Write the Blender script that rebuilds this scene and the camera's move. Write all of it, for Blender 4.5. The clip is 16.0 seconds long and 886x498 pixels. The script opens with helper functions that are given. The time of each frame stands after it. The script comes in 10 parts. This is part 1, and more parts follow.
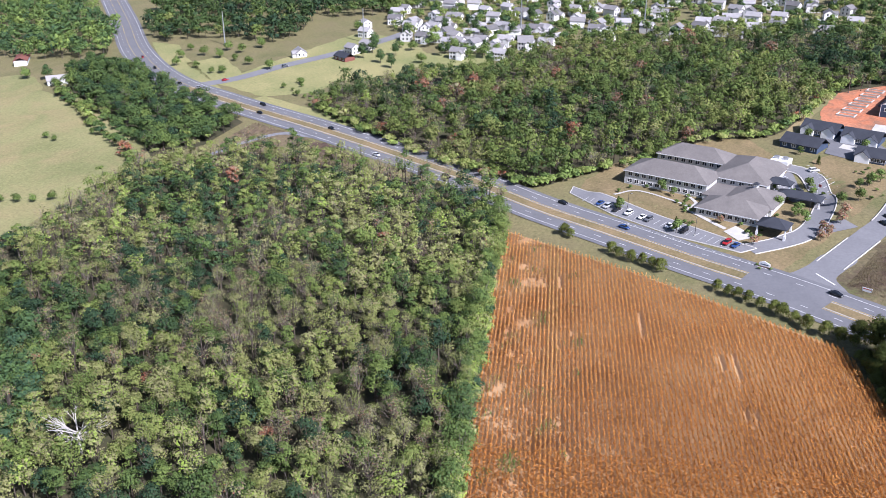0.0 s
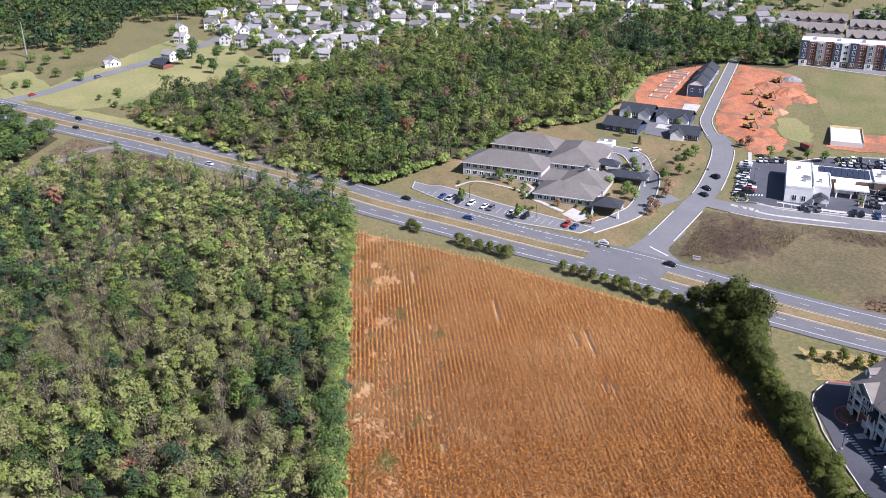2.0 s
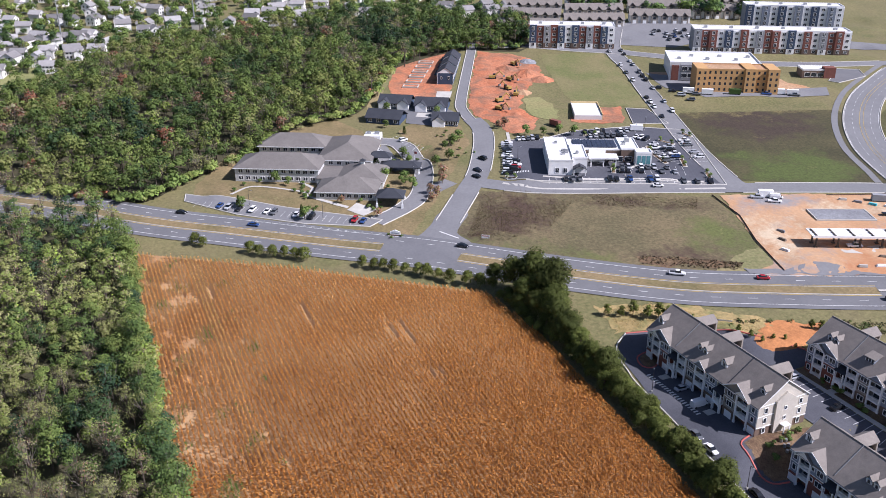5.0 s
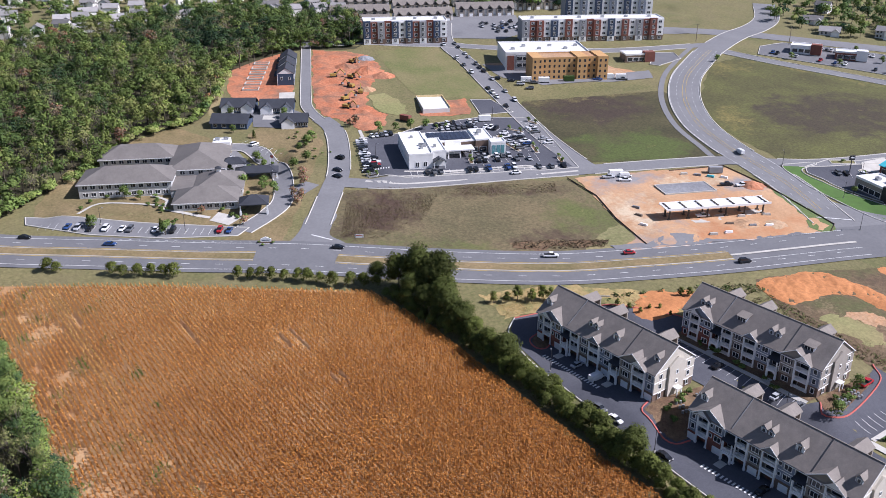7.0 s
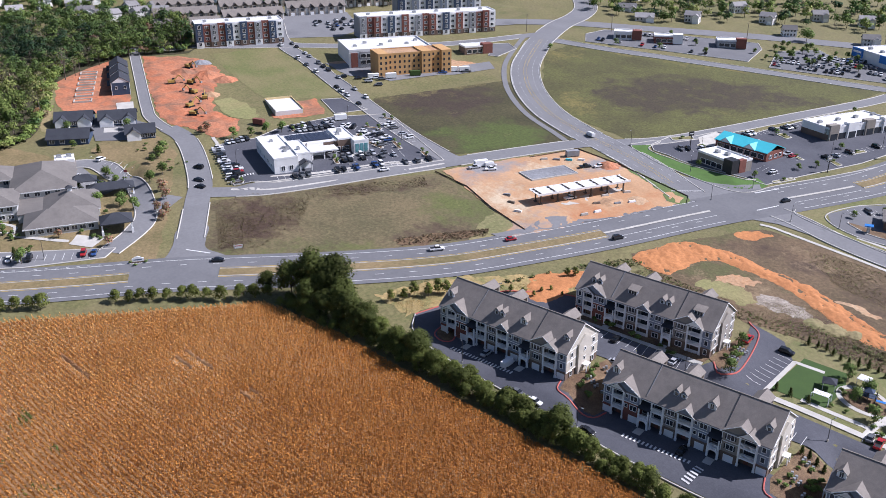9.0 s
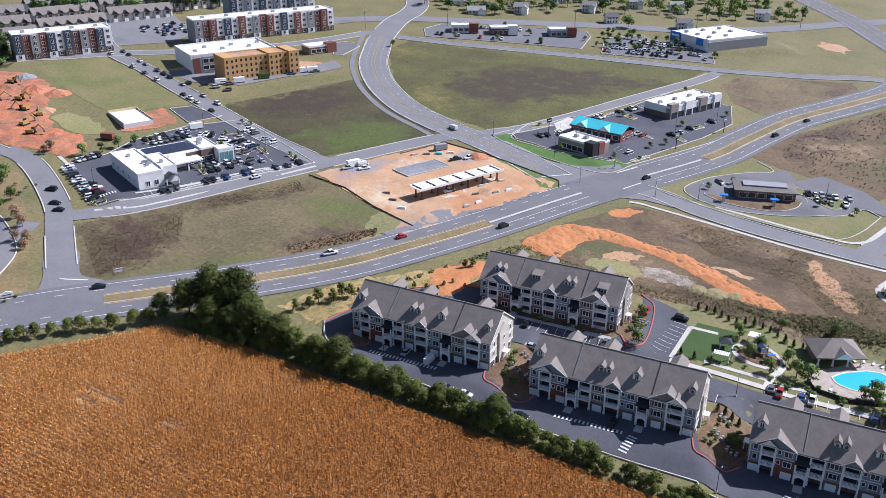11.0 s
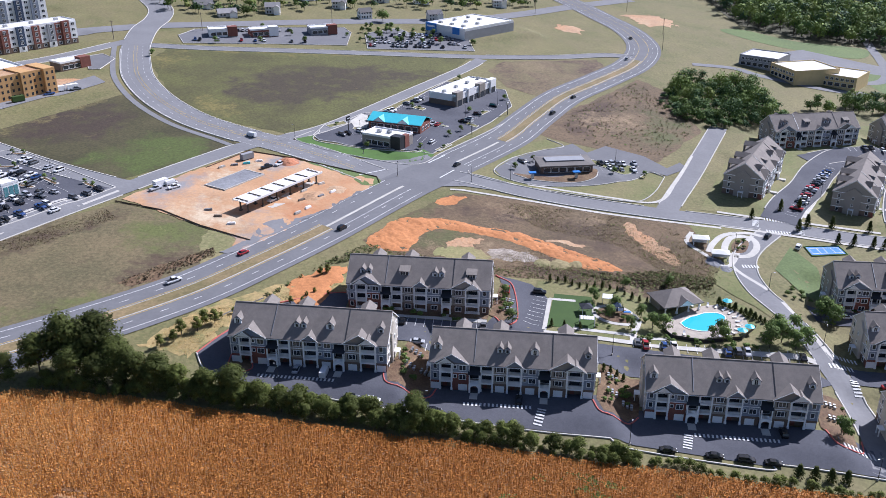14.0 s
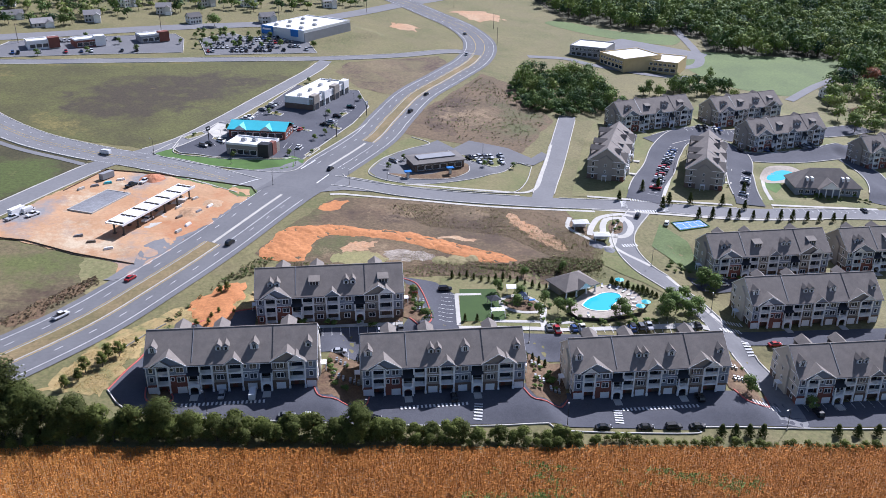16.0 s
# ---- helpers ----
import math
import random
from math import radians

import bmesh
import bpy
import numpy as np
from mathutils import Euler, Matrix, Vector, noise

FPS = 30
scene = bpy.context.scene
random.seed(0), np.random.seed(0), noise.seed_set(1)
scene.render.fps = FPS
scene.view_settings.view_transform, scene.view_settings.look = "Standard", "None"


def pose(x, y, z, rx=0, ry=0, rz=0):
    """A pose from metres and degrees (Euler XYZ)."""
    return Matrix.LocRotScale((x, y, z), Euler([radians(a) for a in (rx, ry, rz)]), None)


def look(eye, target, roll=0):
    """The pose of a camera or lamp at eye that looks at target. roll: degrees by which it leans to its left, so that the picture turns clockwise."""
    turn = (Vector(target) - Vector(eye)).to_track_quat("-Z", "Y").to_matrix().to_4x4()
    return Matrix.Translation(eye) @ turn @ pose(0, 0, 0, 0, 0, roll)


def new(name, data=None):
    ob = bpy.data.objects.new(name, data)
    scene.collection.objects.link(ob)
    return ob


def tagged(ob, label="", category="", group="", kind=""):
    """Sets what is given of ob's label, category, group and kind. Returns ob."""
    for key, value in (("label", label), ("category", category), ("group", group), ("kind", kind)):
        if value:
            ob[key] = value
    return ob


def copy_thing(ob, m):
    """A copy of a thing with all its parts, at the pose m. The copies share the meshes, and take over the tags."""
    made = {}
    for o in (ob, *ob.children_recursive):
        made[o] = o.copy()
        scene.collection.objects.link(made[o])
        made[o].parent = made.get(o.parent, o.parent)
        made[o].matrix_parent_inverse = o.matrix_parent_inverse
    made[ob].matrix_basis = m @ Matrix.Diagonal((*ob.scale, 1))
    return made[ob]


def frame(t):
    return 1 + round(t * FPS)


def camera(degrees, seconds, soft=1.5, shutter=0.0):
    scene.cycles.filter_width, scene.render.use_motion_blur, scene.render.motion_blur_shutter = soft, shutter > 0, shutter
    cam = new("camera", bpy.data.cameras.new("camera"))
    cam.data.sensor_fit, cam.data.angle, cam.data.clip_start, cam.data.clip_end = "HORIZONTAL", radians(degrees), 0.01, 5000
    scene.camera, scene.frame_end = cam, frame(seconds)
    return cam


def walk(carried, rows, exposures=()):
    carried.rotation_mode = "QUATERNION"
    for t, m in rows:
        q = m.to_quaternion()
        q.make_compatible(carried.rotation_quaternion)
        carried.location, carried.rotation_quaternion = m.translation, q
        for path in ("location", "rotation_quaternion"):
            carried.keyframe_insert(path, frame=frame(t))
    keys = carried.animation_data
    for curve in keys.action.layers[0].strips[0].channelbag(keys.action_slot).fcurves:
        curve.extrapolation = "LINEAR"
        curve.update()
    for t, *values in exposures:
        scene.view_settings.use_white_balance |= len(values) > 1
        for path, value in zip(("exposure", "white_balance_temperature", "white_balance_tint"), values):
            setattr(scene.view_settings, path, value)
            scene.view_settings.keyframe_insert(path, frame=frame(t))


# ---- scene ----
cam = camera(53.75, 16.0, soft=0.5)
# seconds, x, y, z, yaw, pitch, roll
PATH = [
    (0.0, 123.119, 97.365, 144.945, 101.671, -23.205, -0.176),
    (0.5, 123.227, 96.480, 144.984, 98.705, -23.223, -0.058),
    (1.0, 123.314, 95.057, 145.000, 95.711, -23.246, 0.028),
    (1.5, 123.332, 93.143, 144.997, 92.693, -23.273, 0.086),
    (2.0, 123.235, 90.780, 144.976, 89.650, -23.302, 0.120),
    (2.5, 122.979, 88.014, 144.939, 86.587, -23.335, 0.136),
    (3.0, 122.528, 84.886, 144.888, 83.503, -23.371, 0.136),
    (3.5, 121.845, 81.440, 144.826, 80.402, -23.409, 0.125),
    (4.0, 120.899, 77.716, 144.754, 77.284, -23.449, 0.105),
    (4.5, 119.662, 73.756, 144.675, 74.152, -23.490, 0.080),
    (5.0, 118.111, 69.599, 144.589, 71.006, -23.532, 0.052),
    (5.5, 116.224, 65.286, 144.500, 67.848, -23.576, 0.023),
    (6.0, 113.983, 60.853, 144.408, 64.679, -23.620, -0.005),
    (6.5, 111.376, 56.339, 144.316, 61.501, -23.664, -0.030),
    (7.0, 108.392, 51.782, 144.226, 58.313, -23.709, -0.051),
    (7.5, 105.025, 47.217, 144.140, 55.118, -23.753, -0.067),
    (8.0, 101.271, 42.680, 144.059, 51.916, -23.797, -0.078),
    (8.5, 97.131, 38.206, 143.985, 48.708, -23.841, -0.083),
    (9.0, 92.610, 33.828, 143.920, 45.494, -23.883, -0.083),
    (9.5, 87.714, 29.581, 143.866, 42.274, -23.925, -0.078),
    (10.0, 82.456, 25.496, 143.824, 39.050, -23.965, -0.068),
    (10.5, 76.849, 21.606, 143.797, 35.822, -24.004, -0.055),
    (11.0, 70.913, 17.941, 143.785, 32.589, -24.041, -0.039),
    (11.5, 64.669, 14.532, 143.792, 29.352, -24.077, -0.024),
    (12.0, 58.143, 11.409, 143.817, 26.111, -24.111, -0.011),
    (12.5, 51.363, 8.600, 143.864, 22.866, -24.143, -0.001),
    (13.0, 44.363, 6.133, 143.934, 19.616, -24.173, 0.001),
    (13.5, 37.178, 4.036, 144.028, 16.362, -24.201, -0.007),
    (14.0, 29.848, 2.335, 144.148, 13.102, -24.227, -0.029),
    (14.5, 22.417, 1.056, 144.295, 9.837, -24.250, -0.067),
    (15.0, 14.931, 0.225, 144.472, 6.565, -24.272, -0.127),
    (15.5, 7.441, -0.135, 144.680, 3.286, -24.291, -0.212),
    (16.0, 0.000, 0.000, 144.920, -0.000, -24.308, -0.327),
]
walk(cam, [(t, pose(x, y, z, 90 + pitch, roll, yaw)) for t, x, y, z, yaw, pitch, roll in PATH],
     exposures=((0.0, 0.76, 5650, 23), (3.0, 0.59, 5850, 23), (8.0, 0.45, 5800, 21), (16.0, 0.51, 5600, 20)))

# ---- world and sun ----
SUN_X, SUN_Y, SUN_EL = 0.62, 0.78, 44.0
world = bpy.data.worlds.new("sky")
scene.world = world
world.use_nodes = True
wn = world.node_tree.nodes
sky = wn.new("ShaderNodeTexSky")
sky.sky_type = "NISHITA"
sky.sun_disc = False
sky.sun_elevation = radians(SUN_EL)
sky.sun_rotation = math.atan2(SUN_X, SUN_Y)
world.node_tree.links.new(sky.outputs[0], wn["Background"].inputs[0])
wn["Background"].inputs[1].default_value = 0.063
sun = new("sun", bpy.data.lights.new("sun", "SUN"))
sun.data.energy, sun.data.angle, sun.data.color = 5.0, radians(0.5), (1.0, 0.965, 0.91)
hor = math.hypot(SUN_X, SUN_Y)
sun.matrix_world = look((SUN_X / hor * math.cos(radians(SUN_EL)) * 500, SUN_Y / hor * math.cos(radians(SUN_EL)) * 500, math.sin(radians(SUN_EL)) * 500), (0, 0, 0))

# ---- materials ----
def mat(name, col, col2=None, rough=0.85, metal=0.0, scale=0.4, fine=6.0, bump=0.15, spec=0.3, per_object=0.0, bands=0.0, amount=0.5, grain=0.4, mottle=0.0, third=None):
    """A painted or mineral surface: two colours mixed by noise at two scales, fine relief, optional clapboard bands."""
    m = bpy.data.materials.new(name)
    m.use_nodes = True
    n, l = m.node_tree.nodes, m.node_tree.links
    b = n["Principled BSDF"]
    b.inputs["Roughness"].default_value, b.inputs["Metallic"].default_value = rough, metal
    b.inputs["Specular IOR Level"].default_value = spec
    col2 = col2 or tuple(c * 0.72 for c in col)
    geo = n.new("ShaderNodeNewGeometry")
    big, small = n.new("ShaderNodeTexNoise"), n.new("ShaderNodeTexNoise")
    big.inputs["Scale"].default_value, big.inputs["Detail"].default_value = scale, 5.0
    small.inputs["Scale"].default_value, small.inputs["Detail"].default_value = fine, 3.0
    l.new(geo.outputs["Position"], big.inputs["Vector"])
    l.new(geo.outputs["Position"], small.inputs["Vector"])
    mean = n.new("ShaderNodeMix")
    mean.inputs[0].default_value = grain
    l.new(big.outputs["Fac"], mean.inputs[2])
    l.new(small.outputs["Fac"], mean.inputs[3])
    ramp = n.new("ShaderNodeMapRange")
    ramp.inputs[1].default_value, ramp.inputs[2].default_value = 0.5 - 0.3 * amount, 0.5 + 0.3 * amount
    l.new(mean.outputs[0], ramp.inputs[0])
    mix = n.new("ShaderNodeMix")
    mix.data_type = "RGBA"
    mix.inputs[6].default_value, mix.inputs[7].default_value = (*col, 1), (*col2, 1)
    l.new(ramp.outputs[0], mix.inputs[0])
    out = mix.outputs[2]
    if third:
        far_n, far_r, far_m = n.new("ShaderNodeTexNoise"), n.new("ShaderNodeMapRange"), n.new("ShaderNodeMix")
        far_n.inputs["Scale"].default_value, far_n.inputs["Detail"].default_value, far_n.inputs["Distortion"].default_value = scale * 2.1, 7.0, 0.6
        far_r.inputs[1].default_value, far_r.inputs[2].default_value = 0.44, 0.68
        far_m.data_type = "RGBA"
        far_m.inputs[7].default_value = (*third, 1)
        shift = n.new("ShaderNodeVectorMath")
        shift.inputs[1].default_value = (137.0, 71.0, 0.0)
        l.new(geo.outputs["Position"], shift.inputs[0])
        l.new(shift.outputs[0], far_n.inputs["Vector"])
        l.new(far_n.outputs["Fac"], far_r.inputs[0])
        l.new(far_r.outputs[0], far_m.inputs[0])
        l.new(out, far_m.inputs[6])
        out = far_m.outputs[2]
    if mottle:
        mn, mr, mh = n.new("ShaderNodeTexNoise"), n.new("ShaderNodeMapRange"), n.new("ShaderNodeHueSaturation")
        mn.inputs["Scale"].default_value, mn.inputs["Detail"].default_value, mn.inputs["Roughness"].default_value = 0.75, 7.0, 0.8
        mr.inputs[1].default_value, mr.inputs[2].default_value = 0.30, 0.70
        mr.inputs[3].default_value, mr.inputs[4].default_value = 1 - mottle, 1 + mottle
        l.new(geo.outputs["Position"], mn.inputs["Vector"])
        l.new(mn.outputs["Fac"], mr.inputs[0])
        l.new(mr.outputs[0], mh.inputs["Value"])
        l.new(out, mh.inputs["Color"])
        out = mh.outputs[0]
    if per_object:
        info, hsv, rng = n.new("ShaderNodeObjectInfo"), n.new("ShaderNodeHueSaturation"), n.new("ShaderNodeMapRange")
        rng.inputs[3].default_value, rng.inputs[4].default_value = 1 - per_object, 1 + per_object
        l.new(info.outputs["Random"], rng.inputs[0])
        l.new(rng.outputs[0], hsv.inputs["Value"])
        l.new(out, hsv.inputs["Color"])
        out = hsv.outputs[0]
    l.new(out, b.inputs["Base Color"])
    if bump:
        bn = n.new("ShaderNodeBump")
        bn.inputs["Strength"].default_value, bn.inputs["Distance"].default_value = bump, 0.05
        src = small.outputs["Fac"]
        if bands:
            w = n.new("ShaderNodeTexWave")
            w.wave_type, w.bands_direction, w.wave_profile = "BANDS", "Z", "SAW"
            w.inputs["Scale"].default_value = bands
            l.new(geo.outputs["Position"], w.inputs["Vector"])
            src = w.outputs["Fac"]
        l.new(src, bn.inputs["Height"])
        l.new(bn.outputs[0], b.inputs["Normal"])
    return m


def leaf_mat(name, ramp_cols, rough=0.75, noise_scale=0.5, value=(0.65, 1.35), through_light=0.35):
    """Foliage: the attribute tint picks the kind of tree, islands and noise vary it."""
    m = bpy.data.materials.new(name)
    m.use_nodes = True
    n, l = m.node_tree.nodes, m.node_tree.links
    b = n["Principled BSDF"]
    b.inputs["Roughness"].default_value, b.inputs["Specular IOR Level"].default_value = rough, 0.15
    at, ramp = n.new("ShaderNodeAttribute"), n.new("ShaderNodeValToRGB")
    at.attribute_name = "tint"
    while len(ramp.color_ramp.elements) < len(ramp_cols):
        ramp.color_ramp.elements.new(0.5)
    for e, (p, c) in zip(ramp.color_ramp.elements, ramp_cols):
        e.position, e.color = p, (*c, 1)
    geo, noi, add = n.new("ShaderNodeNewGeometry"), n.new("ShaderNodeTexNoise"), n.new("ShaderNodeMath")
    noi.inputs["Scale"].default_value = noise_scale
    l.new(geo.outputs["Position"], noi.inputs["Vector"])
    l.new(at.outputs["Fac"], ramp.inputs[0])
    add.operation = "ADD"
    l.new(geo.outputs["Random Per Island"], add.inputs[0])
    l.new(noi.outputs["Fac"], add.inputs[1])
    rng, hsv = n.new("ShaderNodeMapRange"), n.new("ShaderNodeHueSaturation")
    rng.inputs[1].default_value, rng.inputs[2].default_value = 0.25, 1.75
    rng.inputs[3].default_value, rng.inputs[4].default_value = value
    l.new(add.outputs[0], rng.inputs[0])
    l.new(rng.outputs[0], hsv.inputs["Value"])
    l.new(ramp.outputs[0], hsv.inputs["Color"])
    info, per, mul = n.new("ShaderNodeObjectInfo"), n.new("ShaderNodeMapRange"), n.new("ShaderNodeHueSaturation")
    per.inputs[3].default_value, per.inputs[4].default_value = 0.75, 1.3
    l.new(info.outputs["Random"], per.inputs[0])
    l.new(per.outputs[0], mul.inputs["Value"])
    l.new(hsv.outputs[0], mul.inputs["Color"])
    l.new(mul.outputs[0], b.inputs["Base Color"])
    thru, blend = n.new("ShaderNodeBsdfTranslucent"), n.new("ShaderNodeMixShader")
    blend.inputs[0].default_value = through_light
    l.new(mul.outputs[0], thru.inputs["Color"])
    l.new(b.outputs[0], blend.inputs[1])
    l.new(thru.outputs[0], blend.inputs[2])
    l.new(blend.outputs[0], n["Material Output"].inputs[0])
    return m


def field_mat(name, base, base2, brown, green, yellow, rough=1.0):
    """Rough ground whose growth changes over the plot: attributes say where brown weeds, green grass and yellow tufts grow; noise frays their edges."""
    m = mat(name, base, base2, scale=0.05, fine=0.9, bump=0.8, amount=0.4, grain=0.4 * rough, mottle=0.45 * rough)
    n, l = m.node_tree.nodes, m.node_tree.links
    b = n["Principled BSDF"]
    out = b.inputs["Base Color"].links[0].from_socket
    geo = n.new("ShaderNodeNewGeometry")
    for k, (attr, col) in enumerate((("green", green), ("brown", brown), ("yellow", yellow))):
        at, noi, fine = n.new("ShaderNodeAttribute"), n.new("ShaderNodeTexNoise"), n.new("ShaderNodeTexNoise")
        at.attribute_name = attr
        noi.inputs["Scale"].default_value, noi.inputs["Detail"].default_value, noi.inputs["Roughness"].default_value = 0.06 + 0.02 * k, 9.0, 0.72
        fine.inputs["Scale"].default_value, fine.inputs["Detail"].default_value, fine.inputs["Roughness"].default_value = 0.8, 6.0, 0.8
        l.new(geo.outputs["Position"], noi.inputs["Vector"])
        l.new(geo.outputs["Position"], fine.inputs["Vector"])
        add, ramp, mix, hsv, val = n.new("ShaderNodeMath"), n.new("ShaderNodeMapRange"), n.new("ShaderNodeMix"), n.new("ShaderNodeHueSaturation"), n.new("ShaderNodeMapRange")
        gain = n.new("ShaderNodeMapRange")
        gain.clamp = False
        gain.inputs[1].default_value, gain.inputs[2].default_value, gain.inputs[3].default_value, gain.inputs[4].default_value = 0.3, 0.7, 0.0, 1.0
        l.new(noi.outputs["Fac"], gain.inputs[0])
        l.new(at.outputs["Fac"], add.inputs[0])
        l.new(gain.outputs[0], add.inputs[1])
        ramp.inputs[1].default_value, ramp.inputs[2].default_value = 0.78, 1.25
        ramp.inputs[4].default_value = 0.92
        l.new(add.outputs[0], ramp.inputs[0])
        val.inputs[1].default_value, val.inputs[2].default_value, val.inputs[3].default_value, val.inputs[4].default_value = 0.3, 0.7, 1 - 0.45 * rough, 1 + 0.45 * rough
        l.new(fine.outputs["Fac"], val.inputs[0])
        hsv.inputs["Color"].default_value = (*col, 1)
        l.new(val.outputs[0], hsv.inputs["Value"])
        mix.data_type = "RGBA"
        l.new(ramp.outputs[0], mix.inputs[0])
        l.new(out, mix.inputs[6])
        l.new(hsv.outputs[0], mix.inputs[7])
        out = mix.outputs[2]
    l.new(out, b.inputs["Base Color"])
    return m


def glass_mat(name, col, rough=0.08):
    m = bpy.data.materials.new(name)
    m.use_nodes = True
    b = m.node_tree.nodes["Principled BSDF"]
    b.inputs["Base Color"].default_value = (*col, 1)
    b.inputs["Roughness"].default_value, b.inputs["Specular IOR Level"].default_value = rough, 0.6
    return m


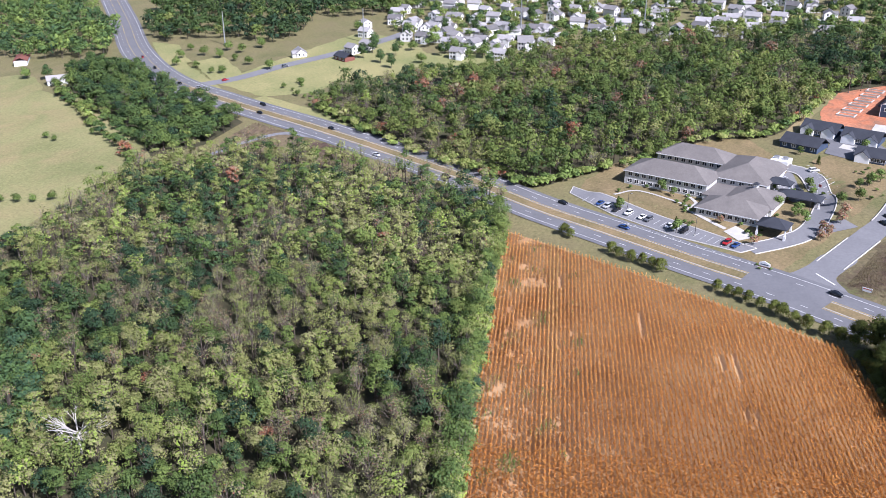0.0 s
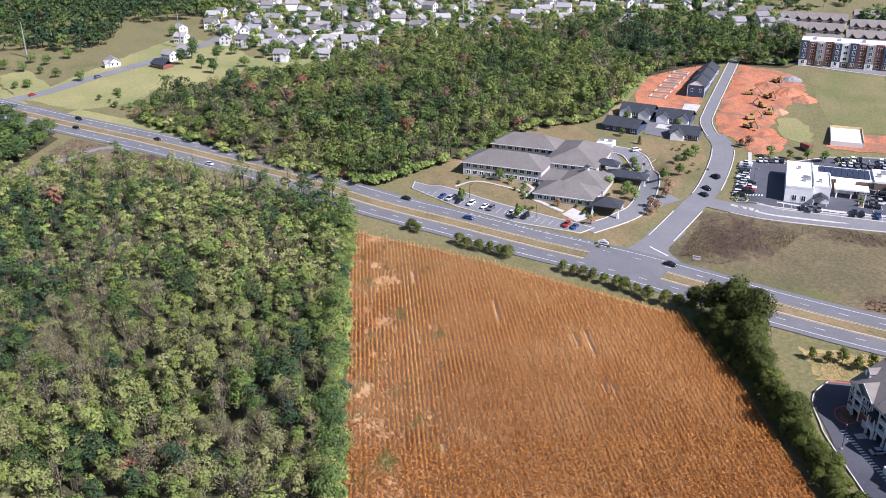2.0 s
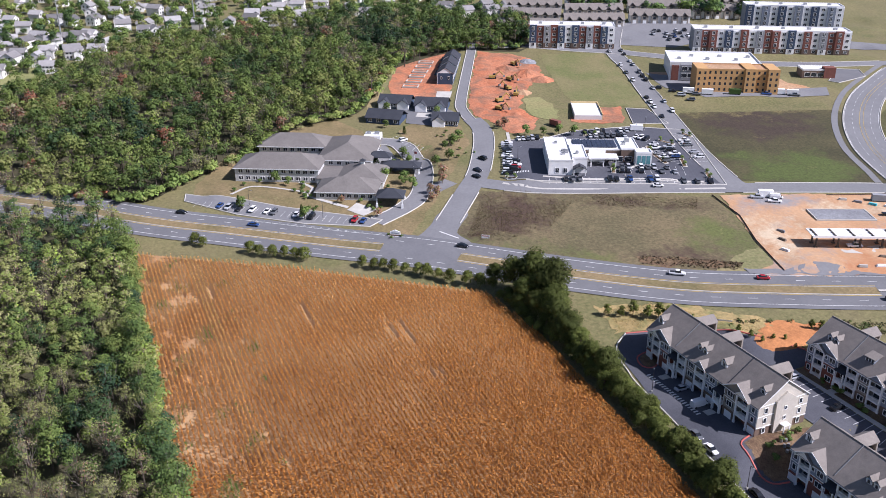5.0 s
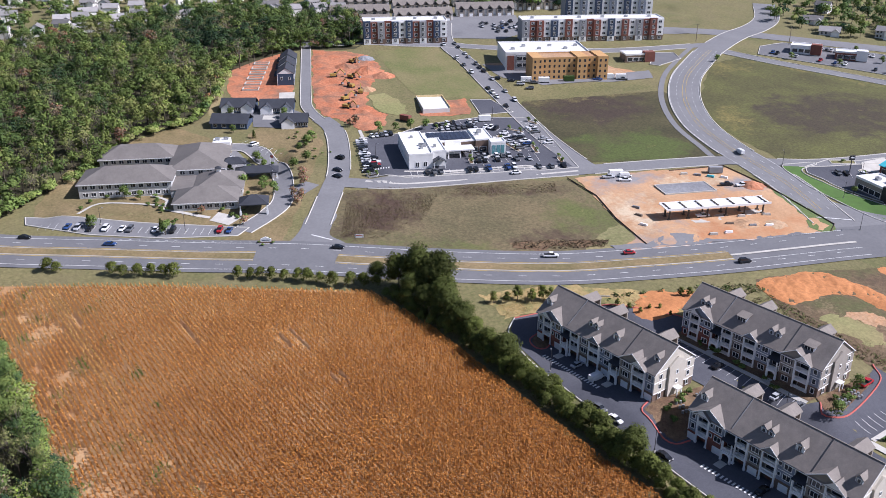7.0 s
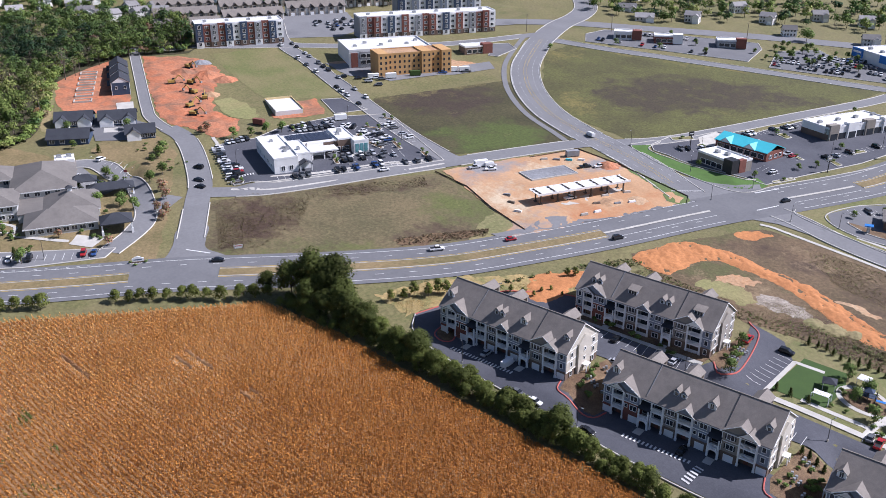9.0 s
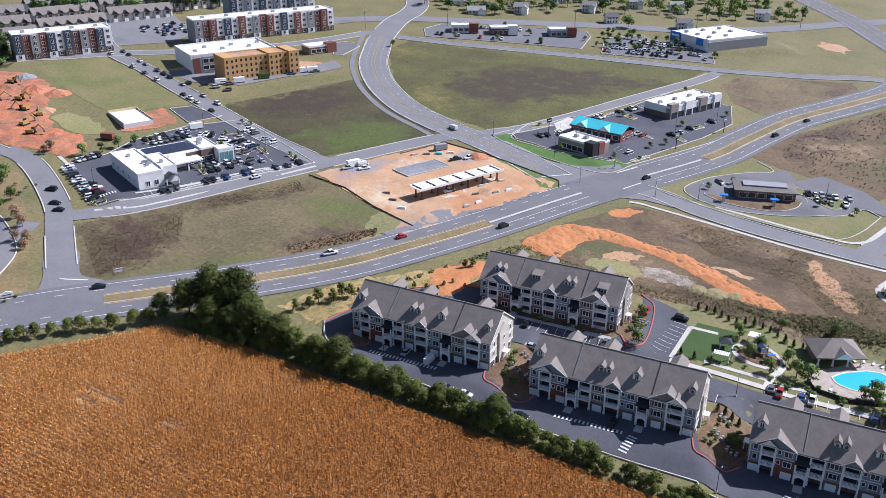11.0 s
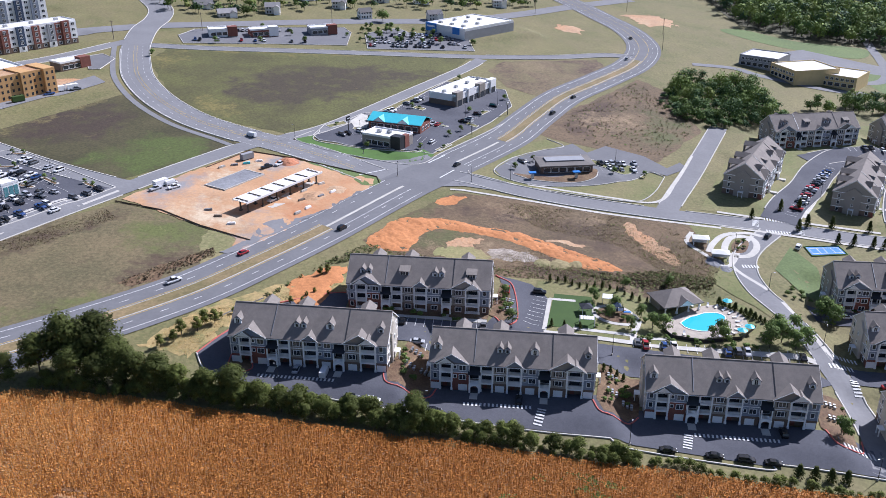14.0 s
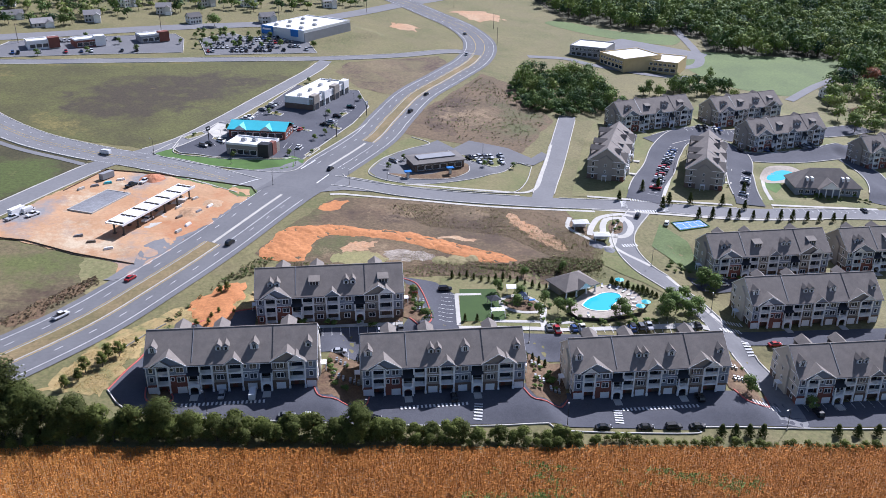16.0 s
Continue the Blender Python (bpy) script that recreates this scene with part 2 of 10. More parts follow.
GREEN_RAMP = [(0.0, (0.034, 0.068, 0.036)), (0.18, (0.074, 0.122, 0.036)), (0.42, (0.160, 0.216, 0.052)), (0.58, (0.240, 0.262, 0.078)),
              (0.72, (0.275, 0.255, 0.125)), (0.80, (0.255, 0.370, 0.050)), (0.89, (0.265, 0.225, 0.158)), (1.0, (0.300, 0.115, 0.062))]
M = {
    "ground": mat("grass_ground", (0.195, 0.168, 0.076), (0.125, 0.124, 0.048), scale=0.03, fine=0.8, bump=0.8, amount=0.4, mottle=0.4, third=(0.172, 0.148, 0.070)),
    "lawn": mat("mown_lawn", (0.130, 0.145, 0.048), (0.205, 0.175, 0.082), scale=0.05, fine=1.2, bump=0.6, amount=0.4, mottle=0.3),
    "tan_lawn": mat("dry_lawn", (0.245, 0.180, 0.092), (0.150, 0.125, 0.055), scale=0.06, fine=1.2, bump=0.6, amount=0.4, mottle=0.35),
    "green_lawn": mat("watered_lawn", (0.085, 0.165, 0.035), (0.070, 0.128, 0.032), scale=0.3, fine=3, bump=0.3),
    "pasture": mat("green_pasture", (0.125, 0.170, 0.055), (0.095, 0.130, 0.045), scale=0.04, fine=1.0, bump=0.5, amount=0.4, mottle=0.3),
    "turf": mat("artificial_turf", (0.050, 0.092, 0.020), (0.040, 0.075, 0.018), scale=0.3, fine=5, bump=0.2),
    "scrub": mat("weedy_lot", (0.190, 0.145, 0.080), (0.078, 0.050, 0.037), scale=0.03, fine=0.5, bump=0.8, amount=0.36, grain=0.33, mottle=0.45, third=(0.150, 0.122, 0.062)),
    "lot_field": field_mat("vacant_lot_growth", (0.165, 0.130, 0.068), (0.105, 0.092, 0.046), (0.072, 0.044, 0.032), (0.110, 0.124, 0.038), (0.240, 0.195, 0.090)),
    "green_field": field_mat("weedy_field_growth", (0.112, 0.112, 0.036), (0.074, 0.068, 0.028), (0.056, 0.043, 0.029), (0.078, 0.094, 0.027), (0.180, 0.152, 0.050)),
    "dark_field": field_mat("dark_weedy_growth", (0.084, 0.074, 0.034), (0.052, 0.048, 0.022), (0.054, 0.038, 0.028), (0.078, 0.100, 0.026), (0.160, 0.132, 0.055)),
    "slope_field": field_mat("brushy_slope_growth", (0.165, 0.112, 0.064), (0.100, 0.074, 0.040), (0.076, 0.050, 0.034), (0.096, 0.098, 0.038), (0.250, 0.180, 0.105)),
    "meadow": mat("hay_meadow", (0.290, 0.245, 0.125), (0.165, 0.165, 0.068), scale=0.022, fine=0.8, bump=0.7, amount=0.38, mottle=0.35, third=(0.270, 0.210, 0.108)),
    "gold_grass": mat("long_gold_grass", (0.400, 0.290, 0.125), (0.290, 0.220, 0.095), scale=0.07, fine=1.2, bump=0.8, amount=0.45, mottle=0.4, third=(0.160, 0.165, 0.060)),
    "hay": mat("mown_hay", (0.262, 0.246, 0.105), (0.168, 0.178, 0.066), scale=0.02, fine=0.8, bump=0.7, amount=0.42, mottle=0.3, third=(0.270, 0.225, 0.105)),
    "site_field": field_mat("building_site_ground", (0.480, 0.300, 0.170), (0.420, 0.235, 0.120), (0.400, 0.180, 0.082), (0.230, 0.235, 0.245), (0.520, 0.420, 0.290), rough=0.4),
    "clay": mat("bare_orange_clay", (0.420, 0.215, 0.100), (0.450, 0.325, 0.205), scale=0.05, fine=1.1, bump=1.0, amount=0.5, mottle=0.35, third=(0.360, 0.225, 0.130)),
    "chalk": mat("pale_rubble", (0.420, 0.370, 0.310), (0.200, 0.160, 0.120), scale=0.25, fine=1.6, bump=1.0, amount=0.5, mottle=0.5),
    "silt": mat("muddy_fence_cloth", (0.085, 0.068, 0.055), (0.170, 0.105, 0.065), scale=0.3, fine=3, bump=0.2),
    "orange_clay": mat("raw_orange_clay", (0.500, 0.215, 0.080), (0.400, 0.165, 0.062), scale=0.08, fine=1.0, bump=1.0, amount=0.5, mottle=0.3),
    "pale_pasture": mat("pale_grass_pasture", (0.300, 0.270, 0.115), (0.190, 0.205, 0.075), scale=0.025, fine=0.8, bump=0.6, amount=0.4, mottle=0.3),
    "red_clay": mat("bare_red_clay", (0.420, 0.135, 0.060), (0.470, 0.210, 0.115), scale=0.06, fine=1.0, bump=1.0, amount=0.5, mottle=0.4, third=(0.250, 0.130, 0.080)),
    "gravel": mat("grey_gravel", (0.260, 0.265, 0.275), (0.170, 0.170, 0.180), scale=0.1, fine=2, bump=0.7, mottle=0.3),
    "mulch": mat("brown_mulch", (0.100, 0.056, 0.034), (0.190, 0.130, 0.070), scale=0.2, fine=3, bump=0.9, mottle=0.45),
    "asphalt": mat("aged_asphalt", (0.166, 0.166, 0.171), (0.134, 0.134, 0.140), scale=0.08, fine=3, bump=0.2, rough=0.9, mottle=0.12),
    "asphalt_dark": mat("fresh_asphalt", (0.070, 0.072, 0.086), (0.094, 0.096, 0.110), scale=0.08, fine=3, bump=0.2, rough=0.9, mottle=0.14),
    "asphalt_pale": mat("pale_asphalt", (0.205, 0.204, 0.207), (0.170, 0.169, 0.173), scale=0.08, fine=3, bump=0.2, rough=0.9, mottle=0.14),
    "concrete": mat("pale_concrete", (0.520, 0.500, 0.450), (0.410, 0.390, 0.350), scale=0.3, fine=5, bump=0.2),
    "paving": mat("sandstone_paving", (0.430, 0.375, 0.310), (0.340, 0.295, 0.245), scale=0.5, fine=4, bump=0.2, mottle=0.2),
    "marking": mat("white_road_paint", (0.720, 0.720, 0.700), (0.520, 0.520, 0.500), scale=0.8, fine=6, bump=0.05, rough=0.6),
    "yellow": mat("yellow_road_paint", (0.620, 0.430, 0.080), (0.480, 0.350, 0.090), scale=0.8, fine=6, bump=0.05, rough=0.6),
    "red_kerb": mat("red_painted_kerb", (0.480, 0.100, 0.080), (0.400, 0.130, 0.110), scale=0.8, fine=6, bump=0.05),
    "soil": mat("field_soil", (0.310, 0.155, 0.062), (0.470, 0.310, 0.160), scale=0.05, fine=2, bump=0.8),
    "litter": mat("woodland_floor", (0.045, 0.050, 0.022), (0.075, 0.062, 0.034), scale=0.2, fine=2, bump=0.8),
    "shingle": mat("grey_brown_shingles", (0.240, 0.212, 0.188), (0.186, 0.165, 0.148), scale=0.3, fine=5, bump=0.5, mottle=0.15),
    "shingle_light": mat("weathered_shingles", (0.232, 0.206, 0.182), (0.180, 0.160, 0.142), scale=0.3, fine=5, bump=0.5, mottle=0.15),
    "shingle_grey": mat("grey_shingles", (0.190, 0.174, 0.158), (0.140, 0.128, 0.118), scale=0.12, fine=5, bump=0.4, mottle=0.15),
    "shingle_dark": mat("charcoal_shingles", (0.034, 0.037, 0.046), (0.050, 0.054, 0.064), scale=0.25, fine=7, bump=0.3),
    "house_roof": mat("house_roofing", (0.270, 0.258, 0.250), (0.210, 0.202, 0.198), scale=0.3, fine=5, bump=0.3, per_object=0.5),
    "house_wall": mat("house_siding", (0.760, 0.745, 0.710), (0.680, 0.665, 0.630), scale=0.4, fine=5, bump=0.15, bands=3.0, per_object=0.3),
    "blue_siding": mat("blue_grey_siding", (0.240, 0.270, 0.325), (0.208, 0.236, 0.285), scale=0.3, fine=5, bump=0.3, bands=2.4),
    "tan_siding": mat("taupe_siding", (0.300, 0.268, 0.232), (0.262, 0.235, 0.205), scale=0.3, fine=5, bump=0.3, bands=2.4),
    "taupe_end": mat("pale_taupe_siding", (0.330, 0.300, 0.265), (0.290, 0.262, 0.232), scale=0.3, fine=5, bump=0.3, bands=2.4),
    "cream_siding": mat("cream_siding", (0.560, 0.515, 0.440), (0.500, 0.460, 0.395), scale=0.3, fine=5, bump=0.3, bands=2.4),
    "pale_siding": mat("pale_grey_siding", (0.520, 0.520, 0.500), (0.460, 0.460, 0.445), scale=0.3, fine=5, bump=0.3, bands=2.4),
    "brick": mat("red_brown_brick", (0.240, 0.090, 0.066), (0.165, 0.068, 0.052), scale=0.6, fine=9, bump=0.4),
    "brick_tan": mat("brown_brick", (0.180, 0.125, 0.095), (0.140, 0.100, 0.078), scale=0.6, fine=9, bump=0.4),
    "trim": mat("white_trim_paint", (0.840, 0.840, 0.830), (0.780, 0.780, 0.770), scale=0.5, fine=6, bump=0.05, rough=0.55),
    "white_roof": mat("white_roof_membrane", (0.720, 0.715, 0.700), (0.600, 0.595, 0.580), scale=0.12, fine=3, bump=0.1),
    "white_wall": mat("white_render", (0.800, 0.795, 0.780), (0.720, 0.715, 0.700), scale=0.3, fine=5, bump=0.1),
    "grey_wall": mat("grey_panel", (0.300, 0.305, 0.320), (0.255, 0.260, 0.275), scale=0.3, fine=5, bump=0.1),
    "navy_wall": mat("navy_panel", (0.055, 0.080, 0.130), (0.048, 0.068, 0.110), scale=0.3, fine=5, bump=0.1),
    "osb": mat("orange_sheathing_board", (0.560, 0.340, 0.150), (0.470, 0.270, 0.110), scale=0.5, fine=4, bump=0.2),
    "yellow_wall": mat("sand_yellow_block", (0.620, 0.480, 0.250), (0.540, 0.415, 0.215), scale=0.4, fine=5, bump=0.15),
    "aqua": mat("aqua_metal_roof", (0.090, 0.560, 0.640), (0.075, 0.490, 0.570), scale=0.3, fine=4, bump=0.05, rough=0.4),
    "blue_sign": mat("bright_blue_panel", (0.040, 0.200, 0.560), (0.035, 0.180, 0.500), scale=0.3, fine=4, bump=0.05, rough=0.4),
    "solar": mat("solar_panels", (0.022, 0.026, 0.045), (0.035, 0.040, 0.062), scale=0.5, fine=3, bump=0.0, rough=0.25),
    "steel": mat("grey_steel", (0.420, 0.430, 0.440), (0.340, 0.350, 0.360), scale=0.5, fine=5, bump=0.05, rough=0.45, metal=0.6),
    "black_metal": mat("black_metal", (0.025, 0.025, 0.028), (0.040, 0.040, 0.044), scale=0.5, fine=5, bump=0.05, rough=0.5),
    "wood_pole": mat("grey_timber_pole", (0.200, 0.165, 0.130), (0.150, 0.122, 0.098), scale=0.6, fine=8, bump=0.3),
    "bark": mat("bark", (0.110, 0.088, 0.068), (0.075, 0.060, 0.048), scale=0.8, fine=8, bump=0.5),
    "twig": mat("bare_grey_twigs", (0.270, 0.235, 0.200), (0.190, 0.160, 0.135), scale=0.5, fine=5, bump=0.2),
    "dead_wood": mat("bleached_dead_wood", (0.620, 0.590, 0.540), (0.480, 0.450, 0.410), scale=0.5, fine=5, bump=0.2),
    "window": glass_mat("dark_window_glass", (0.030, 0.036, 0.045)),
    "teal_glass": glass_mat("teal_glass", (0.110, 0.260, 0.280)),
    "car_glass": glass_mat("tinted_car_glass", (0.015, 0.018, 0.022), 0.05),
    "tyre": mat("black_rubber", (0.020, 0.020, 0.021), (0.030, 0.030, 0.031), scale=2, fine=12, bump=0.1),
    "pool": glass_mat("turquoise_pool_water", (0.050, 0.460, 0.580), 0.04),
    "machine": mat("yellow_machine_paint", (0.420, 0.280, 0.070), (0.330, 0.225, 0.070), scale=1, fine=6, bump=0.05, rough=0.5),
    "leaf": leaf_mat("broadleaf_foliage", GREEN_RAMP, value=(0.66, 1.36), through_light=0.12),
    "leaf_dark": leaf_mat("hedge_foliage", [(0.0, (0.042, 0.052, 0.014)), (0.5, (0.094, 0.112, 0.025)), (1.0, (0.155, 0.175, 0.040))], through_light=0.2),
    "corn": leaf_mat("dry_maize", [(0.0, (0.385, 0.158, 0.036)), (0.5, (0.605, 0.276, 0.064)), (0.85, (0.740, 0.435, 0.150)), (1.0, (0.150, 0.210, 0.050))], noise_scale=0.12, value=(0.86, 1.12), through_light=0.25),
    "straw": leaf_mat("long_dry_grass", [(0.0, (0.130, 0.105, 0.045)), (0.5, (0.340, 0.255, 0.105)), (1.0, (0.480, 0.350, 0.145))]),
    "shrub": leaf_mat("weeds", [(0.0, (0.130, 0.095, 0.062)), (0.5, (0.190, 0.170, 0.080)), (1.0, (0.120, 0.165, 0.050))]),
}
CAR_COLS = {"white": (0.72, 0.72, 0.72), "black": (0.012, 0.012, 0.014), "silver": (0.42, 0.43, 0.45), "grey": (0.12, 0.125, 0.135), "red": (0.36, 0.022, 0.024), "blue": (0.03, 0.07, 0.20)}
for k, c in CAR_COLS.items():
    M["car_" + k] = mat(k + "_car_paint", c, tuple(v * 0.93 for v in c), rough=0.25, bump=0.0, spec=0.6, scale=0.5)

# ---- helpers for meshes ----
from mathutils import geometry, noise


# level building plots: centre x, y, half length, half depth, turn in degrees
PADS = [(-56, 214, 25, 15, 6), (2, 219, 25, 15, 6), (62, 224, 26, 15, 6), (-33, 256, 25, 12, 6), (128, 229, 26, 14, 6), (129, 271, 26, 14, 6),
        (125, 305, 27, 12, 7), (182, 320, 22, 12, 7), (78, 405, 12, 26, -17), (128, 405, 12, 26, -17), (120, 476, 25, 13, 20), (180, 501, 26, 13, 22),
        (187, 462, 26, 13, 20), (240, 445, 20, 12, 20), (185, 402, 24, 14, 8), (-250, 141, 40, 27, 67, 18.2), (-216, 256, 30, 18, 68), (-290, 368, 24, 14, 66),
        (-315, 390, 30, 14, 66), (-404, 340, 32, 12, 66), (-342, 450, 56, 12, 63), (-388, 506, 44, 14, 64), (-87, 412, 18, 10, -8), (-87, 388, 14, 8, -14),
        (-70, 477, 12, 25, -22), (-95, 628, 40, 22, 40), (0, 390, 16, 10, 20), (60, 272, 22, 16, 6), (-109, 310, 24, 9, 68), (-133, 321, 12, 6, 68)]


def plane_z(x, y):
    dx, dy = x + 150.0, y - 250.0
    k = np.minimum(1.0, 1000.0 / np.maximum(np.hypot(dx, dy), 1.0))
    return -0.0715 * (dx * k - 150.0) + 0.0412 * (dy * k + 250.0) - 4.2


def zg(x, y):
    """The ground's height: an even slope with level plots for the large buildings."""
    x, y = np.asarray(x, float), np.asarray(y, float)
    z = plane_z(x, y)
    for cx, cy, hx, hy, a, *level in PADS:
        c, s = math.cos(radians(a)), math.sin(radians(a))
        u, v = (x - cx) * c + (y - cy) * s, -(x - cx) * s + (y - cy) * c
        d = np.hypot(np.maximum(np.abs(u) - hx, 0), np.maximum(np.abs(v) - hy, 0))
        w = np.clip(1 - d / 9.0, 0, 1)
        w = w * w * (3 - 2 * w)
        z = z + ((level[0] if level else plane_z(np.float64(cx), np.float64(cy))) - z) * w
    return z


def gz(x, y):
    return float(zg(x, y))


def np_mesh(name, verts, faces, materials, tint=None, smooth=False, normals=None):
    """A mesh from arrays of corners and of faces that all have the same number of corners; leaves may take the normals of their crown."""
    verts, faces = np.asarray(verts, np.float32), np.asarray(faces, np.int32)
    me = bpy.data.meshes.new(name)
    k = faces.shape[1]
    me.vertices.add(len(verts))
    me.vertices.foreach_set("co", verts.ravel())
    me.loops.add(faces.size)
    me.loops.foreach_set("vertex_index", faces.ravel())
    me.polygons.add(len(faces))
    me.polygons.foreach_set("loop_start", np.arange(0, faces.size, k, dtype=np.int32))
    me.polygons.foreach_set("loop_total", np.full(len(faces), k, np.int32))
    if tint is not None:
        at = me.attributes.new("tint", "FLOAT", "FACE")
        at.data.foreach_set("value", np.asarray(tint, np.float32))
    me.update(calc_edges=True)
    if normals is not None:
        me.polygons.foreach_set("use_smooth", np.ones(len(faces), bool))
        at = me.attributes.new("custom_normal", "FLOAT_VECTOR", "POINT")
        at.data.foreach_set("vector", np.asarray(normals, np.float32).ravel())
    if smooth:
        me.polygons.foreach_set("use_smooth", np.ones(len(faces), bool))
    for m in materials if isinstance(materials, (list, tuple)) else [materials]:
        me.materials.append(m)
    return me


def box_bm(bm, x0, x1, y0, y1, z0, z1, mi=0):
    v = [bm.verts.new(p) for p in ((x0, y0, z0), (x1, y0, z0), (x1, y1, z0), (x0, y1, z0), (x0, y0, z1), (x1, y0, z1), (x1, y1, z1), (x0, y1, z1))]
    for q in ((0, 3, 2, 1), (4, 5, 6, 7), (0, 1, 5, 4), (1, 2, 6, 5), (2, 3, 7, 6), (3, 0, 4, 7)):
        bm.faces.new([v[i] for i in q]).material_index = mi
    return v


def boxes(*specs):
    bm = bmesh.new()
    for s in specs:
        box_bm(bm, *s)
    return bm


def poly_bm(bm, pts, faces):
    v = [bm.verts.new(p) for p in pts]
    for f in faces:
        bm.faces.new([v[i] for i in f])


def data_of(name, bm, materials, recalc=True):
    me = bpy.data.meshes.new(name)
    if recalc:
        bmesh.ops.recalc_face_normals(bm, faces=bm.faces)
    bm.to_mesh(me)
    bm.free()
    for m in materials if isinstance(materials, (list, tuple)) else [materials]:
        me.materials.append(m)
    return me


def part(name, bm, material, parent=None, label=""):
    ob = new(name, data_of(name, bm, material))
    ob.parent = parent
    return tagged(ob, label)


def again(name, me, parent, m=None, label=""):
    """One more part on a mesh that exists."""
    ob = new(name, me)
    ob.parent = parent
    if m is not None:
        ob.matrix_basis = m
    return tagged(ob, label)


def thing(name, label, category, group="", m=None, kind=""):
    ob = new(name)
    ob.empty_display_size = 1.0
    if m is not None:
        ob.matrix_basis = m
    return tagged(ob, label, category, group, kind)


def spot(x, y, turn=0.0, lift=0.0):
    return pose(x, y, gz(x, y) + lift, 0, 0, turn)


def smooth_line(pts, step=2.5, closed=False):
    """Catmull-Rom through the points, resampled evenly."""
    p = [np.array(q, float) for q in pts]
    if closed:
        p = [p[-1]] + p + [p[0], p[1]]
    else:
        p = [2 * p[0] - p[1]] + p + [2 * p[-1] - p[-2]]
    out = []
    for i in range(1, len(p) - 2):
        n = 24
        for j in range(n):
            t = j / n
            out.append(0.5 * (2 * p[i] + (p[i + 1] - p[i - 1]) * t + (2 * p[i - 1] - 5 * p[i] + 4 * p[i + 1] - p[i + 2]) * t * t
                              + (3 * p[i] - p[i - 1] - 3 * p[i + 1] + p[i + 2]) * t ** 3))
    out.append(p[-2])
    out = np.array(out)
    d = np.r_[0, np.cumsum(np.hypot(*np.diff(out, axis=0).T))]
    n = max(2, int(d[-1] / step) + 1)
    s = np.linspace(0, d[-1], n)
    return np.c_[np.interp(s, d, out[:, 0]), np.interp(s, d, out[:, 1])]


def straight_line(pts, step=2.5):
    p = np.array(pts, float)
    d = np.r_[0, np.cumsum(np.hypot(*np.diff(p, axis=0).T))]
    s = np.unique(np.r_[np.linspace(0, d[-1], max(2, int(d[-1] / step) + 1)), d])
    return np.c_[np.interp(s, d, p[:, 0]), np.interp(s, d, p[:, 1])]


def sides(line):
    t = np.gradient(line, axis=0)
    t /= np.maximum(np.hypot(t[:, 0], t[:, 1]), 1e-6)[:, None]
    return np.c_[-t[:, 1], t[:, 0]]


def shifted(line, off):
    return line + sides(line) * off


LIFT = {"patch": 0.12, "lot": 0.17, "road": 0.24, "mark": 0.29}


def ribbon_arrays(line, lo, hi, lift):
    """A strip between the offsets lo and hi (to the left of the line), draped on the ground."""
    nrm = sides(line)
    k = max(2, int((np.max(hi) - np.min(lo)) / 2.5) + 2)
    w = np.linspace(0, 1, k)[None, :]
    off = np.reshape(lo, (-1, 1)) * (1 - w) + np.reshape(hi, (-1, 1)) * w
    off = np.broadcast_to(off, (len(line), k))
    x, y = line[:, :1] + nrm[:, :1] * off, line[:, 1:] + nrm[:, 1:] * off
    v = np.stack([x, y, zg(x, y) + lift], -1).reshape(-1, 3)
    i = np.arange(len(line) - 1)[:, None] * k + np.arange(k - 1)[None, :]
    f = np.stack([i, i + k, i + k + 1, i + 1], -1).reshape(-1, 4)[:, ::-1]
    return v, f


def joined(parts):
    vs, fs, n = [], [], 0
    for v, f in parts:
        vs.append(v)
        fs.append(f + n)
        n += len(v)
    return np.concatenate(vs), np.concatenate(fs)


def ribbon(name, line, lo, hi, material, lift, label, category="road", kind="structure"):
    v, f = ribbon_arrays(line, lo, hi, lift)
    return tagged(new(name, np_mesh(name, v, f, material)), label, category, kind=kind)


# mouths of side streets and drives, where a kerb is broken: x, y, radius
MOUTHS = [(-215, 205, 10.5), (-216, 187, 6.5), (-220, 199, 4), (-176, 300, 9), (-142, 368, 13), (-130, 376, 8), (44, 357, 7.5), (89, 358, 8.5), (140, 366, 8), (206, 376, 8), (97, 366, 8), (-262, 322, 5), (-207, 214.5, 4.5), (-193, 300.5, 4),
          (-287, 226.5, 5), (-278, 330, 6), (-18, 410, 6), (38, 400, 6), (-384, 353, 9), (-70, 344, 11), (-285, 494, 12), (-76, 560, 9), (101, 213, 10), (97, 252, 9), (94, 289, 9)]


def outside_mouths(line):
    """The runs of a line that lie clear of all mouths."""
    line = np.asarray(line, float)
    ok = np.ones(len(line), bool)
    for x, y, r in MOUTHS:
        ok &= np.hypot(line[:, 0] - x, line[:, 1] - y) > r
    runs, cur = [], []
    for p, k in zip(line, ok):
        if k:
            cur.append(p)
        elif cur:
            runs.append(np.array(cur))
            cur = []
    if cur:
        runs.append(np.array(cur))
    return [r for r in runs if len(r) > 2]


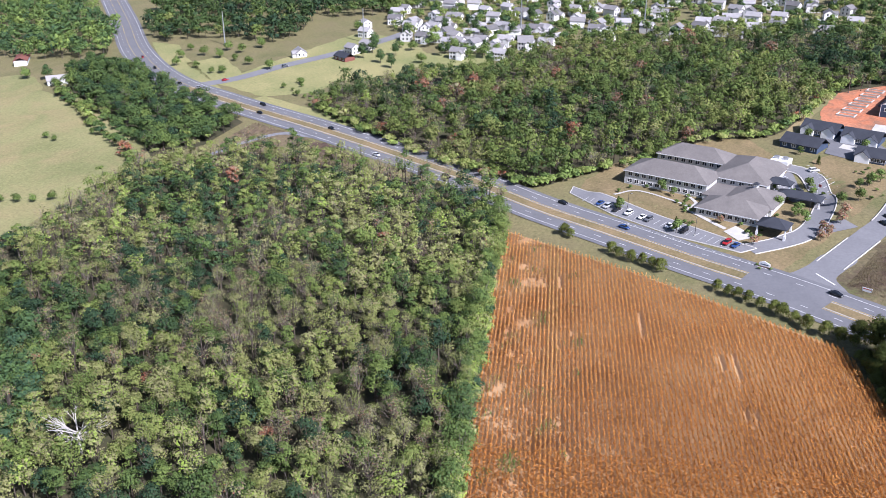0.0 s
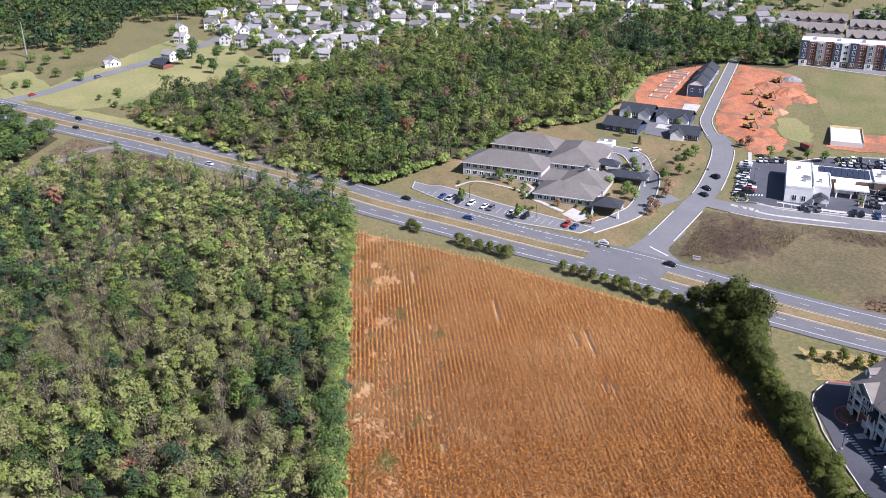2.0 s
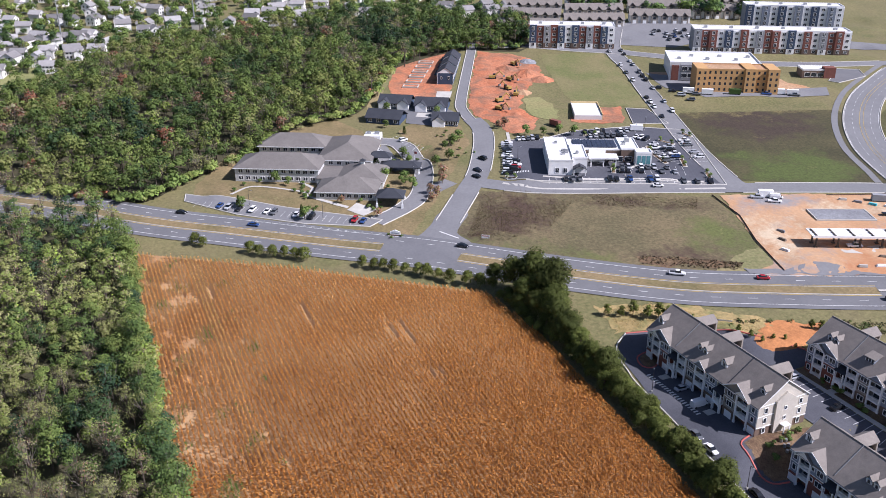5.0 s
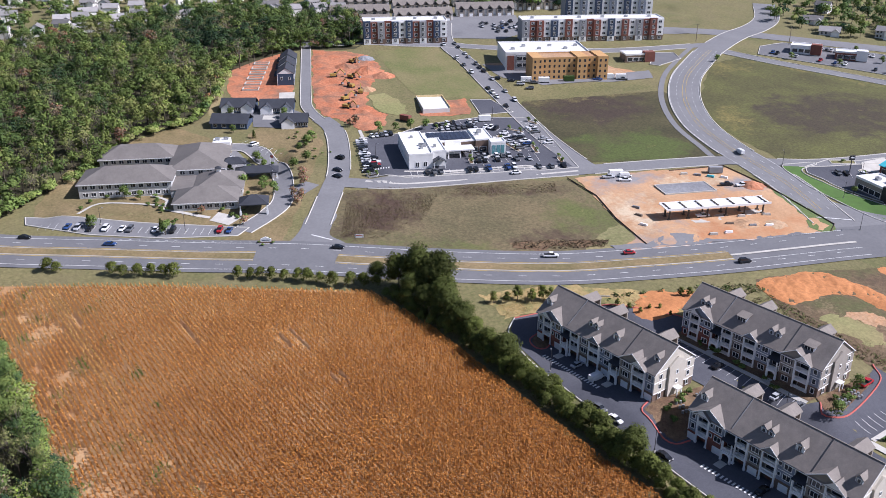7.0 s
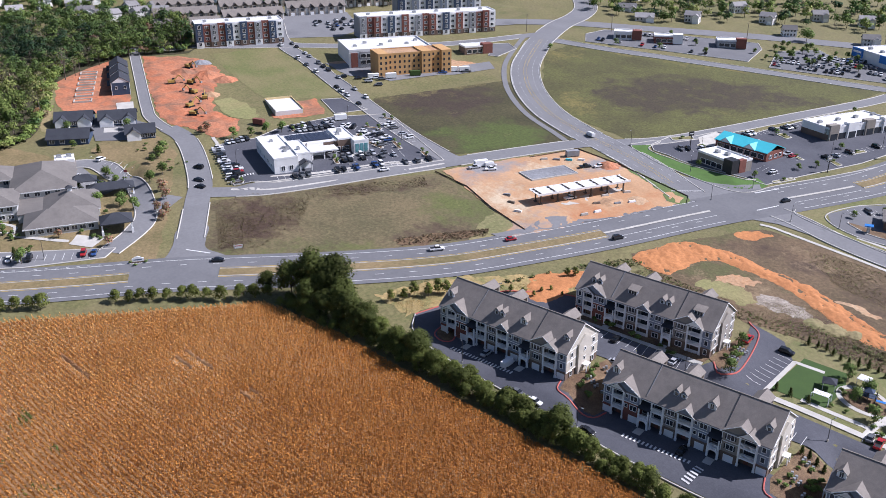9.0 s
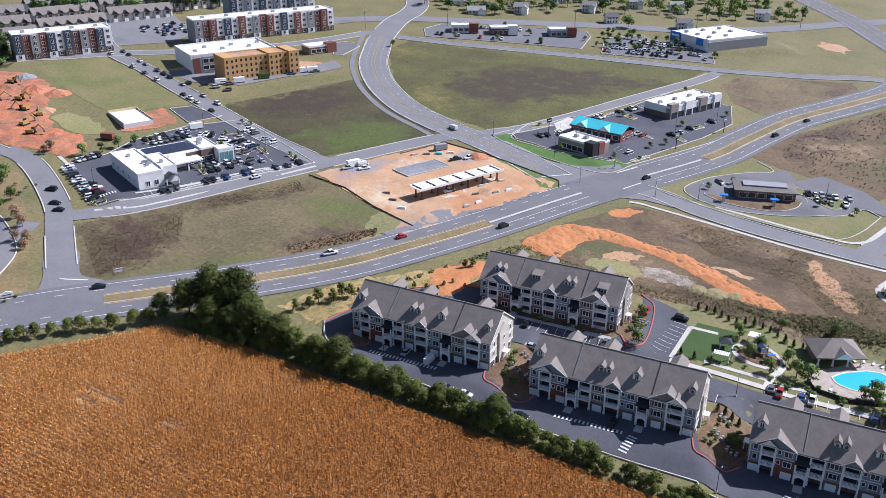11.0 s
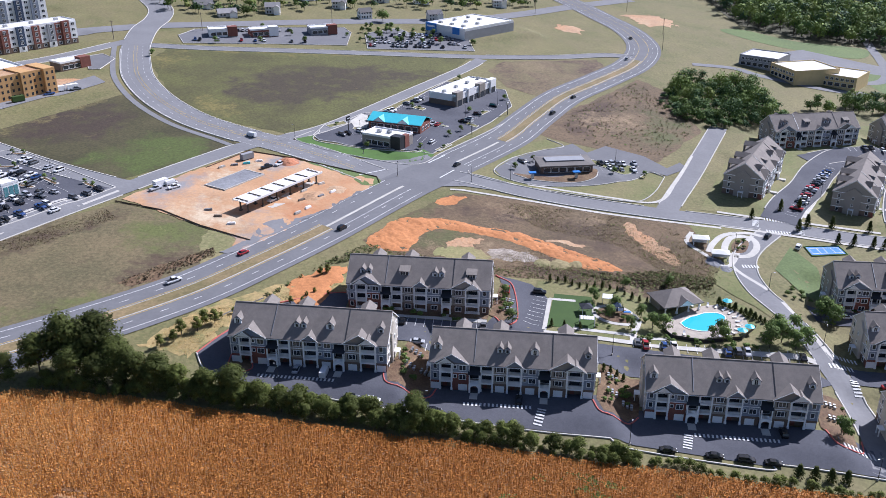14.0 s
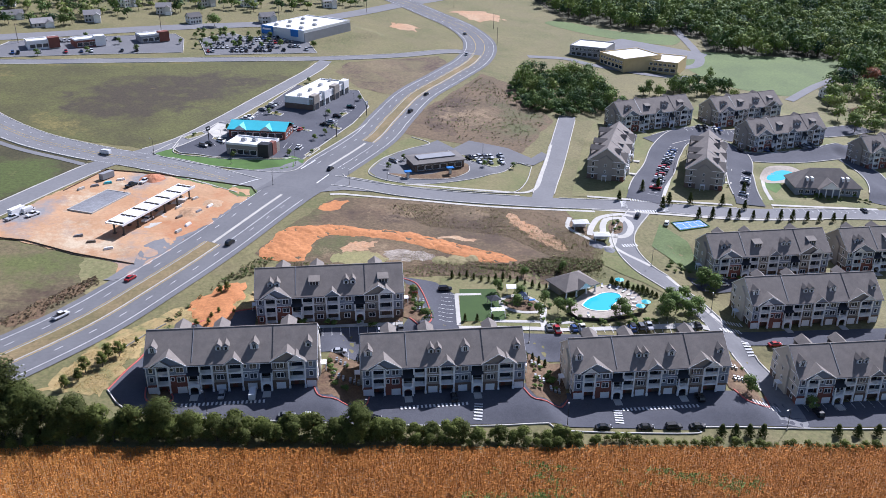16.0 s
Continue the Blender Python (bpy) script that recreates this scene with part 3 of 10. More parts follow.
def kerb(line, off, material=None, label="pale concrete kerb beside the asphalt", width=0.5, height=0.15, base=0.17):
    """A raised kerb along the line at an offset to its left."""
    ln = shifted(line, off)
    n = sides(ln)
    z = zg(ln[:, 0], ln[:, 1]) + base
    a, b = ln - n * width / 2, ln + n * width / 2
    rows = np.stack([np.c_[a, z - 0.1], np.c_[a, z + height + 0.05], np.c_[b, z + height + 0.05], np.c_[b, z - 0.1]], 1)
    i = np.arange(len(ln) - 1)[:, None] * 4 + np.arange(3)[None, :]
    f = np.stack([i, i + 4, i + 5, i + 1], -1).reshape(-1, 4)[:, ::-1]
    return tagged(new("kerb", np_mesh("kerb", rows.reshape(-1, 3), f, material or M["concrete"])), label, "kerb", kind="structure")


def dashes(line, off, width, on, gap, lift=None):
    ln = shifted(line, off)
    d = np.r_[0, np.cumsum(np.hypot(*np.diff(ln, axis=0).T))]
    out = []
    s = 0.0
    while s + on < d[-1]:
        u = np.array([s, s + on])
        p = np.c_[np.interp(u, d, ln[:, 0]), np.interp(u, d, ln[:, 1])]
        out.append(ribbon_arrays(p, -width / 2, width / 2, lift or LIFT["mark"]))
        s += on + gap
    return out


def solid(line, off, width, lift=None):
    return [ribbon_arrays(shifted(line, off), -width / 2, width / 2, lift or LIFT["mark"])]


def markings(name, arrays, material, label):
    v, f = joined(arrays)
    return tagged(new(name, np_mesh(name, v, f, material)), label, "road marking", kind="stuff")


def inside(poly, x, y):
    poly = np.asarray(poly, float)
    r = np.zeros(np.shape(x), bool)
    j = len(poly) - 1
    for i in range(len(poly)):
        (xi, yi), (xj, yj) = poly[i], poly[j]
        if yi != yj:
            r ^= ((yi > y) != (yj > y)) & (x < (xj - xi) * (y - yi) / (yj - yi) + xi)
        j = i
    return r


def patch(name, poly, material, lift, label, category, curved=True, step=3.0, kind="structure", ragged=0.0, relief=0.0, grooves=0.0):
    """An area of ground with its own surface, draped on the slope."""
    edge = smooth_line(poly, step, True)[:-1] if curved else straight_line(list(poly) + [poly[0]], step)[:-1]
    if ragged:
        edge = np.array([(x + ragged * (noise.noise(Vector((x * 0.21, y * 0.21, 0.7))) + 0.6 * noise.noise(Vector((x * 0.6, y * 0.6, 3.1)))),
                          y + ragged * (noise.noise(Vector((x * 0.21, y * 0.21, 8.7))) + 0.6 * noise.noise(Vector((x * 0.6, y * 0.6, 6.1))))) for x, y in edge])
    if ragged:
        lift = 0.015 + lift * 0.55
    lo, hi = edge.min(0), edge.max(0)
    gx, gy = np.meshgrid(np.arange(lo[0] + step / 2, hi[0], step), np.arange(lo[1] + step / 2, hi[1], step))
    gx, gy = gx.ravel(), gy.ravel()
    ok = inside(edge, gx, gy)
    gx, gy = gx[ok], gy[ok]
    if len(gx):
        ok = np.min(np.hypot(gx[:, None] - edge[None, :, 0], gy[:, None] - edge[None, :, 1]), 1) > step * 0.4
        gx, gy = gx[ok], gy[ok]
    pts = [Vector(p) for p in edge] + [Vector(p) for p in zip(gx, gy)]
    n = len(edge)
    v, _, f, _, _, _ = geometry.delaunay_2d_cdt(pts, [(i, (i + 1) % n) for i in range(n)], [], 1, 1e-4)
    xy = np.array([tuple(p) for p in v])
    z = zg(xy[:, 0], xy[:, 1]) + lift
    if relief:
        d = np.min(np.hypot(xy[:, :1] - edge[None, :, 0], xy[:, 1:] - edge[None, :, 1]), 1)
        z = z + relief * np.clip(d / 3.5, 0, 1) * np.array([0.55 + 0.6 * noise.noise(Vector((x * 0.16, y * 0.16, 2.2))) + (0.45 if step > 1 else 0.15) * noise.noise(Vector((x * 0.45, y * 0.45, 7.2))) for x, y in xy])
    if grooves:
        z = z - grooves * np.clip(d / 2.0, 0, 1) * np.array([max(0.0, 1.0 - abs(noise.noise(Vector((x * 0.13, y * 0.34, 5.2))) + 0.4 * noise.noise(Vector((x * 0.5, y * 0.9, 1.2)))) * 7.0) for x, y in xy])
    me = np_mesh(name, np.c_[xy, z], np.array([t for t in f if len(t) == 3]), material)
    flip = sum(p.normal.z for p in me.polygons) < 0
    if flip:
        me.flip_normals()
    return tagged(new(name, me), label, category, kind=kind)


def grown(ob, **zones):
    """Marks on a plot where each kind of growth stands, fading over some metres."""
    me = ob.data
    co = np.zeros(len(me.vertices) * 3, np.float32)
    me.vertices.foreach_get("co", co)
    x, y = co.reshape(-1, 3)[:, 0].astype(float), co.reshape(-1, 3)[:, 1].astype(float)
    for kind in ("brown", "green", "yellow"):
        v = np.zeros(len(x))
        for poly in zones.get(kind, ()):
            ring = straight_line(list(poly) + [poly[0]], 2.0)
            d = np.min(np.hypot(x[:, None] - ring[None, :, 0], y[:, None] - ring[None, :, 1]), 1)
            d = np.where(inside(poly, x, y), d, -d)
            v = np.maximum(v, np.clip(0.36 + d / 30.0, 0, 0.75))
        me.attributes.new(kind, "FLOAT", "POINT").data.foreach_set("value", v.astype(np.float32))
    return ob


# ---- ground ----
def steps(lo, hi, fine):
    out = list(np.arange(lo, hi + fine / 2, fine))
    d = fine
    while out[-1] < 4500:
        d *= 1.35
        out.append(out[-1] + d)
    d = fine
    while out[0] > -4500:
        d *= 1.35
        out.insert(0, out[0] - d)
    return np.array(out)


xs, ys = steps(-440, 250, 3.0), steps(50, 660, 3.0)
gxx, gyy = np.meshgrid(xs, ys)
nx = len(xs)
ii = np.arange(len(ys) - 1)[:, None] * nx + np.arange(nx - 1)[None, :]
ground = new("ground", np_mesh("ground", np.stack([gxx, gyy, zg(gxx, gyy)], -1).reshape(-1, 3),
                               np.stack([ii, ii + 1, ii + nx + 1, ii + nx], -1).reshape(-1, 4), M["ground"]))
tagged(ground, "grassy sloping ground with dry and green tufts", "ground", kind="structure")

FIELD = [(-203, 56), (-172, 108), (-131, 168), (-98, 175), (-60, 178), (10, 186), (112, 197), (146, 201), (146, 150), (4, 130), (-16, 68), (-30, 67), (-136, 58)]
patch("field_soil", FIELD, M["soil"], 0.12, "brown soil under the dry maize rows", "field", curved=False, step=6)
FOREST = [(-33, 66), (-136, 57), (-203, 54), (-232, 52), (-250, 22), (-262, -32), (-283, -84), (-270, -115), (-254, -133), (-225, -138), (-189, -139), (-160, -152), (-150, -148), (-120, -130), (-70, -94), (-26, -64), (-26, 62)]
NORTH = [(-357, -76), (-318, -36), (-290, -2), (-262, 38), (-248, 62), (-262, 80), (-278, 103), (-296, 122), (-314, 142), (-322, 172), (-350, 190), (-390, 210), (-415, 262), (-400, 303), (-440, 325), (-475, 330), (-505, 270), (-528, 205), (-521, 171), (-500, 90), (-483, 42), (-440, 30), (-418, -30), (-393, -76)]
WOODS = [(-382, -258), (-452, -285), (-429, -236), (-384, -178), (-330, -112), (-292, -118), (-272, -138), (-300, -160), (-340, -205)]
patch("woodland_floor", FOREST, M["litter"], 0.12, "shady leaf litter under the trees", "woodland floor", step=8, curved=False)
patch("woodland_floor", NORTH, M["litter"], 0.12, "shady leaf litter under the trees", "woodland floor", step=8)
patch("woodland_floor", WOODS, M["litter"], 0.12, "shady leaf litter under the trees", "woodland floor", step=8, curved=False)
patch("meadow", [(-420, -330), (-381, -270), (-333, -200), (-290, -150), (-245, -128), (-223, -147), (-172, -160), (-150, -220), (-300, -400)], M["hay"], 0.12, "pale mown hay meadow with darker streaks", "meadow", step=8, ragged=3.0)
patch("pasture", [(-456, -211), (-404, -161), (-378, -119), (-387, -89), (-412, -82), (-426, -37), (-439, -6), (-475, 19), (-483, -2), (-483, -38), (-524, -65), (-549, -107), (-491, -133), (-430, -156), (-475, -189)], M["pale_pasture"], 0.13, "pale green pasture beside the country road", "pasture", curved=False, step=6, ragged=2.0)
patch("pasture", [(-518, -271), (-509, -242), (-475, -220), (-395, -155), (-403, -184), (-459, -230)], M["pale_pasture"], 0.13, "pale grass along the highway", "pasture", curved=False, step=5, ragged=1.0)
patch("verge", [(-364, -132), (-380, -119), (-354, -77), (-308, -17), (-300, -14), (-330, -62)], M["pale_pasture"], 0.14, "pale grass verge of the highway", "verge", curved=False, step=4, ragged=1.0)
grown(patch("weedy_lot", [(-208, 199), (-190, 183), (-170, 174), (-150, 192), (-128, 224), (-104, 272), (-166, 287), (-176, 272), (-190, 240), (-200, 216)], M["lot_field"], 0.12, "brown weedy vacant lot with tan grass", "vacant lot", curved=False, ragged=1.5),
      brown=([(-204, 198), (-202, 214), (-187, 226), (-166, 212), (-162, 190), (-171, 179)], [(-200, 219), (-187, 243), (-168, 279), (-160, 274), (-171, 249), (-184, 230)], [(-134, 228), (-131, 251), (-117, 264), (-108, 263), (-120, 238)]), green=([(-156, 264), (-150, 287), (-126, 282), (-122, 262), (-141, 250)], [(-176, 176), (-168, 174), (-130, 222), (-138, 224)]), yellow=([(-122, 264), (-118, 277), (-106, 272), (-110, 262)],))
grown(patch("weedy_field", [(-178, 305), (-240, 319), (-262, 330), (-236, 408), (-215, 398), (-190, 381), (-150, 362), (-158, 345)], M["dark_field"], 0.12, "dark green and brown weedy field", "field", step=4, curved=False, ragged=1.5),
      brown=([(-264, 338), (-258, 370), (-232, 392), (-207, 372), (-211, 341), (-234, 328)],), green=([(-204, 318), (-198, 362), (-160, 364), (-154, 338), (-174, 310)],), yellow=([(-262, 332), (-256, 330), (-236, 404), (-244, 402)],))
grown(patch("weedy_field", [(-232, 436), (-205, 404), (-180, 391), (-137, 383), (-120, 410), (-104, 470), (-84, 535), (-82, 556), (-135, 538), (-200, 517), (-260, 496), (-258, 468)], M["green_field"], 0.12, "green and brown weedy field", "field", step=5, curved=False, ragged=1.5),
      brown=([(-200, 440), (-187, 486), (-140, 515), (-92, 512), (-122, 456), (-146, 420), (-178, 415)],), yellow=([(-200, 424), (-173, 408), (-167, 390), (-193, 400)], [(-256, 470), (-245, 455), (-236, 470), (-250, 490)], [(-250, 494), (-200, 513), (-140, 533), (-140, 540), (-202, 520), (-256, 500)]))
patch("weedy_field", [(-275, 319), (-296, 285), (-330, 292), (-388, 308), (-378, 348), (-335, 336)], M["lawn"], 0.12, "rough yellow-green grass slope", "field", step=5, curved=False, ragged=2.0)
patch("weedy_field", [(-60, 560), (-66, 536), (-48, 505), (-22, 492), (10, 560), (-2, 592)], M["scrub"], 0.12, "dry brown weedy field", "field", step=5, curved=False, ragged=2.0)
grown(patch("weedy_field", [(-27, 440), (-14, 428), (40, 415), (62, 470), (40, 540), (26, 556), (8, 514), (-10, 474)], M["slope_field"], 0.12, "dry brown weedy field", "field", step=4, curved=False, ragged=1.5),
      brown=([(-10, 476), (8, 517), (20, 508), (18, 472), (6, 432), (-9, 438)],), yellow=([(0, 460), (7, 481), (28, 484), (25, 462), (4, 444)],), green=([(30, 430), (50, 440), (56, 480), (30, 500)],))
grown(patch("weedy_lot", [(-68, 288), (-60, 311), (-50, 332), (-44, 344), (-20, 347), (0, 346), (40, 347), (66, 345), (62, 318), (56, 296), (40, 284), (0, 282), (-12, 278), (-40, 276)], M["slope_field"], 0.12, "brown weedy slope with dry brush", "vacant lot", curved=False, step=2, ragged=1.2, relief=0.03),
      brown=([(-51, 322), (-42, 334), (-9, 338), (24, 332), (36, 318), (40, 298), (24, 306), (-2, 318), (-28, 322), (-47, 319)], [(-19, 286), (0, 297), (30, 296), (58, 298), (56, 290), (8, 280), (-5, 281)]),
      yellow=([(-44, 288), (-23, 303), (-5, 300), (-18, 286)], [(-30, 338), (0, 342), (20, 338), (0, 330), (-24, 330)]), green=([(-50, 304), (-40, 306), (-18, 304), (-30, 298), (-46, 292)], [(-66, 292), (-52, 328), (-44, 342), (-48, 330), (-58, 304)]))
patch("clay_cut", [(-66, 287), (-63, 302), (-59, 311), (-48.4, 315.5), (-39, 317), (-27, 315.2), (-16.7, 315.2), (-6, 313), (3.5, 309), (14, 304.6), (21.4, 302.4), (29.2, 297.4), (22.7, 294.6), (13.6, 295), (4.7, 298.4), (-3.5, 301.8), (-13, 306), (-25, 308), (-34, 308.4), (-43, 307), (-46.5, 302.7), (-48.6, 292), (-49.4, 285.2), (-59, 283.8)], M["orange_clay"], 0.19, "bare orange clay bank with erosion grooves", "clay bank", step=0.9, ragged=1.3, relief=0.9, grooves=0.45)
patch("sandy_patch", [(-40, 289), (-33, 295), (-22, 294), (-18, 289), (-25, 285.5), (-35, 285)], M["hay"], 0.2, "pale trampled sandy patch", "sandy ground", step=1, ragged=3.2)
patch("clay_cut", [(-49.9, 330.5), (-48, 336), (-41, 341), (-38, 339.8), (-42, 333), (-46.8, 328.5)], M["orange_clay"], 0.17, "bare orange clay patch", "clay bank", step=1, ragged=2.2)
patch("clay_cut", [(-37.8, 297.5), (-31, 303.5), (-24.7, 302), (-28, 295.8), (-33.6, 295.1)], M["clay"], 0.2, "faded orange clay among the weeds", "clay bank", step=1, ragged=3.0)
patch("clay_cut", [(-1, 312.6), (6.6, 315), (15, 311.6), (7.4, 310.4)], M["clay"], 0.2, "pale streak of washed clay on the slope", "clay bank", step=1, ragged=2.2)
patch("clay_track", [(27, 336), (31.4, 327.6), (37, 318), (46, 308), (50, 313), (42, 324), (36, 332), (30, 341)], M["clay"], 0.17, "orange clay track with rubble", "clay bank", step=1, ragged=2.5)
patch("rubble", [(-19.9, 296.5), (-14.3, 300), (-4, 296.8), (-4, 293.2), (-13.5, 289.7), (-18.5, 290.6)], M["chalk"], 0.17, "pale grey rubble and dead stems", "rubble", step=1, ragged=3.0)
grown(patch("construction_ground", [(-168, 290), (-138, 281), (-112, 274), (-109, 262), (-103.5, 266), (-98, 281), (-93.5, 296), (-88, 309), (-82.5, 324), (-77.5, 337), (-79.5, 346.5), (-119, 353.5), (-142, 355), (-150, 340)], M["site_field"], 0.30, "bare sandy orange clay of a building site with gravel", "building site", curved=False, step=2, ragged=1.2, relief=0.25),
      green=([(-168, 299), (-154, 328), (-145, 320), (-150, 306), (-137, 294), (-155, 292)], [(-118, 291), (-117, 301), (-108, 301), (-103, 293), (-109, 286)], [(-108, 285), (-99, 296), (-93, 302), (-90, 300), (-99, 276), (-105, 262), (-110, 264), (-107, 276)], [(-136, 345), (-131, 357), (-116, 350), (-124, 336)]),
      brown=([(-106, 300), (-89, 336), (-80, 329), (-85, 308), (-98, 295)], [(-126, 290), (-119, 288), (-106, 330), (-113, 334)]), yellow=([(-150, 292), (-138, 282), (-112, 280), (-118, 290), (-136, 300)], [(-150, 330), (-134, 344), (-126, 338), (-142, 318)]))
patch("gravel_apron", [(-112, 262), (-107, 274), (-106, 288), (-96, 298), (-90, 306), (-84.5, 323), (-79, 335), (-79.8, 333), (-88.5, 310), (-95, 294), (-101.5, 278), (-109, 261)], M["asphalt_pale"], 0.62, "grey gravel apron between the site and the road", "gravel", curved=False, step=1.5, ragged=1.4)
patch("trench_bed", [(-112, 305), (-106, 336), (-103, 334), (-107, 305)], M["concrete"], 0.48, "pale gravel bedding of a pipe trench", "trench", ragged=0.8)
patch("verge", [(-112, 354), (-82, 348), (-77, 340), (-83, 337), (-92, 344), (-112, 351)], M["pasture"], 0.46, "green grass verge behind the silt fence", "verge", ragged=0.8)
patch("sandy_track", [(-122, 264), (-121, 277), (-112, 274), (-109, 272), (-110, 263), (-114, 252)], M["meadow"], 0.19, "trampled pale sandy track", "track", ragged=3.0)
patch("brush_strip", [(-134, 231), (-131, 238), (-125, 249), (-116, 264), (-114, 259), (-122, 241), (-128, 229)], M["mulch"], 0.2, "dark brown strip of dead weeds", "weeds", ragged=3.0)
patch("construction_ground", [(-344, 200), (-362, 201), (-408, 222), (-413, 237), (-422, 264), (-400, 256.5), (-362, 241), (-340, 232), (-330, 214)], M["red_clay"], 0.17, "bare red clay of a building site", "building site", curved=False, ragged=1.2)
patch("sandy_track", [(-332, 181), (-375, 203), (-402, 217), (-412, 225), (-363, 201), (-327, 183)], M["meadow"], 0.16, "pale sandy track along the wood", "track", ragged=1.0)
patch("construction_ground", [(-412, 275), (-402, 284), (-395.4, 292.3), (-383, 299.2), (-359.4, 295.6), (-343, 286.2), (-331, 276), (-316, 266), (-300, 256), (-281, 258), (-268, 250), (-264.4, 238), (-278, 236.1), (-290, 233.1), (-298.4, 230.2), (-312.3, 232), (-325, 237), (-343, 244.5), (-370, 256.5), (-400, 270)], M["red_clay"], 0.17, "bare red clay of a building site", "building site", curved=False, step=2, ragged=2.0, relief=0.7)
patch("sandy_patch", [(-311, 264), (-309, 274), (-288, 272), (-277, 266), (-285, 258)], M["hay"], 0.2, "pale trampled sandy ground", "sandy ground", ragged=2.5)
patch("driveway", [(-316, 199), (-306, 212), (-290, 205), (-299, 193)], M["asphalt"], 0.26, "asphalt court before the cottages", "driveway", curved=False)
patch("driveway", [(-324, 186), (-320.5, 191.5), (-314, 188), (-317.6, 182.4)], M["concrete"], 0.28, "pale concrete drive before a cottage", "driveway", curved=False)
patch("driveway", [(-312, 203.5), (-308.5, 209), (-303, 206), (-306.6, 200.6)], M["concrete"], 0.28, "pale concrete drive before a cottage", "driveway", curved=False)
patch("driveway", [(-342.1, 224.3), (-338.8, 232.2), (-327.8, 227), (-331.8, 220)], M["concrete"], 0.26, "pale concrete driveway pad", "driveway", curved=False)
patch("construction_ground", [(-330, 352), (-296, 348), (-264, 396), (-270, 420), (-300, 408)], M["clay"], 0.15, "sandy clay round a building site", "building site", curved=False, ragged=2.0)
patch("watered_lawn", [(-131, 379), (-129, 384), (-126, 391), (-123, 392), (-123, 386), (-122, 381), (-116, 378.5), (-105, 378.5), (-86, 378.5), (-73, 379), (-69, 386), (-63, 384), (-63.5, 376), (-67, 369.5), (-74, 366.5), (-90, 367.3), (-108, 369.6), (-118, 372.6), (-127, 376)], M["green_lawn"], 0.20, "bright green watered lawn strip", "lawn", curved=False, step=2)
patch("dry_lawn", [(-256, 84), (-286, 100), (-320, 124), (-318, 160), (-300, 168), (-262, 176), (-240, 184), (-216, 176), (-206, 166), (-200, 150), (-196, 140), (-214, 118), (-246, 82)], M["tan_lawn"], 0.12, "dry tan lawn round the care home", "lawn", curved=False, ragged=1.2)
patch("dry_lawn", [(-172, 154), (-206, 178), (-218, 186), (-222, 178), (-206, 172), (-196, 150), (-190, 136)], M["tan_lawn"], 0.14, "dry tan lawn beside the road", "lawn", curved=False, ragged=1.2)
patch("dry_lawn", [(-228, 192), (-262, 214), (-286, 218), (-310, 205), (-288, 186), (-256, 190)], M["tan_lawn"], 0.13, "dry lawn with shrubs", "lawn", curved=False, ragged=1.2)
patch("dry_bank", [(-108, 200), (-92, 198), (-90, 216), (-86, 230), (-66, 247), (-40, 262), (-58, 268), (-86, 244), (-104, 222)], M["gold_grass"], 0.14, "bank of long brown and yellow grass", "bank", curved=False, step=1.5, ragged=3.5)
patch("clay_cut", [(-79, 243), (-81, 250), (-78, 257), (-70, 267), (-66, 262), (-66, 251), (-65, 242), (-68, 236), (-74, 238)], M["orange_clay"], 0.19, "bare orange clay patch on the bank", "clay bank", step=1.5, ragged=2.5, relief=0.8)


# ---- roads ----
HWY = smooth_line([(-700, -412), (-592, -337), (-490, -268), (-415, -203), (-368, -138), (-322, -65), (-285, -10), (-258, 28), (-228, 65), (-206, 97), (-184, 129), (-166, 157), (-150, 178), (-130, 204), (-110, 234), (-97, 262), (-84, 293.6), (-66.7, 341.6), (-50.8, 378), (-34.5, 419), (-26.5, 454), (-15, 500), (4, 545), (22, 592), (27, 640), (15, 686), (-8, 725), (-40, 775), (-85, 830)], 3.0)
ribbon("highway", HWY, -12.0, 12.0, M["asphalt"], LIFT["road"], "grey asphalt divided highway with white lane lines")
hd = np.r_[0, np.cumsum(np.hypot(*np.diff(HWY, axis=0).T))]


def hwy_between(a, b):
    """The highway's line between two places near it."""
    i = int(np.argmin(np.hypot(HWY[:, 0] - a[0], HWY[:, 1] - a[1])))
    j = int(np.argmin(np.hypot(HWY[:, 0] - b[0], HWY[:, 1] - b[1])))
    return HWY[i:j + 1]


HWY_SOUTH, HWY_NORTH, HWY_WEST = hwy_between(HWY[0], (-66.5, 342)), hwy_between((-51, 377), HWY[-1]), hwy_between(HWY[0], (-175, 145))
hw = []
for ln in (hwy_between((-395, -180), (-175, 145)), hwy_between((-158, 170), (-84, 294)), hwy_between((-36, 413), (30, 600))):
    tagged(ribbon("median", ln, -2.3, 2.3, M["tan_lawn"], 0.34, "grassy median strip of the highway", "median"))
    kerb(ln, 2.4, height=0.10)
    kerb(ln, -2.4, height=0.10)
for ln in (HWY_SOUTH, HWY_NORTH):
    hw += dashes(ln, 6.2, 0.2, 3.0, 9.0) + dashes(ln, -6.2, 0.2, 3.0, 9.0) + solid(ln, 9.7, 0.22) + solid(ln, -9.7, 0.22)
markings("lane_line", hw, M["marking"], "white broken and solid lane lines")
markings("edge_line", [s for ln in (HWY_WEST, hwy_between((-158, 170), (-84, 294)), hwy_between((-36, 413), HWY[-1])) for s in solid(ln, 3.2, 0.2) + solid(ln, -3.2, 0.2)], M["yellow"], "yellow lines beside the median")


ROAD_N = [0]


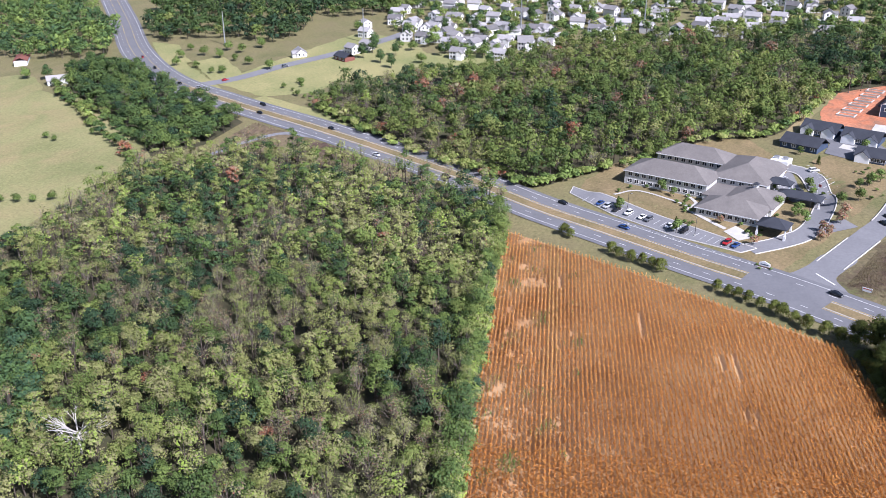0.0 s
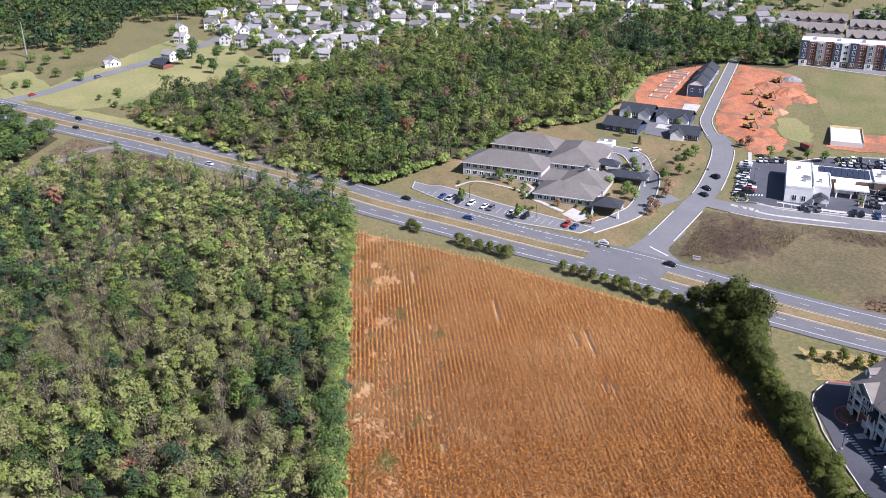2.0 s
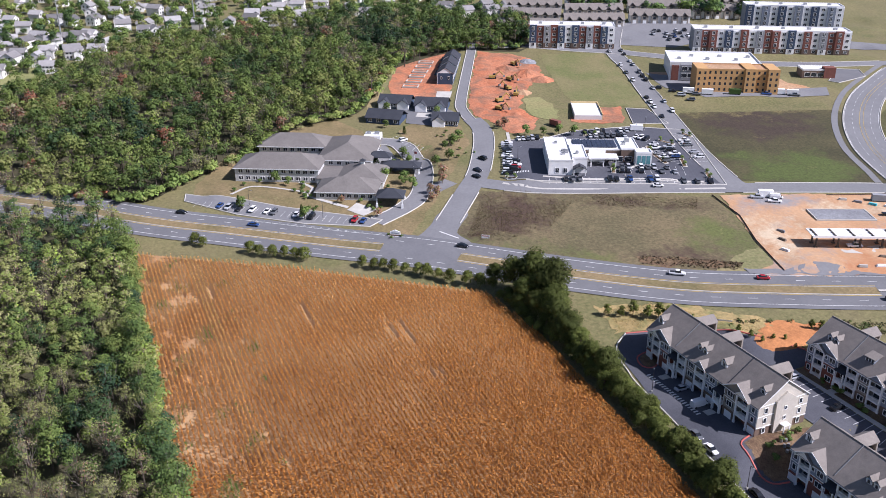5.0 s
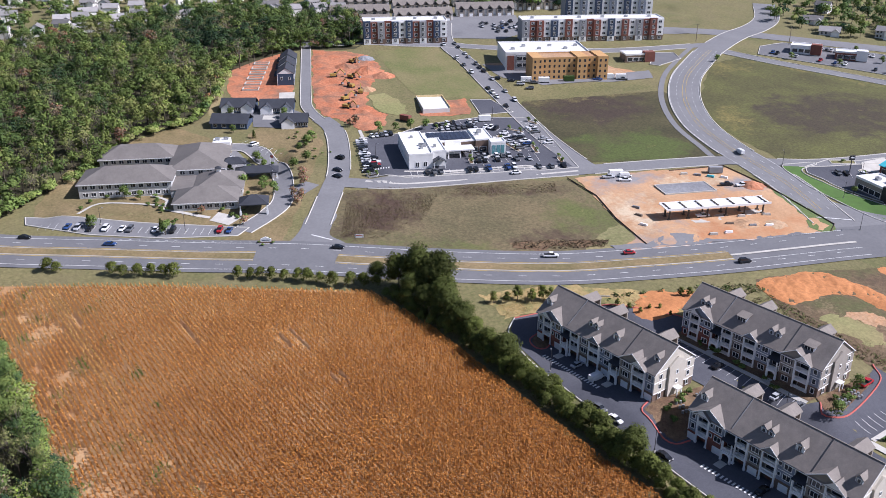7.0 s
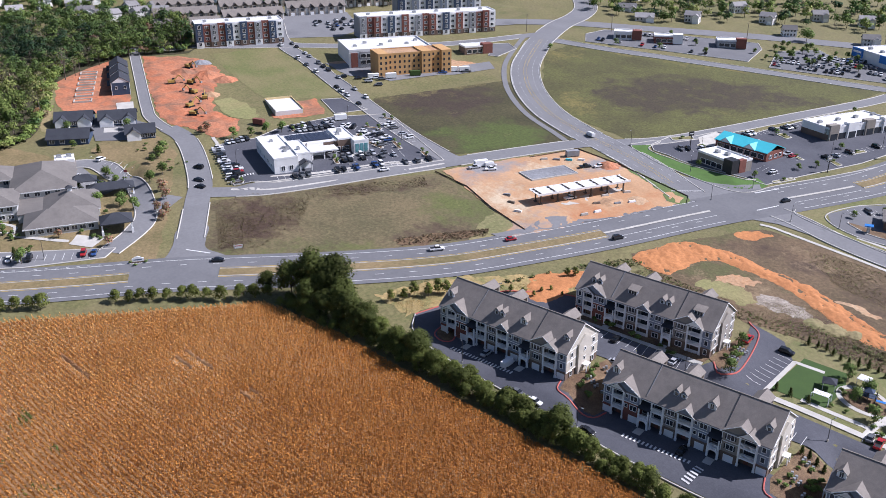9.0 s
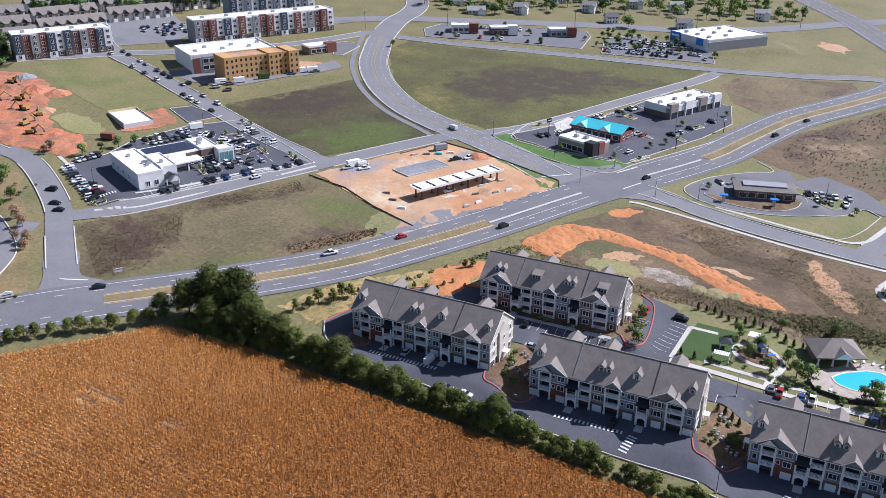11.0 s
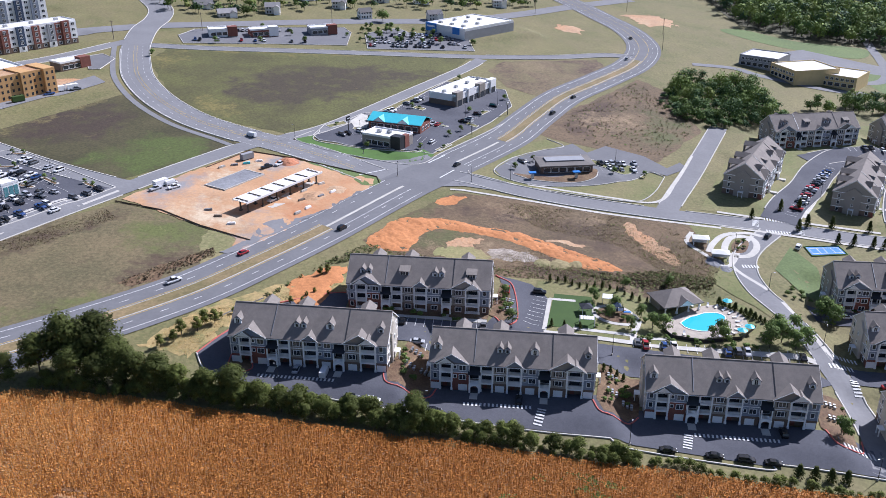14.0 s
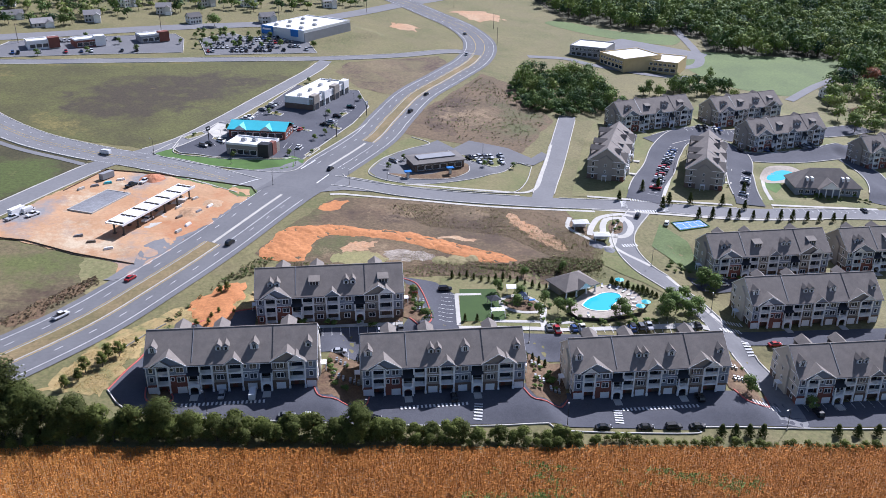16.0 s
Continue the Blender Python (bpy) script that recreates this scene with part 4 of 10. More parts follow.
def road(pts, width, label, material="asphalt", kerbs=True, centre=None, lift=LIFT["road"], step=2.5, name="road", hold=0.0):
    ln = smooth_line(pts, step)
    ROAD_N[0] += 1
    lift = lift - 0.004 * ROAD_N[0]
    ribbon(name, ln, -width / 2, width / 2, M[material], lift, label)
    if kerbs:
        n = int(hold / step)
        kl = ln[n:len(ln) - n] if n else ln
        for s in (1, -1):
            for run in outside_mouths(shifted(kl, s * (width / 2 + 0.1))):
                kerb(run, 0.0)
    if centre:
        markings("centre_line", solid(ln, 0.15, 0.14) + solid(ln, -0.15, 0.14), M[centre], "double line along the middle of the road")
    return ln


road([(-168, 164), (-180, 172.4), (-198, 185), (-212.6, 195.2), (-225.5, 204.2), (-245.5, 214.2), (-265.6, 222.6), (-280, 226.4), (-293, 226.6)], 9.8, "grey asphalt side road", "asphalt_pale", hold=20)
road([(-284, 226.3), (-296, 225.6), (-312, 227.6), (-325, 232.6), (-341, 239.5), (-368, 251.5), (-400.7, 266), (-430, 279)], 5.6, "narrow asphalt street through the red clay", "asphalt_pale", hold=8)
patch("road", [(-171, 143), (-177, 151), (-177, 160), (-184, 168), (-194, 176), (-190, 186), (-181, 180), (-174, 176), (-164, 178), (-156, 170), (-164, 152)], M["asphalt_pale"], 0.225, "flared mouth of the side road", "road", step=2)
road([(-218, 199), (-210, 209), (-202, 221), (-193, 243), (-184.5, 267), (-175, 292), (-166, 316), (-157, 339), (-147, 362), (-138, 372)], 9.5, "grey asphalt street between the lots", "asphalt_pale", hold=10)
road([(-70, 344), (-92, 354), (-113, 363), (-135, 369), (-160, 375), (-188, 386), (-218, 407), (-245, 435), (-264, 464), (-280, 492), (-296, 530), (-304, 562), (-318, 590), (-350, 625)], 17.0, "wide curving asphalt road with turn lanes", "asphalt_pale", hold=14)
road([(-172, 302), (-182, 302.5), (-216, 309), (-262, 322), (-300, 333), (-338, 345), (-380, 356), (-430, 385)], 10.0, "grey asphalt street lined with parked cars", "asphalt_pale", hold=6)
road([(-420, 290), (-398, 322), (-377, 353), (-339, 396), (-310, 442), (-290, 500)], 9.0, "grey asphalt street", "asphalt_pale", hold=6)
road([(-345, 490), (-300, 538), (-252, 571), (-187, 614), (-114, 656), (-70, 704), (-36, 752), (10, 810)], 15.0, "wide asphalt road", "asphalt_pale", kerbs=False)
road([(-285, 494), (-240, 506), (-198, 521), (-135, 543), (-80, 562), (-32, 584), (2, 606), (22, 610)], 9.0, "asphalt street", "asphalt_pale")
road([(-138, 374), (-124, 394), (-112, 426), (-97, 475), (-80, 530), (-74, 558)], 8.0, "asphalt lane behind the shops", "asphalt_pale", hold=8)
road([(-60, 362), (-40, 361), (-20, 356), (4, 353.5), (38, 354), (66, 356), (90, 358), (130, 358), (185, 366), (240, 372)], 10.5, "asphalt access road of the apartments", "asphalt_pale", hold=14)
road([(89, 358), (76, 332), (73, 316), (76, 300), (86, 279), (94, 257), (100, 233), (102, 214), (101, 206)], 8.5, "winding asphalt drive between the apartment blocks", "asphalt_pale", hold=6)
road([(44, 358), (50, 384), (57, 414), (71, 480)], 9.0, "short asphalt side street", "asphalt_pale", hold=6)
road([(-396, -182), (-417, -155), (-448, -134), (-484, -105), (-535, -74), (-600, -50)], 11.0, "pale asphalt country road", "asphalt_pale", kerbs=False)
patch("road", [(-72, 336), (-56, 346), (-42, 352), (-26, 352.5), (-26, 362), (-38, 363.5), (-43.5, 369), (-45, 386), (-58, 368)], M["asphalt_pale"], 0.232, "flared mouth of the access road", "road", curved=False, step=2)
patch("road", [(-80, 326), (-86, 342), (-98, 348), (-98, 364), (-84, 367), (-72, 372), (-66, 382), (-58, 372), (-70, 344)], M["asphalt_pale"], 0.231, "flared mouth of the curving road", "road", curved=False, step=2)
# estate drives and yards
patch("parking_lot", [(-91, 202), (-84, 195), (-60, 192.5), (0, 196), (32, 200), (36, 199), (70, 201), (74, 203), (104, 206), (150, 210), (150, 222), (106, 218), (60, 219), (30, 216), (-22, 212), (-34, 211), (-79, 207), (-80, 225), (-84, 231), (-88, 216)], M["asphalt_dark"], 0.19, "dark asphalt yard in front of the apartment blocks", "parking lot", curved=False, step=2)
patch("parking_lot", [(-84, 231), (-80, 224), (-60, 223), (-20, 228), (26, 233), (88, 240), (94, 246), (88, 251), (40, 247), (6, 244), (5, 268), (-2, 276), (-14, 278), (-10, 266), (-10, 248), (-12, 243), (-58, 238), (-60, 252), (-66, 247)], M["asphalt_dark"], 0.185, "dark asphalt yard behind the apartment blocks", "parking lot", curved=False, step=2)
patch("parking_lot", [(100, 248), (160, 256), (160, 262), (100, 258)], M["asphalt_dark"], 0.19, "dark asphalt yard between apartment blocks", "parking lot", curved=False)
patch("parking_lot", [(94, 284), (160, 294), (160, 302), (92, 294)], M["asphalt_dark"], 0.19, "dark asphalt yard between apartment blocks", "parking lot", curved=False)
patch("estate_lawn", [(58, 364), (90, 366), (130, 368), (185, 374), (240, 380), (262, 440), (262, 520), (190, 530), (110, 505), (84, 470), (72, 430)], M["lawn"], 0.10, "mown lawn between the apartment blocks", "lawn", curved=False, step=2.5)
for n, (pts, wide) in enumerate(([[(90, 364), (97, 385), (107, 408), (117, 436), (130, 458), (150, 470)], 15.0], [[(140, 368), (142, 386), (147, 408), (153, 430), (152, 446), (140, 462)], 13.0], [[(112, 446), (134, 462), (160, 470), (190, 474), (222, 486), (250, 500)], 14.0], [[(152, 434), (178, 436), (204, 446), (236, 462), (262, 470)], 15.0], [[(206, 380), (214, 400), (218, 424), (214, 446)], 12.0])):
    ln = smooth_line(pts, 2.5)
    ribbon("drive", ln, -wide / 2, wide / 2, M["asphalt_dark"], 0.34 - 0.006 * n, "asphalt drive between the apartment blocks")
    kerb(ln[3:-4], wide / 2 + 0.1, base=0.27)
    kerb(ln[3:-4], -wide / 2 - 0.1, base=0.27)
patch("parking_lot", [(-250, 80), (-243, 79), (-222, 98), (-204, 122), (-192, 146), (-196, 152), (-214, 128), (-232, 104)], M["asphalt_pale"], 0.17, "pale asphalt car park along the highway", "parking lot", curved=False)
drive = smooth_line([(-195, 149), (-203, 163), (-210, 171), (-224, 178), (-242, 184), (-258, 186), (-274, 181), (-282, 170)], 2.0)
ribbon("drive", drive, -4.0, 4.0, M["asphalt_pale"], 0.20, "pale asphalt drive curving round the care home")
kerb(drive, 4.1)
kerb(drive, -4.1)
patch("parking_lot", [(-252, 182), (-284, 172), (-284, 160), (-262, 164), (-246, 172)], M["asphalt_pale"], 0.18, "pale asphalt car park behind the care home", "parking lot", curved=False)
ribbon("drive", straight_line([(-212, 172), (-222, 190)]), -4.0, 4.0, M["asphalt_pale"], 0.20, "pale asphalt drive to the side road")
patch("parking_lot", [(-214.5, 213.5), (-258, 232), (-254, 250), (-258, 268), (-253, 296), (-240, 317), (-232, 317.5), (-176, 298.5), (-189, 262), (-204, 226)], M["asphalt_dark"], 0.17, "dark asphalt car park round the clinic", "parking lot", curved=False)
patch("parking_lot", [(-124, 386), (-124, 402), (-116, 412), (-112, 426), (-98, 440), (-92, 470), (-84, 500), (-70, 502), (-48, 496), (-40, 470), (-46, 440), (-58, 404), (-64, 384), (-74, 381), (-98, 381), (-119, 381)], M["asphalt_dark"], 0.17, "dark asphalt car park of the shops", "parking lot", curved=False)
patch("parking_lot", [(-33, 376), (-27, 394), (-16, 408), (-5, 420), (-2, 424), (6, 414), (14, 427), (33, 420), (44, 408), (50, 418), (54, 412), (44, 398), (36, 401), (29, 387), (13, 374), (-3, 366), (-16, 364), (-28, 368)], M["asphalt"], 0.19, "asphalt drive and stalls looping round the bank", "parking lot", curved=False, step=2)
patch("parking_lot", [(-162, 588), (-146, 612), (-122, 613), (-90, 598), (-82, 576), (-148, 550)], M["asphalt"], 0.17, "asphalt car park of a big store", "parking lot", curved=False)
patch("parking_lot", [(-272, 440), (-277, 437), (-284, 446), (-296, 454), (-288, 468), (-276, 462)], M["asphalt"], 0.17, "asphalt car park beside a small restaurant", "parking lot", curved=False)
patch("parking_lot", [(-258, 511), (-270, 527), (-268, 546), (-248, 561), (-218, 577), (-180, 597), (-171, 585), (-163, 552), (-209, 533)], M["asphalt"], 0.17, "asphalt car park of small restaurants", "parking lot", curved=False)
patch("parking_lot", [(-420, 365), (-390, 365), (-370, 395), (-380, 420), (-420, 440), (-440, 400)], M["asphalt_pale"], 0.17, "large asphalt car park", "parking lot", curved=False)
patch("parking_lot", [(-330, 350), (-300, 345), (-276, 355), (-262, 396), (-256, 420), (-268, 428), (-280, 380)], M["asphalt_pale"], 0.20, "asphalt yard beside the building shell", "parking lot", curved=False)
patch("parking_lot", [(-296, 205), (-318, 196), (-330, 200), (-326, 216), (-306, 222)], M["asphalt"], 0.17, "asphalt court between the cottages", "parking lot", curved=False)
patch("site_ground", [(-284, 295.3), (-281.9, 307), (-259, 297), (-262.5, 284), (-270, 272), (-276, 274)], M["red_clay"], 0.18, "red clay beside a new slab", "building site", curved=False, ragged=1.5)
patch("parking_lot", [(-278.3, 307.9), (-272.8, 317.1), (-250.2, 316.1), (-256, 299.5)], M["asphalt_dark"], 0.19, "fresh dark asphalt pad", "parking lot", curved=False)
patch("parking_lot", [(110, 660), (150, 640), (190, 640), (200, 660), (140, 690)], M["asphalt_pale"], 0.17, "asphalt yard of the block buildings", "parking lot", curved=False)


def lot_kerb(poly, label="pale concrete kerb round the car park"):
    ln = straight_line(list(poly) + [poly[0]], 2.5)
    kerb(ln, 0.0, None, label, width=0.4)


walk_line = shifted(smooth_line([(-150, 371), (-160, 375), (-188, 386), (-218, 407), (-245, 435), (-264, 464), (-280, 492)], 2.5), 12.5)
ribbon("walk", walk_line, -1.5, 1.5, M["asphalt_pale"], 0.22, "pale path beside the curving road", "walk")
lot_kerb([(-214.5, 213.5), (-258, 232), (-254, 250), (-258, 268), (-253, 296), (-240, 317), (-232, 317.5), (-176, 298.5), (-189, 262), (-204, 226)])
lot_kerb([(-124, 386), (-124, 402), (-116, 412), (-112, 426), (-98, 440), (-92, 470), (-84, 500), (-70, 502), (-48, 496), (-40, 470), (-46, 440), (-58, 404), (-64, 384), (-74, 381), (-98, 381), (-119, 381)])
lot_kerb([(-278.3, 307.9), (-272.8, 317.1), (-250.2, 316.1), (-256, 299.5)])
lot_kerb([(-162, 588), (-146, 612), (-122, 613), (-90, 598), (-82, 576), (-148, 550)])
lot_kerb([(-258, 511), (-270, 527), (-268, 546), (-248, 561), (-218, 577), (-180, 597), (-171, 585), (-163, 552), (-209, 533)])
lot_kerb([(-272, 440), (-277, 437), (-284, 446), (-296, 454), (-288, 468), (-276, 462)])
lot_kerb([(-250, 80), (-232, 104), (-214, 128), (-196, 152)][:4] + [(-192, 146), (-204, 122), (-222, 98), (-243, 79)])
patch("dry_grass", [(-330, -104), (-312, -75), (-290, -40), (-264, -16), (-262, -34), (-283, -84), (-276, -108), (-300, -112)], M["scrub"], 0.13, "brown grass wedge beside the highway", "grass", curved=False, step=4, ragged=2.5)
gp_ = smooth_line([(-278, -108), (-296, -98), (-312, -82), (-308, -62)], 2.5)
ribbon("gravel_track", gp_, -2.0, 2.0, M["gravel"], 0.18, "pale gravel track beside the highway", "track")

# ---- parts shared by buildings ----
def window_data(w, h, panes=1, depth=0.12):
    """A white frame in one piece, standing proud of the wall (front towards -y), with a sunk field for each pane; and the pane's mesh."""
    bm = bmesh.new()
    t, k = 0.12, w / panes
    xs = [-w / 2 - t] + [v for i in range(panes) for v in (-w / 2 + k * i + (0.05 if i else 0), -w / 2 + k * (i + 1) - (0.05 if i < panes - 1 else 0))] + [w / 2 + t]
    zs = [-t, 0, h, h + t]
    grid = [[bm.verts.new((x, -depth, z)) for z in zs] for x in xs]
    holes = []
    for i in range(len(xs) - 1):
        for j in range(3):
            f = bm.faces.new((grid[i][j], grid[i + 1][j], grid[i + 1][j + 1], grid[i][j + 1]))
            if j == 1 and i % 2 == 1:
                holes.append(f)
    bm.normal_update()
    for f in holes:
        bmesh.ops.inset_individual(bm, faces=[f], thickness=0.01, depth=-0.08)
    rim = [e for e in bm.edges if e.is_boundary]
    ex = bmesh.ops.extrude_edge_only(bm, edges=rim)
    bmesh.ops.translate(bm, vec=(0, depth + 0.02, 0), verts=[v for v in ex["geom"] if isinstance(v, bmesh.types.BMVert)])
    wide = k - 0.1 if panes > 1 else w - 0.03
    pane = boxes((-wide / 2, wide / 2, -depth + 0.055, 0.0, 0.02, h - 0.02))
    one = bm.copy()
    one.normal_update()
    for f in one.faces:
        c = f.calc_center_median()
        if f.normal.y < -0.9 and c.y > -depth + 0.04 and 0 < c.z < h:
            f.material_index = 1
    return data_of("window", bm, M["trim"]), data_of("pane", pane, M["window"]), [-w / 2 + k * (i + 0.5) for i in range(panes)], data_of("window", one, [M["trim"], M["window"]], recalc=False)


WIN = {"single": window_data(0.95, 1.5, 1), "double": window_data(1.9, 1.5, 2), "small": window_data(0.75, 1.0, 1), "wide": window_data(2.6, 1.4, 3), "tall": window_data(1.5, 2.0, 2), "dark": window_data(3.0, 2.1, 1)}
SHUTTER = data_of("shutter", boxes((-0.2, 0.2, -0.06, 0.02, 0, 1.5)), M["black_metal"])


def add_window(parent, kind, x, y, z, turn=0.0, shutters=False, simple=False):
    if simple:
        return again("window", WIN[kind][3], parent, pose(x, y, z, 0, 0, turn))
    ob = again("window", WIN[kind][0], parent, pose(x, y, z, 0, 0, turn))
    for px in WIN[kind][2]:
        again("pane", WIN[kind][1], ob, pose(px, 0, 0))
    if shutters:
        half = 0.75 if kind == "single" else 1.25
        again("shutter", SHUTTER, ob, pose(-half, 0, 0))
        again("shutter", SHUTTER, ob, pose(half, 0, 0))
    return ob


def gable_roof(x0, x1, y0, y1, z, rise, over=0.5, thick=0.25, along="x"):
    """Two slopes with thickness; the ridge runs along x or y."""
    bm = bmesh.new()
    if along == "x":
        x0, x1 = x0 - over, x1 + over
        ym = (y0 + y1) / 2
        k = rise / (ym - y0)
        ya, yb, zo = y0 - over, y1 + over, z - over * k
        prof = [(ya, zo), (ym, z + rise), (yb, zo), (yb, zo + thick), (ym, z + rise + thick), (ya, zo + thick)]
        a, b = [bm.verts.new((x0, p, q)) for p, q in prof], [bm.verts.new((x1, p, q)) for p, q in prof]
    else:
        xm = (x0 + x1) / 2
        k = rise / (xm - x0)
        xa, xb, zo = x0 - over, x1 + over, z - over * k
        prof = [(xa, zo), (xm, z + rise), (xb, zo), (xb, zo + thick), (xm, z + rise + thick), (xa, zo + thick)]
        a, b = [bm.verts.new((p, y0 - over, q)) for p, q in prof], [bm.verts.new((p, y1, q)) for p, q in prof]
    n = len(prof)
    for i in range(n):
        bm.faces.new((a[i], a[(i + 1) % n], b[(i + 1) % n], b[i]))
    for e in (a, b):
        bm.faces.new((e[0], e[1], e[4], e[5]))
        bm.faces.new((e[1], e[2], e[3], e[4]))
    return bm


def hip_roof(x0, x1, y0, y1, z, rise, over=0.6, thick=0.3):
    x0, x1, y0, y1 = x0 - over, x1 + over, y0 - over, y1 + over
    bm = bmesh.new()
    if x1 - x0 >= y1 - y0:
        h = (y1 - y0) / 2
        r = [(x0 + h, y0 + h, z + rise), (x1 - h, y0 + h, z + rise)]
        faces = [(4, 5, 9, 8), (5, 6, 9), (6, 7, 8, 9), (7, 4, 8)]
    else:
        h = (x1 - x0) / 2
        r = [(x0 + h, y0 + h, z + rise), (x0 + h, y1 - h, z + rise)]
        faces = [(4, 5, 8), (5, 6, 9, 8), (6, 7, 9), (7, 4, 8, 9)]
    pts = [(x0, y0, z - thick), (x1, y0, z - thick), (x1, y1, z - thick), (x0, y1, z - thick), (x0, y0, z), (x1, y0, z), (x1, y1, z), (x0, y1, z)] + r
    poly_bm(bm, pts, [(3, 2, 1, 0), (0, 1, 5, 4), (1, 2, 6, 5), (2, 3, 7, 6), (3, 0, 4, 7)] + faces)
    return bm


def gable_wall(x0, x1, y0, y1, z, rise, along="y"):
    """The filled triangle under a gable, as thick as y0..y1 (or x0..x1)."""
    bm = bmesh.new()
    if along == "y":
        xm = (x0 + x1) / 2
        tri = [(x0, z), (x1, z), (xm, z + rise)]
        a, b = [bm.verts.new((p, y0, q)) for p, q in tri], [bm.verts.new((p, y1, q)) for p, q in tri]
    else:
        ym = (y0 + y1) / 2
        tri = [(y0, z), (y1, z), (ym, z + rise)]
        a, b = [bm.verts.new((x0, p, q)) for p, q in tri], [bm.verts.new((x1, p, q)) for p, q in tri]
    bm.faces.new(a)
    bm.faces.new(b[::-1])
    for i in range(3):
        bm.faces.new((a[i], b[i], b[(i + 1) % 3], a[(i + 1) % 3]))
    return bm


# ---- apartment block, three storeys with balconies and dormers ----
def balcony_bm(w, deep=1.7):
    bm = bmesh.new()
    box_bm(bm, -w / 2, w / 2, -0.38, deep, -0.42, 0)
    box_bm(bm, -w / 2, w / 2, -0.33, -0.25, 0.95, 1.05)
    box_bm(bm, -w / 2, w / 2, -0.32, -0.26, 0.08, 0.16)
    n = int(w / 0.28)
    for i in range(n + 1):
        x = -w / 2 + 0.04 + (w - 0.08) * i / n
        box_bm(bm, x - 0.06, x + 0.06, -0.32, -0.26, 0.16, 0.95)
    return bm


BALCONY = {w: data_of("balcony", balcony_bm(w), M["trim"]) for w in (3.0, 3.7, 3.8, 4.3, 4.7)}
COLUMN = data_of("column", boxes((-0.2, 0.2, -0.4, 0.0, 0, 8.9), (-0.3, 0.3, -0.48, 0.06, 0, 0.9), (-0.27, 0.27, -0.45, 0.04, 8.55, 8.9)), M["trim"])
GARAGE = data_of("garage_door", boxes((-1.3, 1.3, -0.07, 0.03, 0, 2.2)), M["trim"])


def arch_bm(w):
    """A porch front with a round-headed opening, in one piece."""
    r, n = w / 2 - 0.5, 8
    outer = [(-w / 2, 0.0), (-w / 2, 3.0)] + [(-r * math.cos(math.pi * i / n), 3.0) for i in range(1, n)] + [(w / 2, 3.0), (w / 2, 0.0)]
    inner = [(-r, 0.0), (-r, 1.7)] + [(-r * math.cos(math.pi * i / n), 1.7 + 0.8 * math.sin(math.pi * i / n)) for i in range(1, n)] + [(r, 1.7), (r, 0.0)]
    bm = bmesh.new()
    rows = [[bm.verts.new((x, y, z)) for x, z in pts] for pts, y in ((outer, -0.6), (inner, -0.6), (inner, 0.0), (outer, 0.0))]
    for a, b in ((0, 1), (1, 2), (2, 3), (3, 0)):
        for i in range(len(outer) - 1):
            bm.faces.new((rows[a][i], rows[a][i + 1], rows[b][i + 1], rows[b][i]))
    return bm


PORCH = data_of("porch_arch", arch_bm(3.2), M["trim"])
DOOR = data_of("door", boxes((-0.5, 0.5, -0.05, 0.03, 0, 2.1), (-0.6, -0.5, -0.09, 0.03, 0, 2.2), (0.5, 0.6, -0.09, 0.03, 0, 2.2), (-0.5, 0.5, -0.09, 0.03, 2.1, 2.2)), M["brick"])
AWNING_BM = bmesh.new()
poly_bm(AWNING_BM, [(-1.8, -1.3, 6.1), (1.8, -1.3, 6.1), (1.8, 1.8, 7.3), (-1.8, 1.8, 7.3), (-1.8, -1.3, 6.25), (1.8, -1.3, 6.25), (1.8, 1.8, 7.45), (-1.8, 1.8, 7.45)],
        [(0, 3, 2, 1), (4, 5, 6, 7), (0, 1, 5, 4), (1, 2, 6, 5), (2, 3, 7, 6), (3, 0, 4, 7)])
AWNING = data_of("awning", AWNING_BM, M["shingle_dark"])
HL, DEEP, EAVE, RISE = 23.0, 17.0, 9.2, 6.2
PITCH = RISE / (DEEP / 2)


